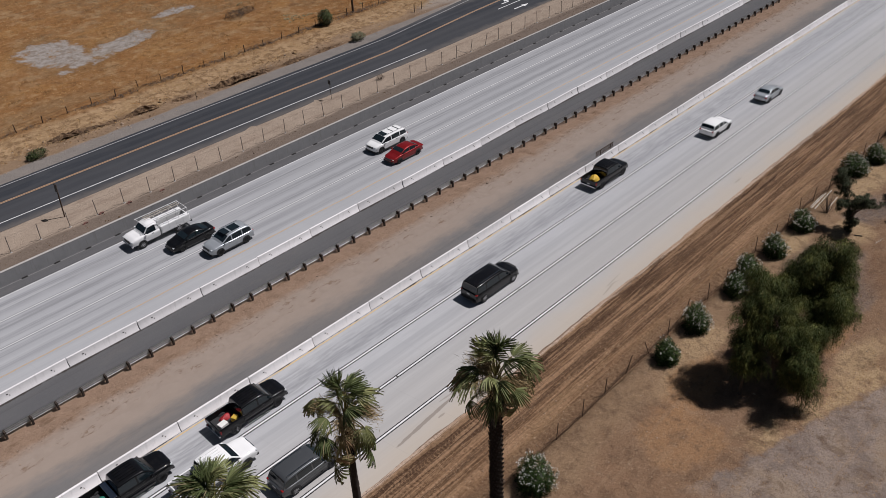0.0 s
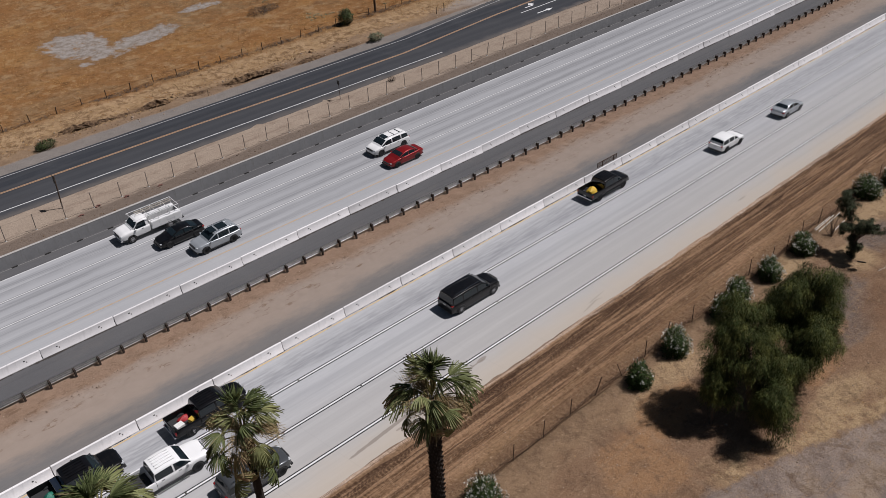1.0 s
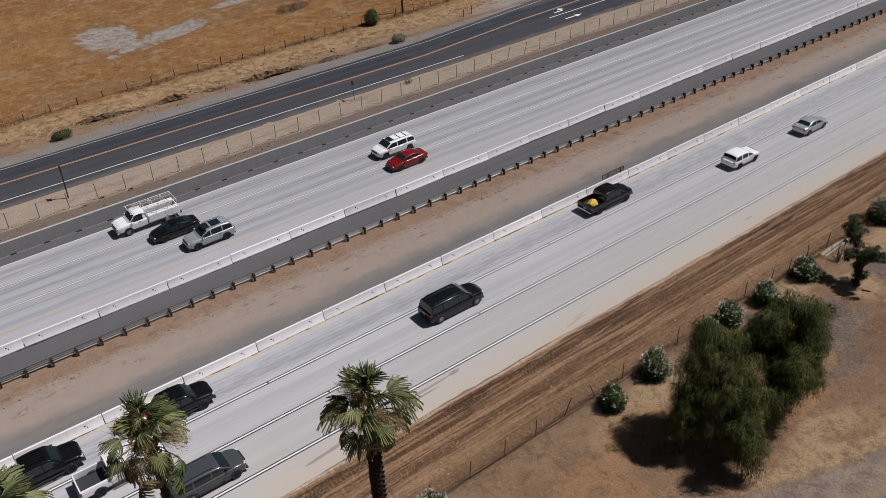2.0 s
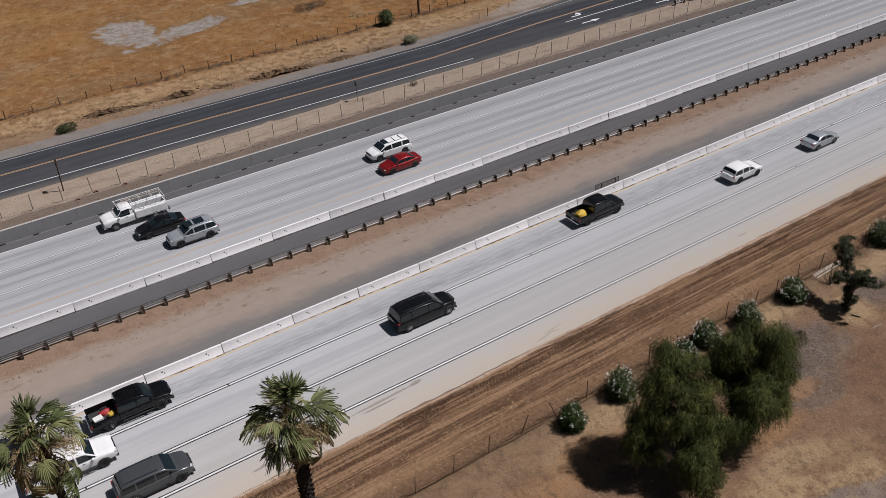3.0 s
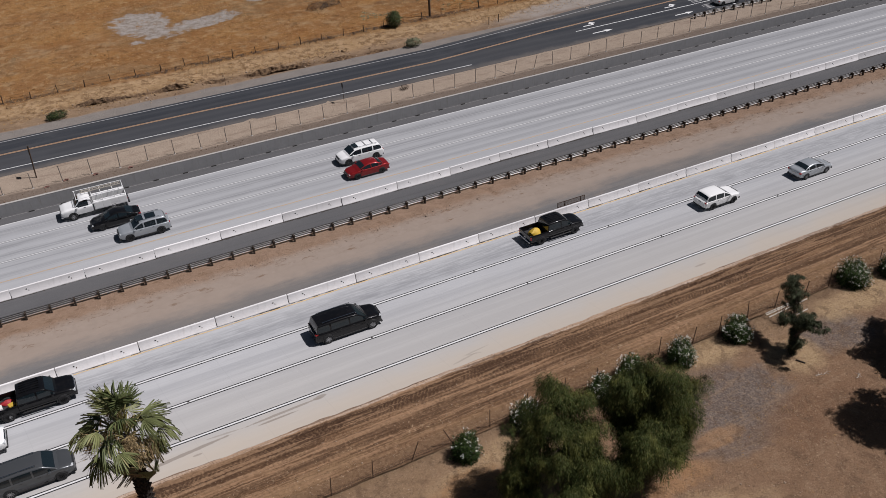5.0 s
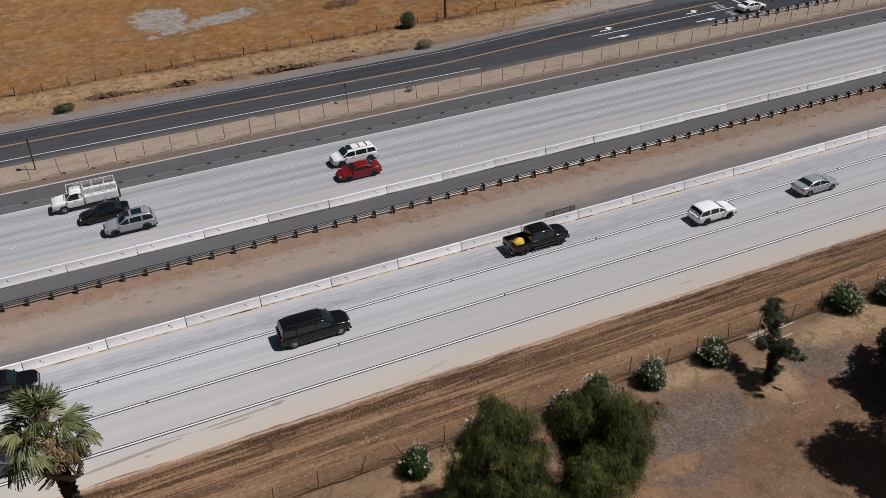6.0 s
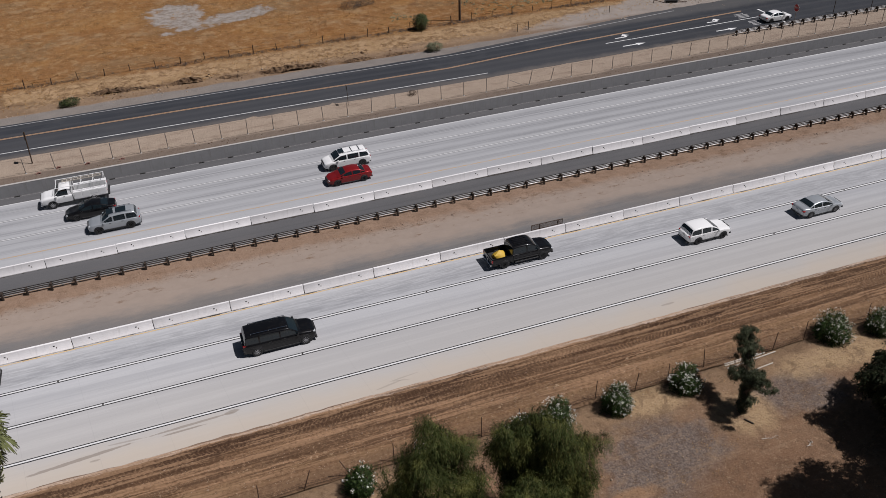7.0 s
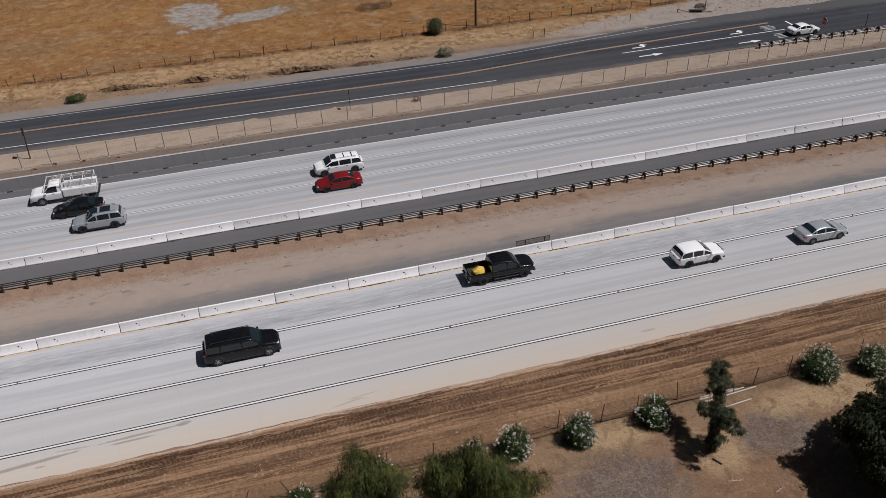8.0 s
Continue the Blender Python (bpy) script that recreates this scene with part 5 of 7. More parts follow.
def palm(label, x, y, top, r0, r1, shag, seed, size, skirt, limp):
    rng = rng_of(seed)
    ob = thing("fan_palm", label, "palm tree", "fan palms", m=pose(x, y, -0.1))
    part("trunk", palm_trunk(top, r0, r1, shag, seed), ob)
    rows = [("young", 5, 84, 8), ("young", 4, 64, 14), ("full", 5, 40, 14), ("full", 4, 16, 14), ("old", 2, 22, 16), ("full", 4, -14, 12), ("full", 2, -38, 10), ("old", 2, -48, 10), ("dead", skirt, -72, 9)]
    turn = rng.uniform(0, 360)
    for kind, count, lift, jitter in rows:
        for i in range(count):
            turn += 360 / max(count, 1) + rng.uniform(-26, 26)
            me = FRONDS[kind][int(rng.integers(len(FRONDS[kind])))]
            sc = size * rng.uniform(0.88, 1.24)
            z = top - 0.1 + (0.25 if lift > 40 else 0.0) - (0.35 if lift < -30 else 0)
            m = pose(0, 0, z, 0, 0, turn) @ pose(0, 0, 0, 0, -(lift + rng.normal() * jitter), 0) @ pose(0.6 * r1, 0, 0, rng.normal() * 16, 0, 0)
            part("frond", me, ob, "dead brown frond" if kind == "dead" else "", m @ Matrix.Diagonal((sc, sc, sc, 1)))
        turn += 47
    for k in range(3):
        m = pose(0, 0, top - 0.1, 0, 0, seed * 37 + 95 * k) @ pose(0, 0, 0, 0, -40 + 16 * k, 0)
        tagged(part("flower_tuft", flower_tuft(seed + k), ob, "dry brown flower stalks", m @ Matrix.Diagonal((size * 1.2, size * 0.9, size * 0.9, 1))), kind="stuff")
    if shag > 0.8:
        bm = bmesh.new()
        for k in range(420):
            a, h = 2.39996 * k, top - 1.2 - 0.022 * k
            d = Vector((math.cos(a), math.sin(a), 0))
            rr = r1 + (r0 - r1) * (1 - h / top)
            rod(bm, d * rr * 0.9 + Vector((0, 0, h)), d * (rr + 0.05 + 0.10 * rng.uniform()) + Vector((0, 0, h + 0.2 + 0.1 * rng.uniform())), 0.07, 0.03, 4)
        tagged(part("leaf_stubs", finish(bm, "leaf_stubs", M["palm_trunk"], 0), ob, "dark ragged leaf stubs"), kind="stuff")
    # cut leaf bases round the neck, and limp fronds that hang on long stalks
    bm = bmesh.new()
    for k in range(46):
        a, h = 2.39996 * k, top - 0.15 - 0.028 * k
        d = Vector((math.cos(a), math.sin(a), 0))
        rod(bm, d * r1 * 0.8 + Vector((0, 0, h)), d * (r1 + 0.16 + 0.1 * rng.uniform()) + Vector((0, 0, h + 0.32)), 0.055, 0.035, 5)
    part("leaf_bases", finish(bm, "leaf_bases", M["leaf_base"], 50), ob, "tan cut leaf bases")
    for turn, drop, long in limp:
        m = pose(0, 0, top - 0.5, 0, 0, turn) @ pose(0, 0, 0, 0, drop, 0) @ pose(0.6 * r1, 0, 0, rng.normal() * 30, 0, 0)
        part("frond", FRONDS["old" if drop > 70 else "full"][0], ob, "", m @ Matrix.Diagonal((long, size * 0.8, size * 0.8, 1)))
    return ob


palm("tall fan palm with shaggy dark trunk and green fronds", 18.75, 23.5, 11.3, 0.36, 0.32, 1.0, 61, 1.36, 9, ())
palm("tall slender fan palm with green and yellowing fronds", 7.8, 22.6, 17.5, 0.24, 0.17, 0.4, 62, 1.0, 5, ((196, 60, 1.75), (262, 74, 1.7), (318, 62, 1.6), (20, 70, 1.5)))
palm("tall slender fan palm with bright green fronds", 1.65, 23.7, 16.3, 0.24, 0.17, 0.4, 63, 1.1, 5, ((340, 40, 1.35),))

# pepper trees in the yard
weeping_tree("tall green pepper tree with hanging foliage on bare earth", (41.2, 16.2, -0.1),
             [(42.1, 18.5, 7.8, 0.9, 0.9, 1.0), (41.4, 18.3, 7.0, 0.9, 0.8, 1.1), (42.4, 18.0, 6.5, 0.8, 0.8, 1.2), (40.1, 18.0, 6.3, 0.9, 0.9, 1.1), (40.2, 16.7, 6.5, 0.95, 0.9, 1.1), (39.5, 17.7, 5.3, 0.8, 0.8, 1.0), (40.4, 15.8, 4.9, 1.1, 1.0, 1.3), (39.4, 13.7, 3.9, 1.0, 0.9, 1.1), (40.6, 14.4, 3.6, 1.0, 0.9, 1.2), (42.3, 14.7, 4.7, 1.1, 1.0, 1.3), (42.9, 16.7, 5.5, 0.7, 0.8, 1.1), (41.9, 16.4, 5.6, 1.1, 1.0, 1.4), (39.9, 13.8, 2.6, 0.9, 0.8, 0.9)], 215, 71, M["pepper_leaf"], strand=1.2, beads=13, ragged=0.35)
weeping_tree("large broad pepper tree with hanging foliage on bare earth", (46.8, 15.6, -0.1),
             [(45.2, 16.9, 7.4, 1.0, 1.0, 1.1), (45.7, 17.5, 6.2, 0.9, 0.9, 1.0), (46.6, 18.0, 5.2, 0.9, 0.9, 1.0), (46.0, 17.0, 5.0, 0.9, 0.8, 1.0), (47.3, 17.4, 6.2, 0.9, 0.8, 1.0), (46.4, 16.5, 8.4, 1.0, 1.0, 0.9), (47.4, 15.9, 8.2, 1.1, 1.0, 1.0), (47.2, 15.8, 6.8, 1.3, 1.2, 1.3), (48.5, 15.3, 6.5, 1.1, 1.0, 1.3), (48.8, 15.3, 4.6, 0.85, 0.85, 1.3), (45.0, 14.1, 5.7, 1.1, 1.0, 1.3), (46.5, 14.2, 4.8, 1.1, 1.0, 1.3), (46.6, 15.5, 5.2, 1.3, 1.2, 1.4), (44.3, 14.9, 4.2, 1.0, 0.9, 1.2), (47.8, 14.8, 4.2, 0.9, 0.9, 1.2), (45.4, 14.6, 3.2, 1.0, 0.9, 1.1)], 315, 72, M["pepper_leaf"], strand=1.2, beads=13, ragged=0.35)
weeping_tree("slim pepper tree beside the taller ones", (38.3, 17.1, -0.1),
             [(38.6, 17.3, 4.2, 0.65, 0.6, 0.8), (38.0, 17.4, 3.6, 0.6, 0.5, 0.8), (38.7, 16.9, 3.2, 0.7, 0.6, 0.8)], 26, 77, M["pepper_leaf"], strand=0.9, r=0.12)
weeping_tree("dense dark green tree that shades the yard", (75.0, 15.0, -0.1),
             [(71.6, 15.2, 3.5, 1.8, 1.7, 1.5), (74.0, 16.9, 3.3, 1.7, 1.4, 1.3), (71.1, 13.1, 3.6, 1.7, 1.6, 1.5), (73.4, 15.0, 4.0, 1.8, 1.6, 1.5), (75.0, 14.0, 4.4, 2.2, 2.0, 1.8), (77.6, 15.6, 3.8, 1.9, 1.7, 1.6), (73.2, 10.9, 4.0, 1.9, 1.7, 1.6), (76.4, 11.6, 4.4, 1.9, 1.8, 1.7), (75.6, 9.2, 4.2, 1.9, 1.7, 1.6), (78.6, 13.0, 4.2, 1.9, 1.8, 1.6), (73.0, 12.6, 4.4, 1.8, 1.7, 1.5)], 430, 73, M["olive_leaf"], "shade_tree", 0.6, 60, 9, 0.2, 0.09)
weeping_tree("tall green tree with an open crown over the yard", (69.0, 7.4, -0.1),
             [(69.2, 9.4, 11.6, 1.6, 1.4, 1.3), (71.2, 9.6, 12.2, 1.6, 1.4, 1.4), (69.4, 7.0, 11.8, 1.5, 1.4, 1.3), (71.8, 7.4, 12.6, 1.8, 1.6, 1.5), (74.1, 8.7, 12.0, 1.6, 1.5, 1.4), (70.6, 8.3, 13.4, 1.6, 1.5, 1.3)], 165, 74, M["olive_leaf"], "shade_tree", 0.6, 60, 9, 0.2, 0.09)
weeping_tree("small upright tree with two dull green tufts", (64.3, 19.9, -0.1),
             [(65.1, 21.8, 4.9, 0.55, 0.5, 0.6), (65.0, 21.6, 4.1, 0.62, 0.55, 0.65), (64.9, 21.2, 3.3, 0.32, 0.3, 0.4), (64.2, 20.8, 2.6, 0.5, 0.5, 0.45), (64.3, 19.9, 2.9, 0.55, 0.5, 0.5), (64.2, 19.2, 3.3, 0.5, 0.5, 0.45), (64.1, 18.5, 3.5, 0.45, 0.45, 0.4), (64.3, 20.1, 1.6, 0.42, 0.42, 0.45), (64.2, 19.7, 1.0, 0.42, 0.40, 0.45), (64.3, 19.9, 0.5, 0.34, 0.34, 0.4)], 225, 75, M["small_leaf"], "small_tree", 0.30, 34, 8, 0.11, 0.034, 0.1, 0.08, 0.42)


def bare_branches(x, y, z):
    rng = rng_of(76)
    bm = bmesh.new()
    for k in range(26):
        a = Vector((0, 0, 0))
        d = Vector((rng.normal() * 0.35 + 0.35, rng.normal() * 0.35 + 0.1, 0.9))
        for j in range(4):
            b = a + d.normalized() * 0.55 + Vector(rng.normal(size=3) * 0.12)
            rod(bm, a, b, 0.022 - 0.004 * j, 0.018 - 0.004 * j, 4)
            a = b
    thing("dead_shrub", "bare grey-brown dead shrub beside the fence", "shrub", m=pose(x, y, z), me=finish(bm, "dead_shrub", M["dry_twig"], 50))


bare_branches(65.9, 22.6, -0.15)

# oleanders along the fence
for i, (x, y, r, h) in enumerate(((21.9, 23.0, 1.35, 2.2), (37.9, 23.0, 1.0, 1.9), (42.7, 23.3, 1.15, 2.3), (48.9, 23.1, 1.05, 1.9), (51.9, 23.6, 1.1, 2.0), (56.3, 23.3, 1.1, 2.0), (61.8, 23.3, 1.15, 2.0), (75.2, 23.9, 1.45, 2.1), (79.0, 23.1, 1.15, 1.9), (86.5, 23.4, 1.2, 2.0))):
    g = 0.12 * math.sin(i * 3.1)
    lobes = [(0, 0, h * 0.26, r * 0.98, r * 0.95, h * 0.62), (0.3 * r, 0.2 * r + g, h * 0.50, 0.62 * r, 0.6 * r, h * 0.40), (-0.3 * r, -0.05 * r, h * 0.30, 0.66 * r, 0.62 * r, h * 0.46), (0.05 * r, -0.35 * r, h * 0.2, 0.72 * r, 0.6 * r, h * 0.40)]
    bush("oleander", "round green oleander bush with white blossom by the fence", "bush", (x, y, -0.1), lobes, int(4600 * r), 80 + i, M["oleander_leaf"], 0.18, 0.055, 0.25, int((45 if i in (1,) else 135) * r), "oleanders")

# field shrubs
bush("shrub", "dark green rounded shrub at the field fence", "bush", (69.4, 103.0, 0.0), [(0, 0, 1.2, 1.15, 1.1, 1.2), (0.3, 0.1, 1.6, 0.8, 0.8, 0.8)], 3800, 101, M["bush_leaf"], 0.2, 0.07, 0.4)
bush("shrub", "low grey-green shrub beside the frontage road", "bush", (68.4, 94.1, 0.0), [(0, 0, 0.55, 1.25, 0.8, 0.6), (-0.5, 0, 0.6, 0.6, 0.6, 0.5)], 1800, 102, M["sage"], 0.2, 0.06, 0.6)
bush("shrub", "low green shrub at the roadside bank", "bush", (20.1, 95.2, 0.0), [(0, 0, 0.45, 1.2, 0.8, 0.5), (-0.7, -0.1, 0.35, 0.6, 0.6, 0.35)], 1800, 103, M["bush_leaf"], 0.2, 0.06, 0.7)
bush("shrub", "dry brown shrub in the grass field", "bush", (62.5, 117.5, 0.1), [(0, 0, 0.55, 1.9, 1.3, 0.65), (2.6, 0.8, 0.4, 1.8, 1.0, 0.5)], 2600, 104, M["dry_twig"], 0.26, 0.03, 0.5)
bush("shrub", "dark dry shrub beside the culvert mouth", "bush", (110.6, 98.6, 0.0), [(0, 0, 0.6, 0.9, 0.6, 0.6)], 700, 106, M["dry_twig"], 0.3, 0.05, 0.5)
bush("shrub", "small dry shrub on the roadside strip", "bush", (60.6, 80.6, 0.0), [(0, 0, 0.25, 0.5, 0.45, 0.3)], 300, 105, M["dry_twig"], 0.2, 0.03, 0.4)


def tufts(name, label, xr, yr, n, seed, mat, height, width, mask, blades=5, category="grass"):
    """Scattered tufts of blades as one object; mask(x, y) thins them out."""
    rng = rng_of(seed)
    x, y = rng.uniform(*xr, n), rng.uniform(*yr, n)
    keep = np.array([rng.uniform() < mask(a, b) for a, b in zip(x, y)])
    x, y = x[keep], y[keep]
    z = np.array([ground_height(a, b) for a, b in zip(x, y)]) - 0.03
    p = np.repeat(np.stack([x, y, z], 1), blades, 0) + rng.normal(size=(len(x) * blades, 3)) * np.array([0.09, 0.09, 0])
    way = rng.normal(size=p.shape) * 0.55
    way[:, 2] = 0.42
    soft = np.array([0, 0, 1.0]) + rng.normal(size=p.shape) * 0.3
    v, f = leaf_quads(p, way, height, width, rng, 0.2, np.tile([0.0, 0.0, 1.0], (len(p), 1)), soft)
    return thing(name, label, category, kind="stuff", me=soft_normals(quick_mesh(name, v, f, mat), soft))


def field_mask(x, y):
    if y < 96.5:
        return 0.12
    pale = min(((x - 35.6) / 4.6) ** 2 + ((y - 125.5) / 7.5) ** 2, ((x - 43.0) / 9.5) ** 2 + ((y - 0.3 * (x - 43.0) - 121.3) / 2.7) ** 2)
    return (0.15 if pale < 0.9 else 1.0) * max(0.15, 0.65 + 0.9 * wave(x, y, 0.09, 91))


tufts("dry_grass", "dry golden grass tufts of the field", (-12, 150), (95.2, 172), 46000, 111, M["straw"], 0.22, 0.08, field_mask, 4)
tufts("bank_grass", "shaggy dry grass on the roadside bank", (0, 110), (96.4, 103.4), 7000, 117, M["pale_straw"], 0.17, 0.07, lambda x, y: max(0.05, 0.4 + 1.0 * wave(x, y, 0.16, 98)), 4)
tufts("fence_weeds", "dry brown weeds caught along the field fence", (0, 150), (103.0, 104.2), 2600, 115, M["dry_twig"], 0.38, 0.05, lambda x, y: max(0.05, 0.55 + 1.4 * wave(x, 0, 0.2, 95)), 6, "weeds")
tufts("weeds", "grey-green weeds in the dry field", (66, 130), (106, 150), 2600, 112, M["sage"], 0.4, 0.1, lambda x, y: max(0.0, 0.35 + 1.6 * wave(x, y, 0.1, 92)), 8, "weeds")
tufts("yard_straw", "pale dry straw scattered on the yard", (28, 84), (4, 24), 6500, 113, M["straw"], 0.16, 0.03,
      lambda x, y: max(0.03, 1.2 - ((x - 44.0) / 9.0) ** 2 - ((y + 0.32 * x - 25.9) / 1.1) ** 2) + max(0.0, 0.5 * wave(x, y, 0.2, 93)))


tufts("leaf_litter", "dark dry twigs and leaf litter on the yard", (26, 82), (6, 24), 1500, 116, M["dry_twig"], 0.13, 0.03, lambda x, y: max(0.04, 0.25 + 1.3 * wave(x, y, 0.28, 96)), 5, "litter")


def stones(name, label, xr, yr, n, seed, size, low, mat="stone"):
    """Scattered stones and clods as one object."""
    rng = rng_of(seed)
    x, y = rng.uniform(*xr, n), rng.uniform(*yr, n)
    s = size * rng.lognormal(0, 0.5, n)
    z = np.array([low(a, b) for a, b in zip(x, y)])
    base = np.array([(1, 0, 0), (0, 1, 0), (-1, 0, 0), (0, -1, 0), (0.2, 0.1, 0.8), (0, 0, -0.5)])
    tri = np.array([(0, 1, 4), (1, 2, 4), (2, 3, 4), (3, 0, 4), (1, 0, 5), (2, 1, 5), (3, 2, 5), (0, 3, 5)])
    a = rng.uniform(0, 6.28, n)
    v = base[None] * s[:, None, None] * rng.uniform(0.6, 1.3, (n, 6, 1))
    rx = v[:, :, 0] * np.cos(a)[:, None] - v[:, :, 1] * np.sin(a)[:, None]
    ry = v[:, :, 0] * np.sin(a)[:, None] + v[:, :, 1] * np.cos(a)[:, None]
    v = np.stack([rx + x[:, None], ry + y[:, None], v[:, :, 2] + z[:, None]], 2).reshape(-1, 3)
    f = (tri[None] + 6 * np.arange(n)[:, None, None]).reshape(-1, 3)
    return thing(name, label, "stones", kind="stuff", me=quick_mesh(name, v, f, M[mat]))


stones("verge_stones", "small stones and clods on the earth verge", (10, 100), (24.4, 29.4), 5200, 121, 0.020, lambda x, y: verge_height(x, y, 1.0))
stones("yard_stones", "small pale stones on the bare yard", (26, 86), (2, 24), 2600, 122, 0.026, ground_height)
stones("median_stones", "small stones on the median earth", (-4, 140), (50.2, 53.6), 2200, 123, 0.024, lambda x, y: median_height(x, y, 1.0))
stones("median_clods", "crumbled earth ridge along the median", (-4, 140), (51.1, 51.9), 2600, 127, 0.035, lambda x, y: median_height(x, y, 1.0), "median_soil")
stones("bank_stones", "pale stones along the roadside bank", (0, 130), (93.6, 99), 700, 124, 0.07, ground_height)
stones("bank_clods", "dark clods along the washed-out bank", (20, 66), (94.9, 98.2), 700, 125, 0.06, ground_height, "bank_soil")
stones("strip_debris", "brown litter and clods behind the wall", (-5, 150), (73.2, 77.0), 2400, 126, 0.04, ground_height, "bank_soil")

# ---- vehicles ----
def lerp_rows(rows, x):
    for a, b in zip(rows, rows[1:]):
        if a[0] <= x <= b[0]:
            f = (x - a[0]) / (b[0] - a[0])
            f = f * f * (3 - 2 * f)
            return [p + (q - p) * f for p, q in zip(a, b)]
    return list(rows[0] if x < rows[0][0] else rows[-1])


def shell(name, rows, mat, n=30):
    """A car body from stations (x, half width, sill, shoulder, deck): rounded sides and a crowned deck."""
    rings = []
    x0, x1 = rows[0][0], rows[-1][0]
    for i in range(n + 1):
        f = i / n
        x = x0 + (x1 - x0) * (0.5 - 0.5 * math.cos(math.pi * f))
        _, w, zb, zs, zt = lerp_rows(rows, x)
        half = [(w * 0.86, zb), (w * 0.955, zb + 0.06), (w * 0.975, zb + 0.3 * (zs - zb)), (w * 0.985, zb + 0.62 * (zs - zb)), (w, zb + 0.86 * (zs - zb)), (w * 0.985, zs + 0.3 * (zt - zs)), (w * 0.945, zs + 0.72 * (zt - zs)), (w * 0.86, zs + 0.96 * (zt - zs)), (w * 0.62, zt + 0.03), (w * 0.5, zt + 0.015), (0, zt + 0.035)]
        rings.append([(x, y, z) for y, z in half] + [(x, -y, z) for y, z in half[-2::-1]])
    return loft(name, rings, mat, True, 38)


def greenhouse(ob, low, high, zb, zr, wb, wr, paint, pillars, bow=0.07):
    """A painted cabin shell from belt to roof with tinted panes let into its windscreen, tail and sides."""
    (xr0, xf0), (xr1, xf1) = low, high
    mid, half = (xr1 + xf1) / 2, (xf1 - xr1) / 2
    top = zr + 0.075

    def crest(x):
        if x > xf1:
            t = min(1.0, (x - xf1) / (xf0 - xf1))
            return zb + (top - bow - zb) * (1 - t ** 1.16)
        if x < xr1:
            t = min(1.0, (xr1 - x) / max(0.01, xr1 - xr0))
            return zb + (top - bow - zb) * (1 - t ** 1.3)
        return top - bow * ((x - mid) / half) ** 2

    cut = sorted({round(x, 3) for a, b, wide in pillars for x in ((a + b) / 2 - wide * 0.6, (a + b) / 2 + wide * 0.6) if xr0 < x < xf0})
    xs = [xr0 + (xr1 - xr0) * k / 6 for k in range(7)] + [xr1 + (xf1 - xr1) * k / 9 for k in range(1, 10)] + [xf1 + (xf0 - xf1) * k / 8 for k in range(1, 9)]
    xs = sorted([x for x in xs if all(abs(x - c) > 0.03 for c in cut)] + cut)

    def section(x, grow=0.0):
        t = crest(x)
        h = max(0.004, t - 0.07 - zb)
        end = 1 - 0.07 * abs((x - (xr0 + xf0) / 2) / ((xf0 - xr0) / 2)) ** 3

        def wide(z):
            f = max(0.0, min(1.0, (z - zb) / (top - zb)))
            return (wb + (wr - wb) * f ** 1.15 + 0.02 * math.sin(math.pi * f)) * end + grow

        z1, z2, z3 = zb + 0.07 * h, zb + 0.88 * h, zb + h
        edge = wide(z3)
        half_ring = [(wide(zb), zb), (wide(z1), z1), (wide((z1 + z2) / 2), (z1 + z2) / 2), (wide(z2), z2), (edge * 0.985, z3), (edge * 0.90, zb + h + 0.35 * (t - zb - h)), (edge * 0.5, zb + h + 0.85 * (t - zb - h)), (0.0, t)]
        return [(x, y, z) for y, z in half_ring] + [(x, -y, z) for y, z in half_ring[-2::-1]]

    part("cabin", loft("cabin", [section(x) for x in xs], paint, True, 48), ob)

    def pane(name, x0, x1, j0, j1, lift, label):
        use = [x for x in xs if x0 - 0.002 <= x <= x1 + 0.002 and crest(x) - zb > 0.16 - 2 * lift]
        if len(use) < 2:
            return
        verts, faces, n = [], [], j1 - j0 + 1
        for x in use:
            ring = section(x, 0.006)
            verts += [(a, b, c + lift) for a, b, c in ring[j0:j1 + 1]]
        for i in range(len(use) - 1):
            for k in range(n - 1):
                q = (i * n + k, i * n + k + 1, (i + 1) * n + k + 1, (i + 1) * n + k)
                faces.append(q)
        me = mesh_of(name, verts, faces, M["car_glass"])
        me.polygons.foreach_set("use_smooth", [True] * len(me.polygons))
        part(name, me, ob, label)

    pane("windscreen", xf1 + 0.02, xf0 - 0.02, 5, 9, 0.008, "dark tinted windscreen")
    pane("rear_window", xr0 + 0.02, xr1 - 0.02, 5, 9, 0.008, "dark tinted rear window")
    stops = [xr0 + 0.12] + cut + [xf0 - 0.1]
    for a, b in zip(stops[::2], stops[1::2]):
        if b - a > 0.15:
            pane("side_window", a, b, 1, 3, 0.0, "dark tinted side window")
            pane("side_window", a, b, 11, 13, 0.0, "dark tinted side window")


def lathe_y(name, prof, mat, sides=22, smooth=35):
    rings = [[(r * math.cos(2 * math.pi * k / sides), y, r * math.sin(2 * math.pi * k / sides)) for k in range(sides)] for y, r in prof]
    return loft(name, rings, mat, True, smooth)


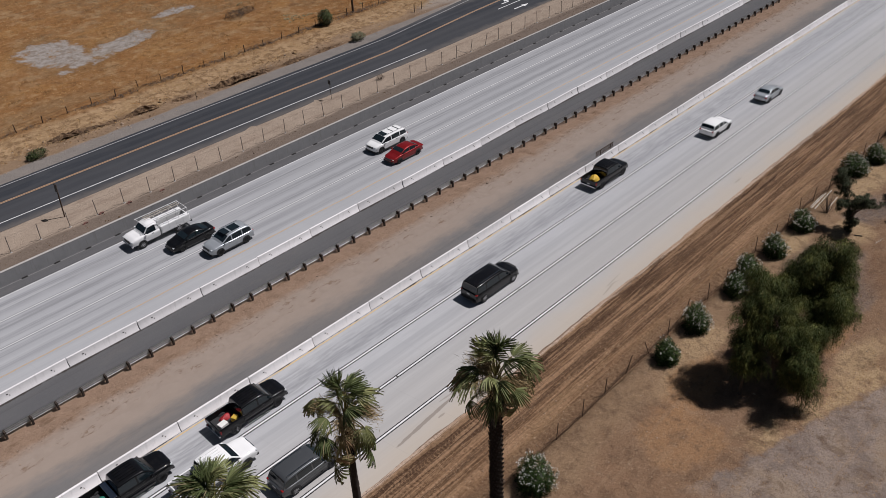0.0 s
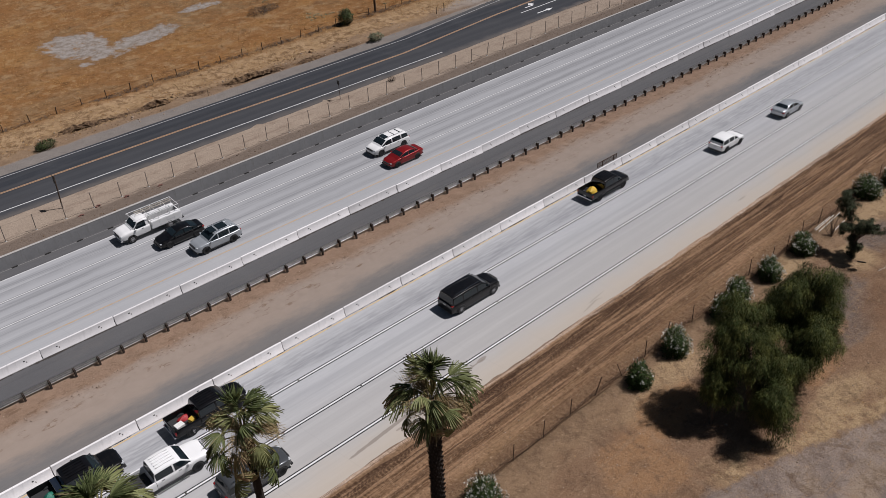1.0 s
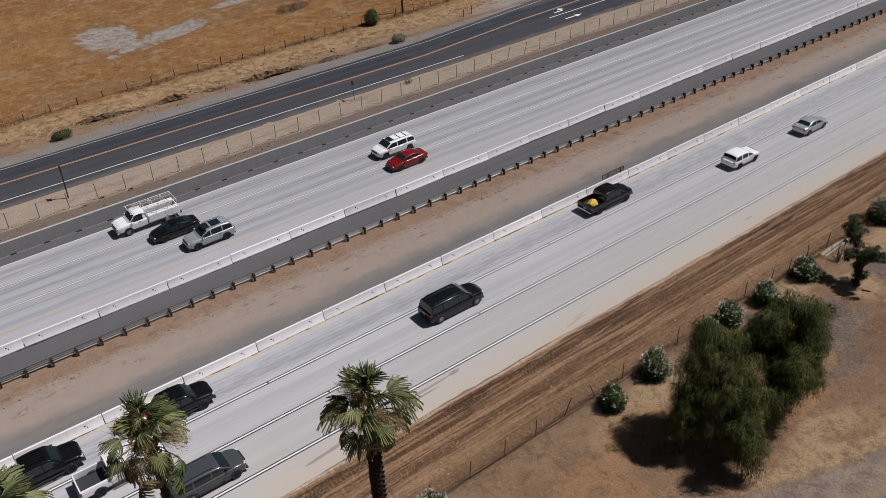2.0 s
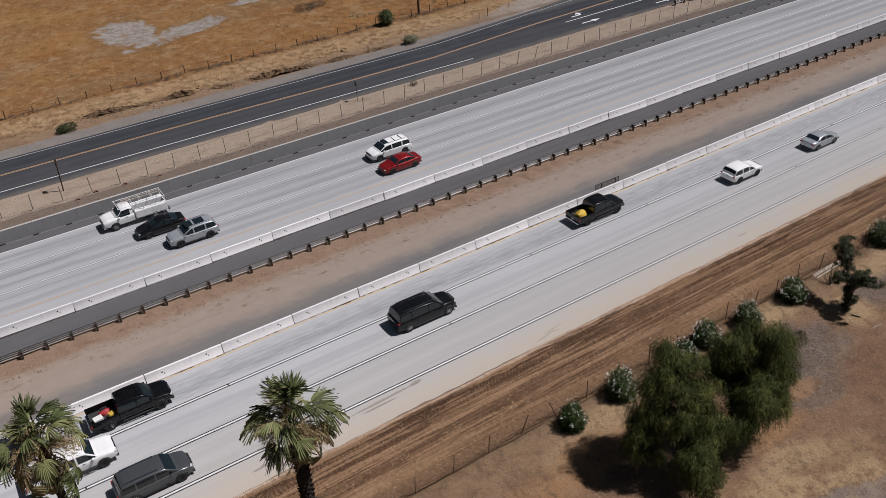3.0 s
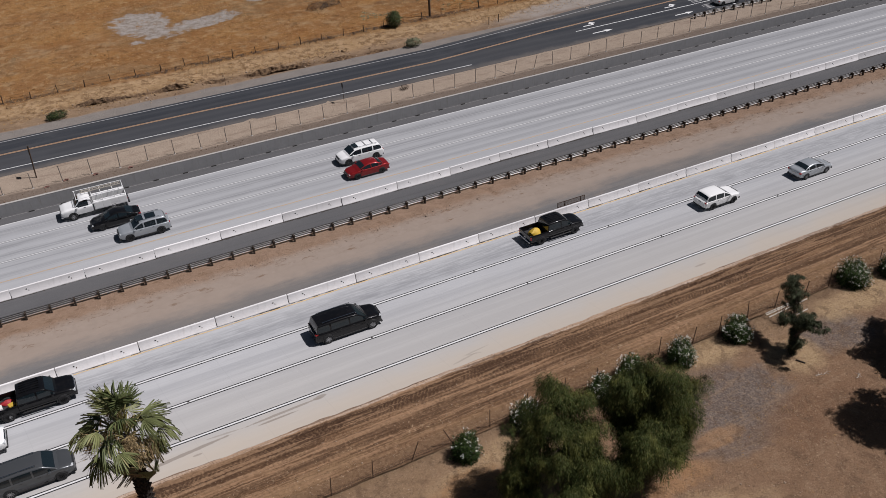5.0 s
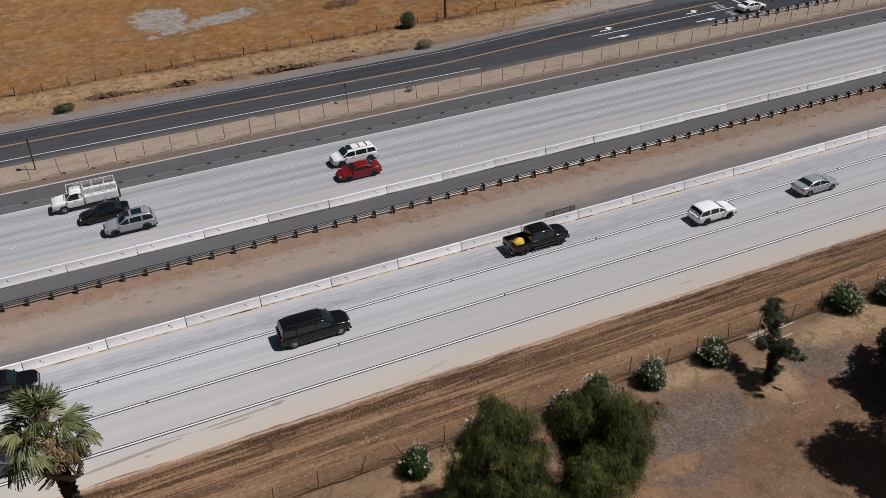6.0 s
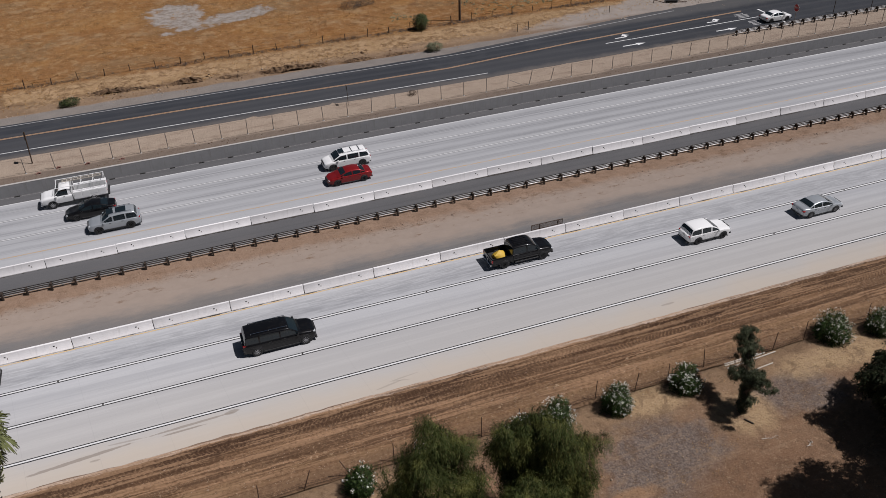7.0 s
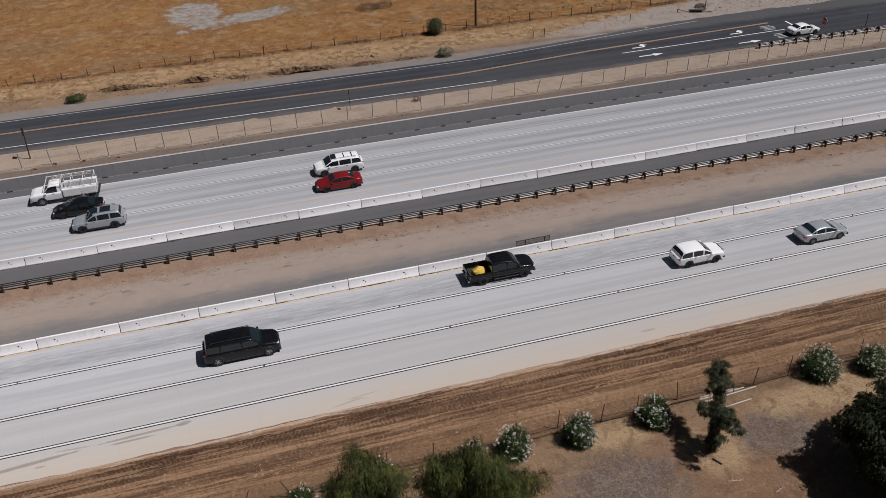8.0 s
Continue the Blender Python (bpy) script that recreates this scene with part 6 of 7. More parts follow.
def add_wheels(ob, r, xs, w, rim, steel=0.225):
    tyre = lathe_y("tyre", [(-steel / 2, r * 0.66), (-steel / 2 - 0.012, r * 0.85), (-steel / 2 + 0.02, r * 0.985), (0, r), (steel / 2 - 0.02, r * 0.985), (steel / 2 + 0.012, r * 0.85), (steel / 2, r * 0.66)], M["tyre"])
    bm = bmesh.new()
    for k in range(10):
        m = Matrix.Rotation(k * math.pi / 5, 4, "Y")
        box(bm, (-0.03, 0.0, r * 0.05), (0.03, 0.03, r * 0.63), m)
    spokes = finish(bm, "spokes", rim, 30, 0.008)
    disc = lathe_y("rim", [(-0.03, 0.02), (-0.03, r * 0.58), (0.02, r * 0.62), (0.04, r * 0.665), (0.0, r * 0.68), (-0.05, r * 0.66)], rim)
    # black backing disc stands in for the shade between the spokes
    well = lathe_y("brake_disc", [(-0.02, 0.01), (-0.02, r * 0.56), (-0.012, r * 0.56), (-0.012, 0.01)], M["trim"], 16)
    # flat black ring on the body side stands in for the shaded wheel well
    arch = bmesh.new()
    n = 14
    for s in (0,):
        vs = [[arch.verts.new((q * math.cos(math.pi * (k / n * 1.16 - 0.08)), y, q * math.sin(math.pi * (k / n * 1.16 - 0.08)))) for k in range(n + 1)] for q, y in ((r * 0.9, -0.02), (r * 1.13, -0.004), (r * 1.16, -0.03))]
        for a, b in zip(vs, vs[1:]):
            for k in range(n):
                arch.faces.new((a[k], a[k + 1], b[k + 1], b[k]))
    arch_me = finish(arch, "wheel_arch", M["trim"], 30)
    for x in xs:
        for s in (1, -1):
            wheel = part("wheel", tyre, ob, "black tyre on an alloy rim", pose(x, s * (w - steel / 2 + 0.015), r, 0, 0, 0 if s > 0 else 180))
            part("rim", disc, wheel, m=pose(0, steel / 2 - 0.04, 0))
            part("brake_disc", well, wheel, m=pose(0, steel / 2 - 0.03, 0))
            part("spokes", spokes, wheel, m=pose(0, steel / 2 - 0.03, 0))
            part("wheel_arch", arch_me, ob, m=pose(x, s * (w + 0.012), r, 0, 0, 0 if s > 0 else 180))


def lamps(ob, xf, xr, w, zh, zt, grille=True):
    for s in (1, -1):
        part("headlight", box_mesh("headlight", (xf - 0.40, s * w * 0.70 - 0.15, zh - 0.05), (xf - 0.085, s * w * 0.70 + 0.12, zh + 0.045), M["lamp_clear"], 0.03), ob, "clear headlight")
        part("taillight", box_mesh("taillight", (xr + 0.012, s * w * 0.79 - 0.12, zt - 0.07), (xr + 0.26, s * w * 0.79 + 0.115, zt + 0.07), M["lamp_red"], 0.03), ob, "red taillight")
    part("front_bumper", box_mesh("front_bumper", (xf - 0.16, -w * 0.86, 0.24), (xf + 0.015, w * 0.86, 0.42), M["trim"], 0.04), ob)
    part("rear_bumper", box_mesh("rear_bumper", (xr - 0.015, -w * 0.86, 0.28), (xr + 0.16, w * 0.86, 0.44), M["trim"], 0.04), ob)
    if grille:
        part("grille", box_mesh("grille", (xf - 0.12, -w * 0.5, zh - 0.16), (xf + 0.012, w * 0.5, zh + 0.03), M["trim"], 0.02), ob)
    part("plate", box_mesh("plate", (xr - 0.03, -0.16, zt - 0.16), (xr + 0.05, 0.16, zt - 0.04), M["plate"]), ob, "blank plate")


def mirrors_handles(ob, x, z, w, paint, doors):
    for s in (1, -1):
        part("mirror", box_mesh("mirror", (x - 0.08, s * (w + 0.09) - 0.10, z - 0.03), (x + 0.1, s * (w + 0.09) + 0.10, z + 0.13), paint, 0.03), ob)
        for d in doors:
            part("door_handle", box_mesh("door_handle", (d - 0.1, s * w * 0.985 - 0.02, z - 0.13), (d + 0.1, s * w * 0.985 + 0.025, z - 0.10), M["trim"]), ob)


def rails_on_roof(ob, x0, x1, w, z, mat):
    for s in (1, -1):
        bm = bmesh.new()
        rod(bm, (x0, s * w, z + 0.04), (x1, s * w, z + 0.04), 0.022, 0.022, 6)
        for x in (x0, (x0 + x1) / 2, x1):
            rod(bm, (x, s * w, z - 0.02), (x, s * w, z + 0.04), 0.025, 0.025, 6)
        part("roof_rail", finish(bm, "roof_rail", mat, 40), ob)


PAINTS = {}


def paint(name, colour, flake=0.2):
    if name not in PAINTS:
        PAINTS[name] = paint_of("paint_" + name, colour, flake)
    return PAINTS[name]


def sedan(label, m, col, rim="rim", fast=False):
    ob = thing("sedan", label, "car", "cars on the road", m=m)
    L, w = 2.35, 0.91
    rows = [(-L, w * 0.62, 0.38, 0.6, 0.82), (-L + 0.05, w * 0.8, 0.32, 0.68, 0.9), (-L + 0.16, w * 0.9, 0.26, 0.78, 0.98), (-L + 0.6, w * 0.98, 0.22, 0.86, 1.02), (-0.9, w, 0.19, 0.86, 0.98), (0.6, w, 0.19, 0.84, 0.94), (1.1, w, 0.2, 0.78, 0.93), (1.9, w * 0.96, 0.22, 0.68, 0.80), (L - 0.16, w * 0.86, 0.26, 0.57, 0.69), (L - 0.04, w * 0.72, 0.3, 0.52, 0.62), (L, w * 0.52, 0.36, 0.48, 0.56)]
    part("body", shell("body", rows, col), ob)
    greenhouse(ob, (-2.05 if fast else -1.86, 1.36), (-0.85 if fast else -1.02, 0.32), 0.93, 1.37, w * 0.93, w * 0.70, col, [(-0.22, -0.24, 0.09), (-1.16, -1.12, 0.08)], 0.08)
    add_wheels(ob, 0.335, (-1.42, 1.38), w, M[rim])
    lamps(ob, L, -L, w, 0.64, 0.80)
    for s in (1, -1):
        part("sill", box_mesh("sill", (-0.98, s * w * 0.93 - 0.05, 0.17), (0.95, s * w * 0.93 + 0.05, 0.26), M["trim"], 0.02), ob, "black lower sill")
    mirrors_handles(ob, 0.78, 0.95, w, col, (0.05, -1.0))
    return ob


def suv(label, m, col, L=2.35, w=0.94, H=1.70, rim="rim", rack=True, name="suv", box_tail=0.0, sunroof=(), nose=1.15):
    ob = thing(name, label, "car", "cars on the road", m=m)
    hood = H * 0.605
    rows = [(-L, w * 0.86, 0.42, 0.74, H * 0.56), (-L + 0.12, w * 0.95, 0.32, 0.92, H * 0.60), (-L + 0.6, w, 0.27, 0.98, H * 0.61), (0.4, w, 0.25, 0.98, H * 0.61), (L - nose, w, 0.26, 0.92, hood), (L - 0.45, w * 0.97, 0.28, 0.84, hood * 0.93), (L - 0.16, w * 0.88, 0.32, 0.74, hood * 0.84), (L - 0.04, w * 0.76, 0.36, 0.66, hood * 0.74), (L, w * 0.6, 0.42, 0.6, hood * 0.66)]
    part("body", shell("body", rows, col), ob)
    rear = -L + 0.12
    greenhouse(ob, (rear, L - nose), (rear + 0.34 - box_tail, L - nose - 1.02), H * 0.60, H - 0.09, w * 0.955, w * 0.80, col,
               [(0.05, 0.02, 0.10), (-L + 1.25, -L + 1.3, 0.10)])
    add_wheels(ob, 0.37 * H / 1.7, (-L + 0.98, L - 0.92), w, M[rim], 0.24)
    lamps(ob, L, -L, w, hood * 0.80, H * 0.55)
    mirrors_handles(ob, L - 1.5, H * 0.60, w, col, (0.35, -0.75))
    for s in (1, -1):
        part("sill", box_mesh("sill", (-L + 1.42, s * w * 0.95 - 0.05, 0.22), (L - 1.36, s * w * 0.95 + 0.055, 0.36), M["trim"], 0.02), ob, "black lower sill")
    if rack:
        rails_on_roof(ob, rear + 0.6, L - 2.15, w * 0.66, H - 0.01, M["chrome"])
    for x0, x1 in sunroof:
        part("sunroof", box_mesh("sunroof", (x0, -0.5, H - 0.08), (x1, 0.5, H + 0.004), M["car_glass"], 0.012), ob, "dark glass roof panel")
    return ob


def pickup(label, m, col, rim="rim", toolbox=False):
    ob = thing("pickup_truck", label, "pickup truck", "cars on the road", m=m)
    L, w, H = 2.92, 1.0, 1.9
    rows = [(-0.92, w, 0.45, 1.02, 1.16), (0.3, w, 0.42, 1.02, 1.16), (L - 1.2, w, 0.42, 1.0, 1.17), (L - 0.45, w * 0.98, 0.44, 0.95, 1.10), (L - 0.1, w * 0.92, 0.46, 0.86, 1.0), (L, w * 0.85, 0.52, 0.76, 0.9)]
    part("body", shell("body", rows, col, 22), ob)
    greenhouse(ob, (-1.0, L - 1.15), (-0.84, L - 1.98), 1.14, H - 0.08, w * 0.95, w * 0.80, col, [(0.4, 0.36, 0.10)])
    bm = bmesh.new()
    box(bm, (-L + 0.05, -w * 0.92, 0.50), (-0.92, w * 0.92, 0.66))
    part("bed_floor", finish(bm, "bed_floor", M["bed_liner"], 0), ob, "black bed liner")
    for s in (1, -1):
        sec = [(s * w * 0.90, 0.46), (s * w * 0.985, 0.52), (s * w, 0.85), (s * w * 0.985, 1.10), (s * w * 0.96, 1.14), (s * w * 0.86, 1.14), (s * w * 0.86, 0.6)]
        part("bed_side", strip_mesh("bed_side", sec, -L + 0.02, -0.95, col, 1, 35), ob)
    part("tailgate", box_mesh("tailgate", (-L, -w * 0.9, 0.55), (-L + 0.09, w * 0.9, 1.12), col, 0.02), ob)
    part("headboard", box_mesh("headboard", (-1.02, -w * 0.9, 0.6), (-0.95, w * 0.9, 1.14), col, 0.01), ob)
    part("step_bumper", box_mesh("step_bumper", (-L - 0.12, -w * 0.9, 0.46), (-L + 0.02, w * 0.9, 0.62), M["chrome"], 0.03), ob, "chrome step bumper")
    add_wheels(ob, 0.40, (-L + 1.2, L - 0.98), w, M[rim], 0.27)
    for s in (1, -1):
        part("headlight", box_mesh("headlight", (L - 0.26, s * 0.76 - 0.15, 0.80), (L - 0.02, s * 0.76 + 0.15, 0.98), M["lamp_clear"], 0.03), ob, "clear headlight")
        part("taillight", box_mesh("taillight", (-L - 0.012, s * 0.93 - 0.08, 0.78), (-L + 0.1, s * 0.93 + 0.075, 1.08), M["lamp_red"], 0.02), ob, "red taillight")
    part("grille", box_mesh("grille", (L - 0.12, -0.55, 0.66), (L + 0.012, 0.55, 0.98), M["chrome"], 0.02), ob)
    part("front_bumper", box_mesh("front_bumper", (L - 0.16, -0.9, 0.42), (L + 0.05, 0.9, 0.6), M["trim"], 0.04), ob)
    part("plate", box_mesh("plate", (-L - 0.02, -0.16, 0.66), (-L + 0.05, 0.16, 0.78), M["plate"]), ob, "blank plate")
    mirrors_handles(ob, L - 1.55, 1.16, w, col, (0.75, -0.45))
    for j in range(5):
        y = -0.52 + 0.26 * j
        part("roof_rib", box_mesh("roof_rib", (-0.6, y - 0.03, H - 0.03), (L - 2.2, y + 0.03, H + 0.028), col, 0.012), ob)
    for s in (1, -1):
        part("step_bar", rod_mesh("step_bar", (-0.8, s * (w + 0.03), 0.42), (L - 1.5, s * (w + 0.03), 0.42), 0.05, 0.05, M["trim"], 8), ob)
    if toolbox:
        part("toolbox", box_mesh("toolbox", (-1.46, -w * 0.88, 0.95), (-1.04, w * 0.88, 1.2), M["chrome"], 0.02), ob, "pale metal crossbed toolbox")
    return ob


def cargo(label, name, m, size, col, dome=0.0):
    """A loose load in a truck bed."""
    a, b, c = size
    bm = bmesh.new()
    got = bmesh.ops.create_icosphere(bm, subdivisions=2, radius=1.0)["verts"] if dome else box(bm, (-a / 2, -b / 2, 0), (a / 2, b / 2, c))
    if dome:
        for v in got:
            k = 1 + dome * noise.noise(v.co * 2.3)
            v.co = Vector((v.co.x * a / 2 * k, v.co.y * b / 2 * k, max(0.0, v.co.z) * c * k))
    thing(name, label, "cargo", m=m, me=finish(bm, name, plain(name + "_surface", col, 0.6), 35, 0 if dome else 0.02))


def utility_truck(label, m, col):
    ob = thing("utility_truck", label, "truck", "cars on the road", m=m)
    L, w, H = 3.15, 1.02, 2.0
    rows = [(0.15, w, 0.5, 1.1, 1.26), (0.6, w, 0.46, 1.1, 1.26), (L - 1.25, w, 0.46, 1.08, 1.27), (L - 0.45, w * 0.98, 0.48, 1.02, 1.2), (L - 0.1, w * 0.93, 0.5, 0.92, 1.08), (L, w * 0.86, 0.56, 0.82, 0.98)]
    part("body", shell("body", rows, col, 20), ob)
    greenhouse(ob, (0.12, L - 1.25), (0.22, L - 1.95), 1.22, H - 0.06, w * 0.92, w * 0.76, col, [(0.38, 0.42, 0.16)])
    for s in (1, -1):
        part("tool_cabinet", box_mesh("tool_cabinet", (-L, s * 0.78 - 0.26, 0.62), (0.02, s * 0.78 + 0.26, 1.42), col, 0.02), ob)
        for k in range(4):
            x = -L + 0.1 + 0.77 * k
            part("cabinet_door", box_mesh("cabinet_door", (x, s * 1.04 - 0.02, 0.98 if k in (1,) else 0.70), (x + 0.68, s * 1.04 + 0.015, 1.36), col, 0.01), ob)
    part("bed_floor", box_mesh("bed_floor", (-L + 0.02, -0.52, 0.6), (0.0, 0.52, 0.74), M["bed_liner"]), ob)
    part("tailgate", box_mesh("tailgate", (-L - 0.02, -0.52, 0.66), (-L + 0.06, 0.52, 1.3), col, 0.01), ob)
    part("step_bumper", box_mesh("step_bumper", (-L - 0.2, -0.95, 0.46), (-L, 0.95, 0.6), M["trim"], 0.02), ob)
    bm = bmesh.new()
    for s in (1, -1):
        rod(bm, (-L + 0.05, s * 0.95, 2.15), (L - 1.6, s * 0.95, 2.15), 0.03, 0.03, 8)
        for x in (-L + 0.1, -L + 1.1, -0.9, 0.0):
            rod(bm, (x, s * 0.95, 1.4), (x, s * 0.95, 2.15), 0.028, 0.028, 8)
    for x in (-L + 0.1, -L + 1.1, -0.9, 0.0, L - 1.7):
        rod(bm, (x, -0.95, 2.15), (x, 0.95, 2.15), 0.028, 0.028, 8)
    part("ladder_rack", finish(bm, "ladder_rack", col, 40), ob, "white tube ladder rack")
    add_wheels(ob, 0.41, (-L + 1.35, L - 1.05), w, M["rim"], 0.27)
    for s in (1, -1):
        part("headlight", box_mesh("headlight", (L - 0.24, s * 0.78 - 0.15, 0.84), (L - 0.02, s * 0.78 + 0.15, 1.06), M["lamp_clear"], 0.03), ob, "clear headlight")
        part("taillight", box_mesh("taillight", (-L - 0.03, s * 0.85 - 0.08, 0.9), (-L + 0.05, s * 0.85 + 0.08, 1.1), M["lamp_red"], 0.02), ob, "red taillight")
    part("grille", box_mesh("grille", (L - 0.12, -0.58, 0.7), (L + 0.012, 0.58, 1.04), M["trim"], 0.02), ob)
    part("front_bumper", box_mesh("front_bumper", (L - 0.16, -0.95, 0.44), (L + 0.06, 0.95, 0.64), M["chrome"], 0.04), ob)
    mirrors_handles(ob, L - 1.55, 1.26, w, col, (0.9,))
    return ob


def roof_ladder(x, y, z, turn):
    bm = bmesh.new()
    for s in (1, -1):
        box(bm, (-1.9, s * 0.2 - 0.02, 0), (1.9, s * 0.2 + 0.02, 0.08))
    for k in range(11):
        rod(bm, (-1.75 + 0.35 * k, -0.2, 0.04), (-1.75 + 0.35 * k, 0.2, 0.04), 0.018, 0.018, 6)
    thing("ladder", "orange and silver ladder on the truck rack", "ladder", m=pose(x, y, z, 0, 0, turn), me=finish(bm, "ladder", M["plank"], 30))


BLACK = paint("black", (0.006, 0.006, 0.007))
WHITE = paint("white", (0.78, 0.78, 0.77), 0.0)
SILVER = paint("silver", (0.40, 0.425, 0.445), 0.4)
GREY = paint("grey", (0.085, 0.09, 0.095), 0.4)
RED = paint("red", (0.21, 0.010, 0.012), 0.2)

# far carriageway, heading towards -x
utility_truck("white utility service truck with tool cabinets and ladder rack", pose(20.9, 69.3, 0, 0, 0, 180), WHITE)
roof_ladder(21.9, 69.6, 2.19, 180)
sedan("black sedan on the concrete freeway", pose(22.4, 65.75, 0, 0, 0, 180), BLACK, "rim", True)
suv("silver suv with roof rails and dark sunroof", pose(24.5, 62.4, 0, 0, 0, 180), SILVER, 2.4, 0.97, 1.75, sunroof=((-0.1, 0.55), (-1.25, -0.3)))
suv("white minivan with dark sunroof and roof rails", pose(48.2, 65.8, 0, 0, 0, 180), WHITE, 2.55, 0.98, 1.75, name="minivan", sunroof=((0.2, 0.72), (-0.66, -0.56), (-1.5, -1.4)), nose=0.85)
sedan("red sedan on the concrete freeway", pose(47.6, 62.4, 0, 0, 0, 180), RED)
# near carriageway, heading towards +x
pickup("black pickup truck with tools in its open bed", pose(12.9, 42.4, 0), BLACK)
cargo("red tool bag in a truck bed", "tool_bag", pose(11.2, 42.75, 0.66), (1.0, 0.55, 0.3), (0.36, 0.02, 0.025), 0.7)
cargo("yellow crate in a truck bed", "crate", pose(11.55, 42.0, 0.66, 0, 0, 20), (0.45, 0.4, 0.4), (0.55, 0.36, 0.05))
cargo("white box in a truck bed", "box", pose(10.6, 42.1, 0.66, 0, 0, 8), (0.65, 0.5, 0.35), (0.75, 0.74, 0.7))
pickup("black pickup truck with a pale crossbed toolbox", pose(3.4, 42.5, 0), BLACK, "dark_rim", True)
cargo("green hose bundle in a truck bed", "hose_bundle", pose(1.5, 42.4, 0.66), (0.8, 0.8, 0.4), (0.02, 0.16, 0.11), 0.5)
pickup("black pickup truck with yellow load in its bed", pose(57.7, 42.5, 0), BLACK, "dark_rim")
cargo("yellow lumpy load in a truck bed", "sack", pose(55.9, 42.6, 0.66), (1.3, 1.0, 0.55), (0.62, 0.40, 0.05), 0.5)
pickup("white pickup truck on the concrete freeway", pose(8.0, 39.2, 0), WHITE, "dark_rim")
sedan("silver sedan on the concrete freeway", pose(86.8, 38.9, 0), SILVER, "dark_rim")
suv("long black suv on the concrete freeway", pose(35.9, 39.15, 0), BLACK, 2.82, 1.02, 1.92, box_tail=0.14)
suv("white compact suv on the concrete freeway", pose(74.6, 39.2, 0), WHITE, 2.25, 0.93, 1.65, "dark_rim", False)
suv("dark grey minivan in the outer lane", pose(12.3, 34.9, 0), GREY, 2.5, 0.98, 1.72, name="minivan", nose=0.85)
# stopped at the junction
sedan("white coupe stopped at the junction line", pose(118.8, 84.7, 0.03), WHITE, "dark_rim", True)


# ---- signs, poles, clutter ----
def sign_post(label, x, y, top, tilt, wide, high, r):
    ob = thing("road_sign", label, "sign", m=pose(x, y, 0, 0, tilt, 0))
    part("post", rod_mesh("post", (0, 0, -0.3), (0, 0, top), r, r, M["post_wood"], 8), ob)
    part("panel", box_mesh("panel", (-0.012, -wide / 2, top - high), (0.012, wide / 2, top + 0.05), M["sign_back"], 0.004), ob, "sign panel seen edge-on", pose(-r - 0.015, 0, 0))
    return ob


sign_post("dark roadside sign seen edge-on beside the frontage road", 16.25, 80.0, 3.75, 3.0, 0.6, 0.9, 0.07)
sign_post("small thin roadside sign seen edge-on", 52.4, 80.9, 2.5, 0.0, 0.5, 0.5, 0.03)


def stop_sign(x, y):
    ob = thing("stop_sign", "red octagonal stop sign on a steel post", "sign", m=pose(x, y, 0))
    part("post", rod_mesh("post", (0, 0, -0.2), (0, 0, 3.2), 0.04, 0.04, M["galv_wire"], 8), ob)
    prof = [(0.56 * math.cos(math.pi / 8 + k * math.pi / 4), 0.56 * math.sin(math.pi / 8 + k * math.pi / 4)) for k in range(8)]
    for s, mat, d, name in ((1.0, "sign_white", 0.0, "panel"), (0.93, "sign_red", -0.006, "red_face")):
        rings = [[(-0.06 + d - t, a * s, 2.88 + b * s) for a, b in prof] for t in (0.0, 0.012)]
        part(name, loft(name, rings, M[mat], True, 0), ob)
    curve = bpy.data.curves.new("letters", "FONT")
    curve.body, curve.size, curve.extrude, curve.align_x, curve.align_y = "STOP", 0.42, 0.003, "CENTER", "CENTER"
    tmp = bpy.data.objects.new("letters_source", curve)
    scene.collection.objects.link(tmp)
    bpy.context.view_layer.update()
    me = bpy.data.meshes.new_from_object(tmp.evaluated_get(bpy.context.evaluated_depsgraph_get()))
    bpy.data.objects.remove(tmp)
    me.materials.clear()
    me.materials.append(M["sign_white"])
    part("letters", me, ob, "white letters", Matrix.Translation((-0.085, 0, 2.88)) @ pose(0, 0, 0, 90, 0, -90))


stop_sign(119.0, 81.0)


def utility_pole(x, y):
    ob = thing("utility_pole", "brown timber utility pole at the field fence", "pole", m=pose(x, y, 0))
    part("shaft", rod_mesh("shaft", (0, 0, -0.5), (0, 0, 11.0), 0.19, 0.13, M["post_wood"], 12), ob)
    part("crossarm", box_mesh("crossarm", (-1.2, -0.06, 10.2), (1.2, 0.06, 10.34), M["post_wood"], 0.01), ob)
    for k in (-1.05, -0.4, 0.4, 1.05):
        part("insulator", rod_mesh("insulator", (k, 0, 10.34), (k, 0, 10.5), 0.05, 0.03, M["sign_white"], 8), ob)


utility_pole(76.2, 104.3)


def roadside_post(x, y, h, r, tilt=0.0):
    thing("marker_post", "thin dark roadside marker post", "post", "marker posts", m=pose(x, y, 0, tilt, 0, 0), me=rod_mesh("marker_post", (0, 0, -0.2), (0, 0, h), r, r, M["post_wood"], 7))


for x, y, h, r in ((134.0, 82.0, 2.0, 0.05), (82.2, 96.2, 1.2, 0.06), (84.0, 96.4, 1.3, 0.06), (41.0, 94.6, 1.0, 0.03), (98.5, 98.0, 1.2, 0.05), (111.6, 98.7, 2.2, 0.07), (128.7, 83.8, 1.9, 0.05)):
    roadside_post(x, y, h, r)


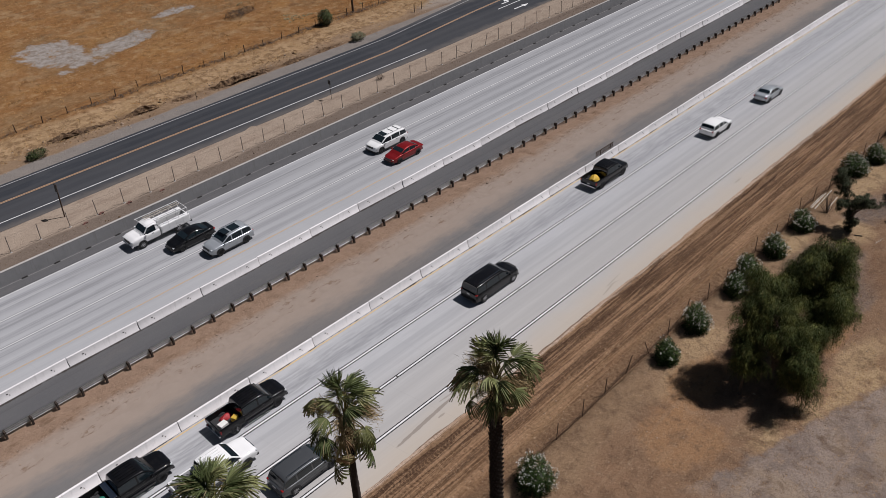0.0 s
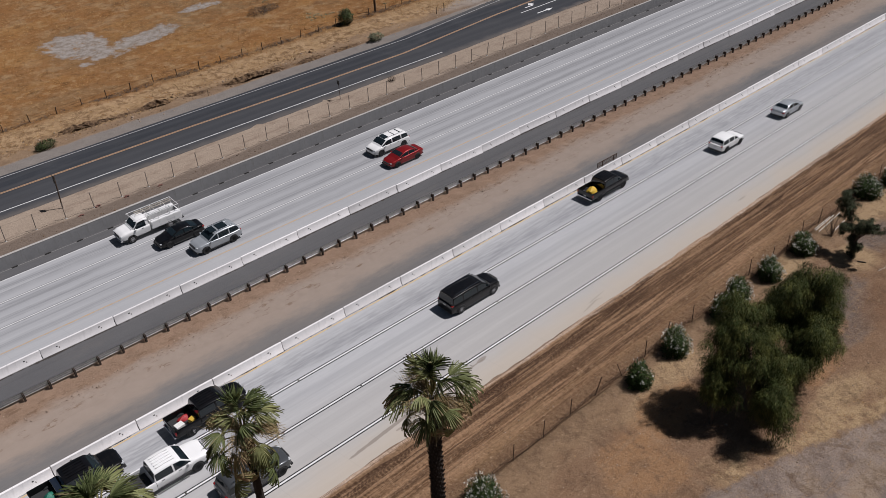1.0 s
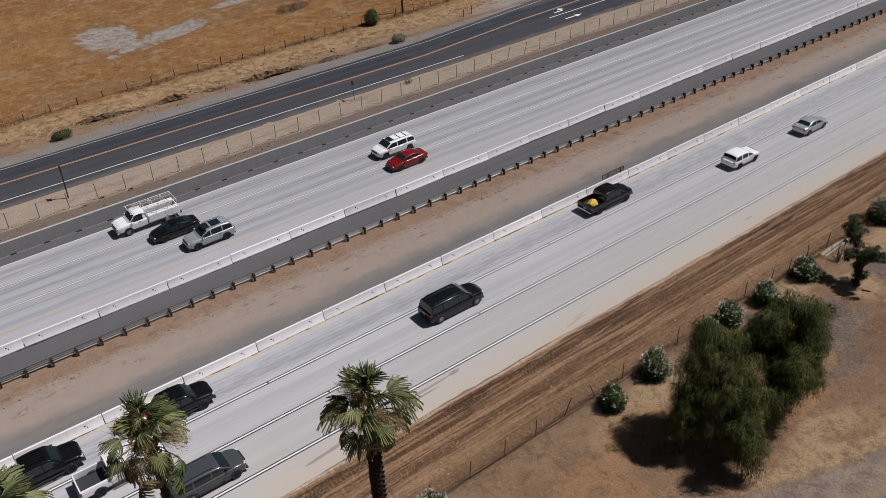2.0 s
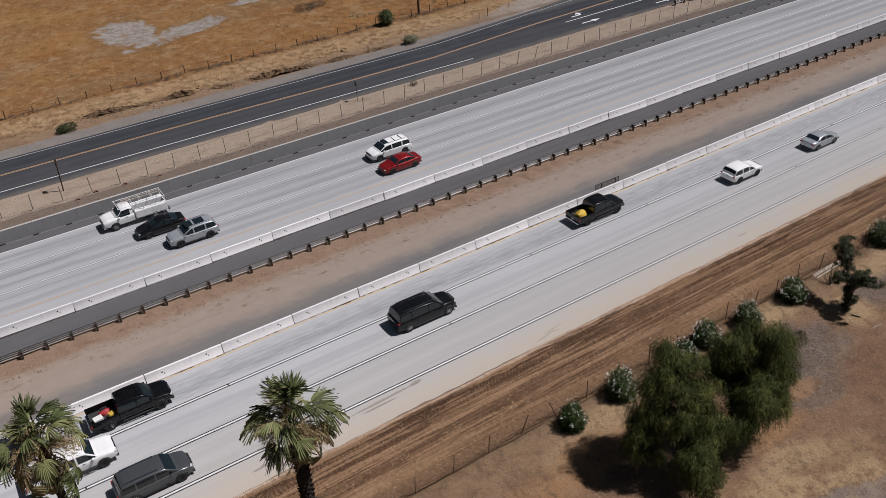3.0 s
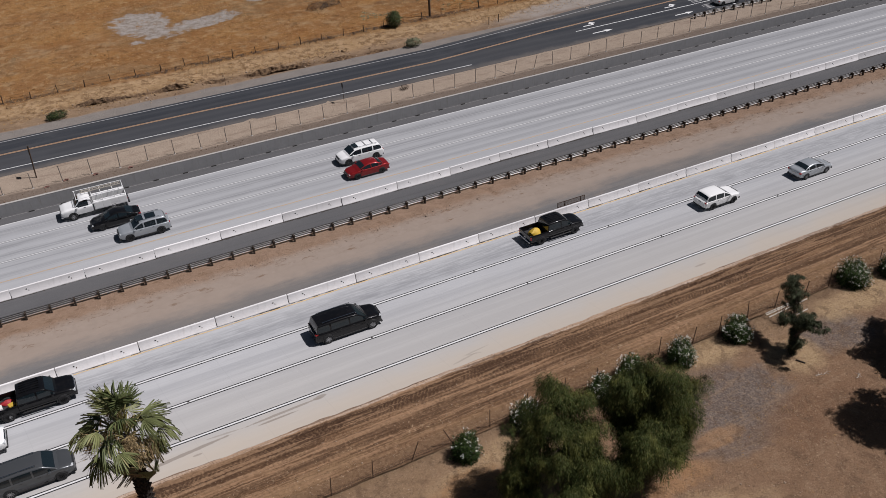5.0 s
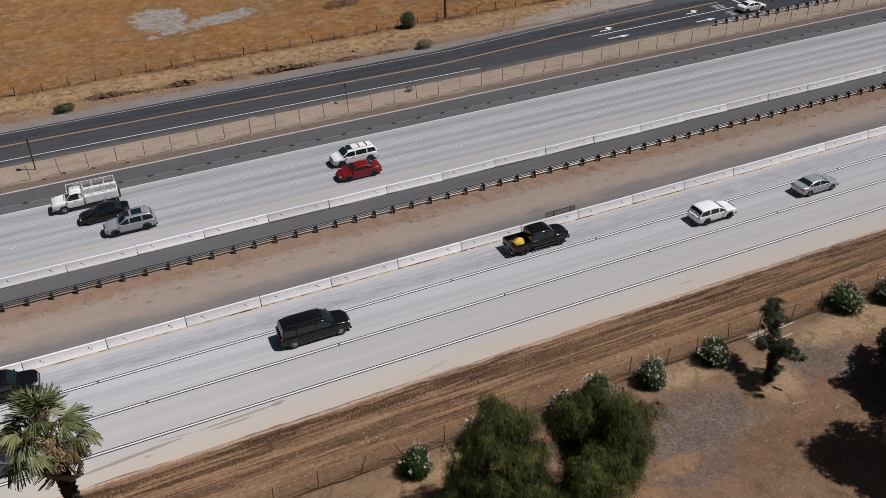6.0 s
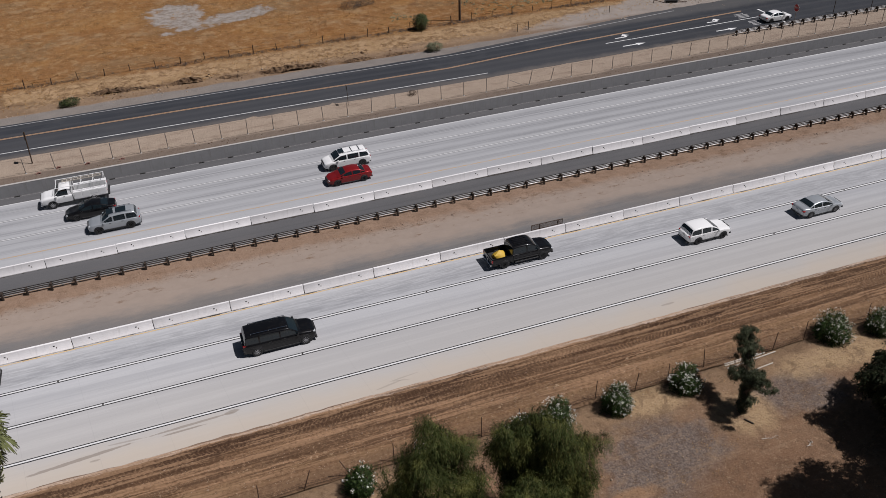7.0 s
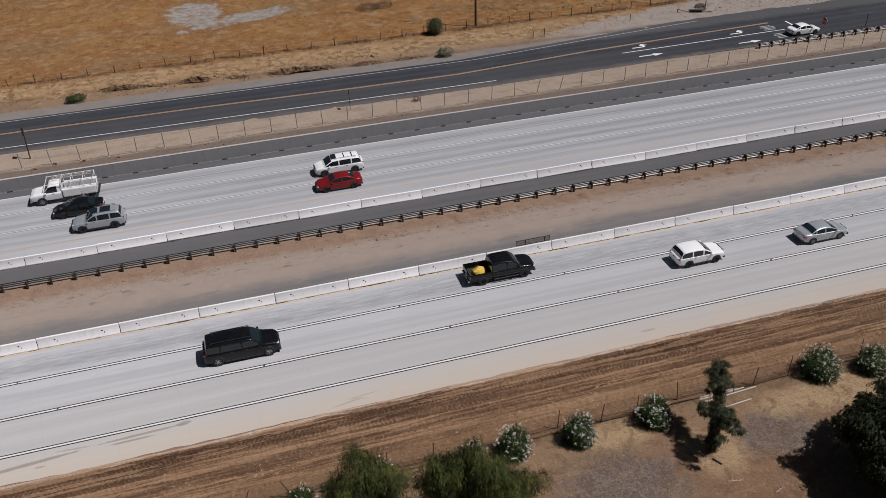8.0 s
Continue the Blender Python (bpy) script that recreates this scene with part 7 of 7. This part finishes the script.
def median_panel():
    """A low steel mesh panel that stands on posts behind the barrier."""
    ob = thing("mesh_panel", "dark steel mesh panel standing behind the barrier", "panel", m=pose(62.0, 45.55, 0))
    for x in (-0.75, 1.1):
        part("post", box_mesh("post", (x - 0.04, -0.03, -0.05), (x + 0.04, 0.03, 0.95), M["rust"]), ob)
    bm = bmesh.new()
    for z in (0.45, 0.95):
        box(bm, (-1.6, -0.02, z - 0.02), (1.55, 0.02, z + 0.02))
    for x in (-1.6, 1.55):
        box(bm, (x - 0.02, -0.02, 0.43), (x + 0.02, 0.02, 0.97))
    part("frame", finish(bm, "frame", M["rust"], 0), ob)
    bm = bmesh.new()
    for k in range(53):
        rod(bm, (-1.58 + 0.06 * k, 0, 0.45), (-1.58 + 0.06 * k, 0, 0.95), 0.008, 0.008, 4)
    for k in range(8):
        rod(bm, (-1.6, 0, 0.48 + 0.06 * k), (1.55, 0, 0.48 + 0.06 * k), 0.008, 0.008, 4)
    part("wire_mesh", finish(bm, "wire_mesh", M["rust"], 0), ob)


median_panel()

for k, (x, y, L, a) in enumerate(((67.4, 24.25, 3.0, 1), (67.6, 24.1, 3.6, 2), (68.0, 23.85, 4.4, 3), (67.9, 22.9, 2.6, 4))):
    bm = bmesh.new()
    box(bm, (-L / 2, -0.045, 0), (L / 2, 0.045, 0.05))
    thing("plank", "long pale plank lying by the fence", "plank", "planks", m=pose(x, y, -0.08 + 0.012 * k, 0, 0, a), me=finish(bm, "plank", M["plank"], 30, 0.008))


def fallen_branch(x, y, turn, L):
    rng = rng_of(int(x * 10))
    bm = bmesh.new()
    a = Vector((0, 0, 0.03))
    for k in range(5):
        b = a + Vector((L / 5, rng.normal() * 0.08, rng.normal() * 0.015))
        rod(bm, a, b, 0.028 - 0.004 * k, 0.024 - 0.004 * k, 6)
        rod(bm, b, b + Vector((0.15, rng.normal() * 0.25, 0.05)), 0.015, 0.006, 4)
        a = b
    thing("fallen_branch", "pale fallen branch on bare earth", "branch", m=pose(x, y, -0.09, 0, 0, turn), me=finish(bm, "fallen_branch", M["plank"], 50))


fallen_branch(63.7, 17.2, -8, 1.1)
fallen_branch(66.0, 15.6, 40, 0.5)
thing("log", "short dark log beside a small tree", "log", m=pose(63.92, 18.81, -0.05, 0, 0, 118), me=rod_mesh("log", (-0.33, 0, 0), (0.33, 0, 0), 0.06, 0.055, M["block_wood"], 10))


def sign_debris(x, y):
    bm = bmesh.new()
    box(bm, (-0.25, -0.1, 0), (0.2, 0.15, 0.12), pose(0, 0, 0, 0, 0, 25))
    box(bm, (-0.1, -0.05, 0.1), (0.3, 0.12, 0.2), pose(0, 0, 0, 0, 0, -30))
    thing("debris", "small reddish debris at the fence foot", "debris", "debris", m=pose(x, y, 0.02), me=finish(bm, "debris", plain("debris_red", (0.20, 0.10, 0.08), 0.85), 0, 0.01))


for x, y in ((17.0, 76.9), (22.0, 77.2), (25.6, 76.8), (19.0, 77.5)):
    sign_debris(x, y)


def culvert(x, y):
    """A small culvert mouth at the verge with a leaning pipe rail."""
    ob = thing("culvert", "dark culvert mouth with a bent pipe rail at the verge", "culvert", m=pose(x, y, 0, 0, 0, -22))
    part("headwall", box_mesh("headwall", (-0.9, -0.15, -0.3), (1.2, 0.15, 0.75), M["wall_concrete"], 0.03), ob)
    part("grate", box_mesh("grate", (-0.7, -0.22, -0.2), (1.0, -0.152, 0.6), M["void"], 0.01), ob, "dark opening")
    bm = bmesh.new()
    rod(bm, (-2.6, -0.1, -0.1), (-2.6, -0.1, 0.75), 0.06, 0.06, 8)
    rod(bm, (-2.6, -0.1, 0.72), (-1.0, -0.1, 0.30), 0.05, 0.05, 8)
    rod(bm, (1.1, -0.1, 0.45), (2.6, -0.1, 0.35), 0.05, 0.05, 8)
    part("pipe_rail", finish(bm, "pipe_rail", M["rust"], 40), ob, "rusty bent pipe rail")


culvert(109.4, 98.0)
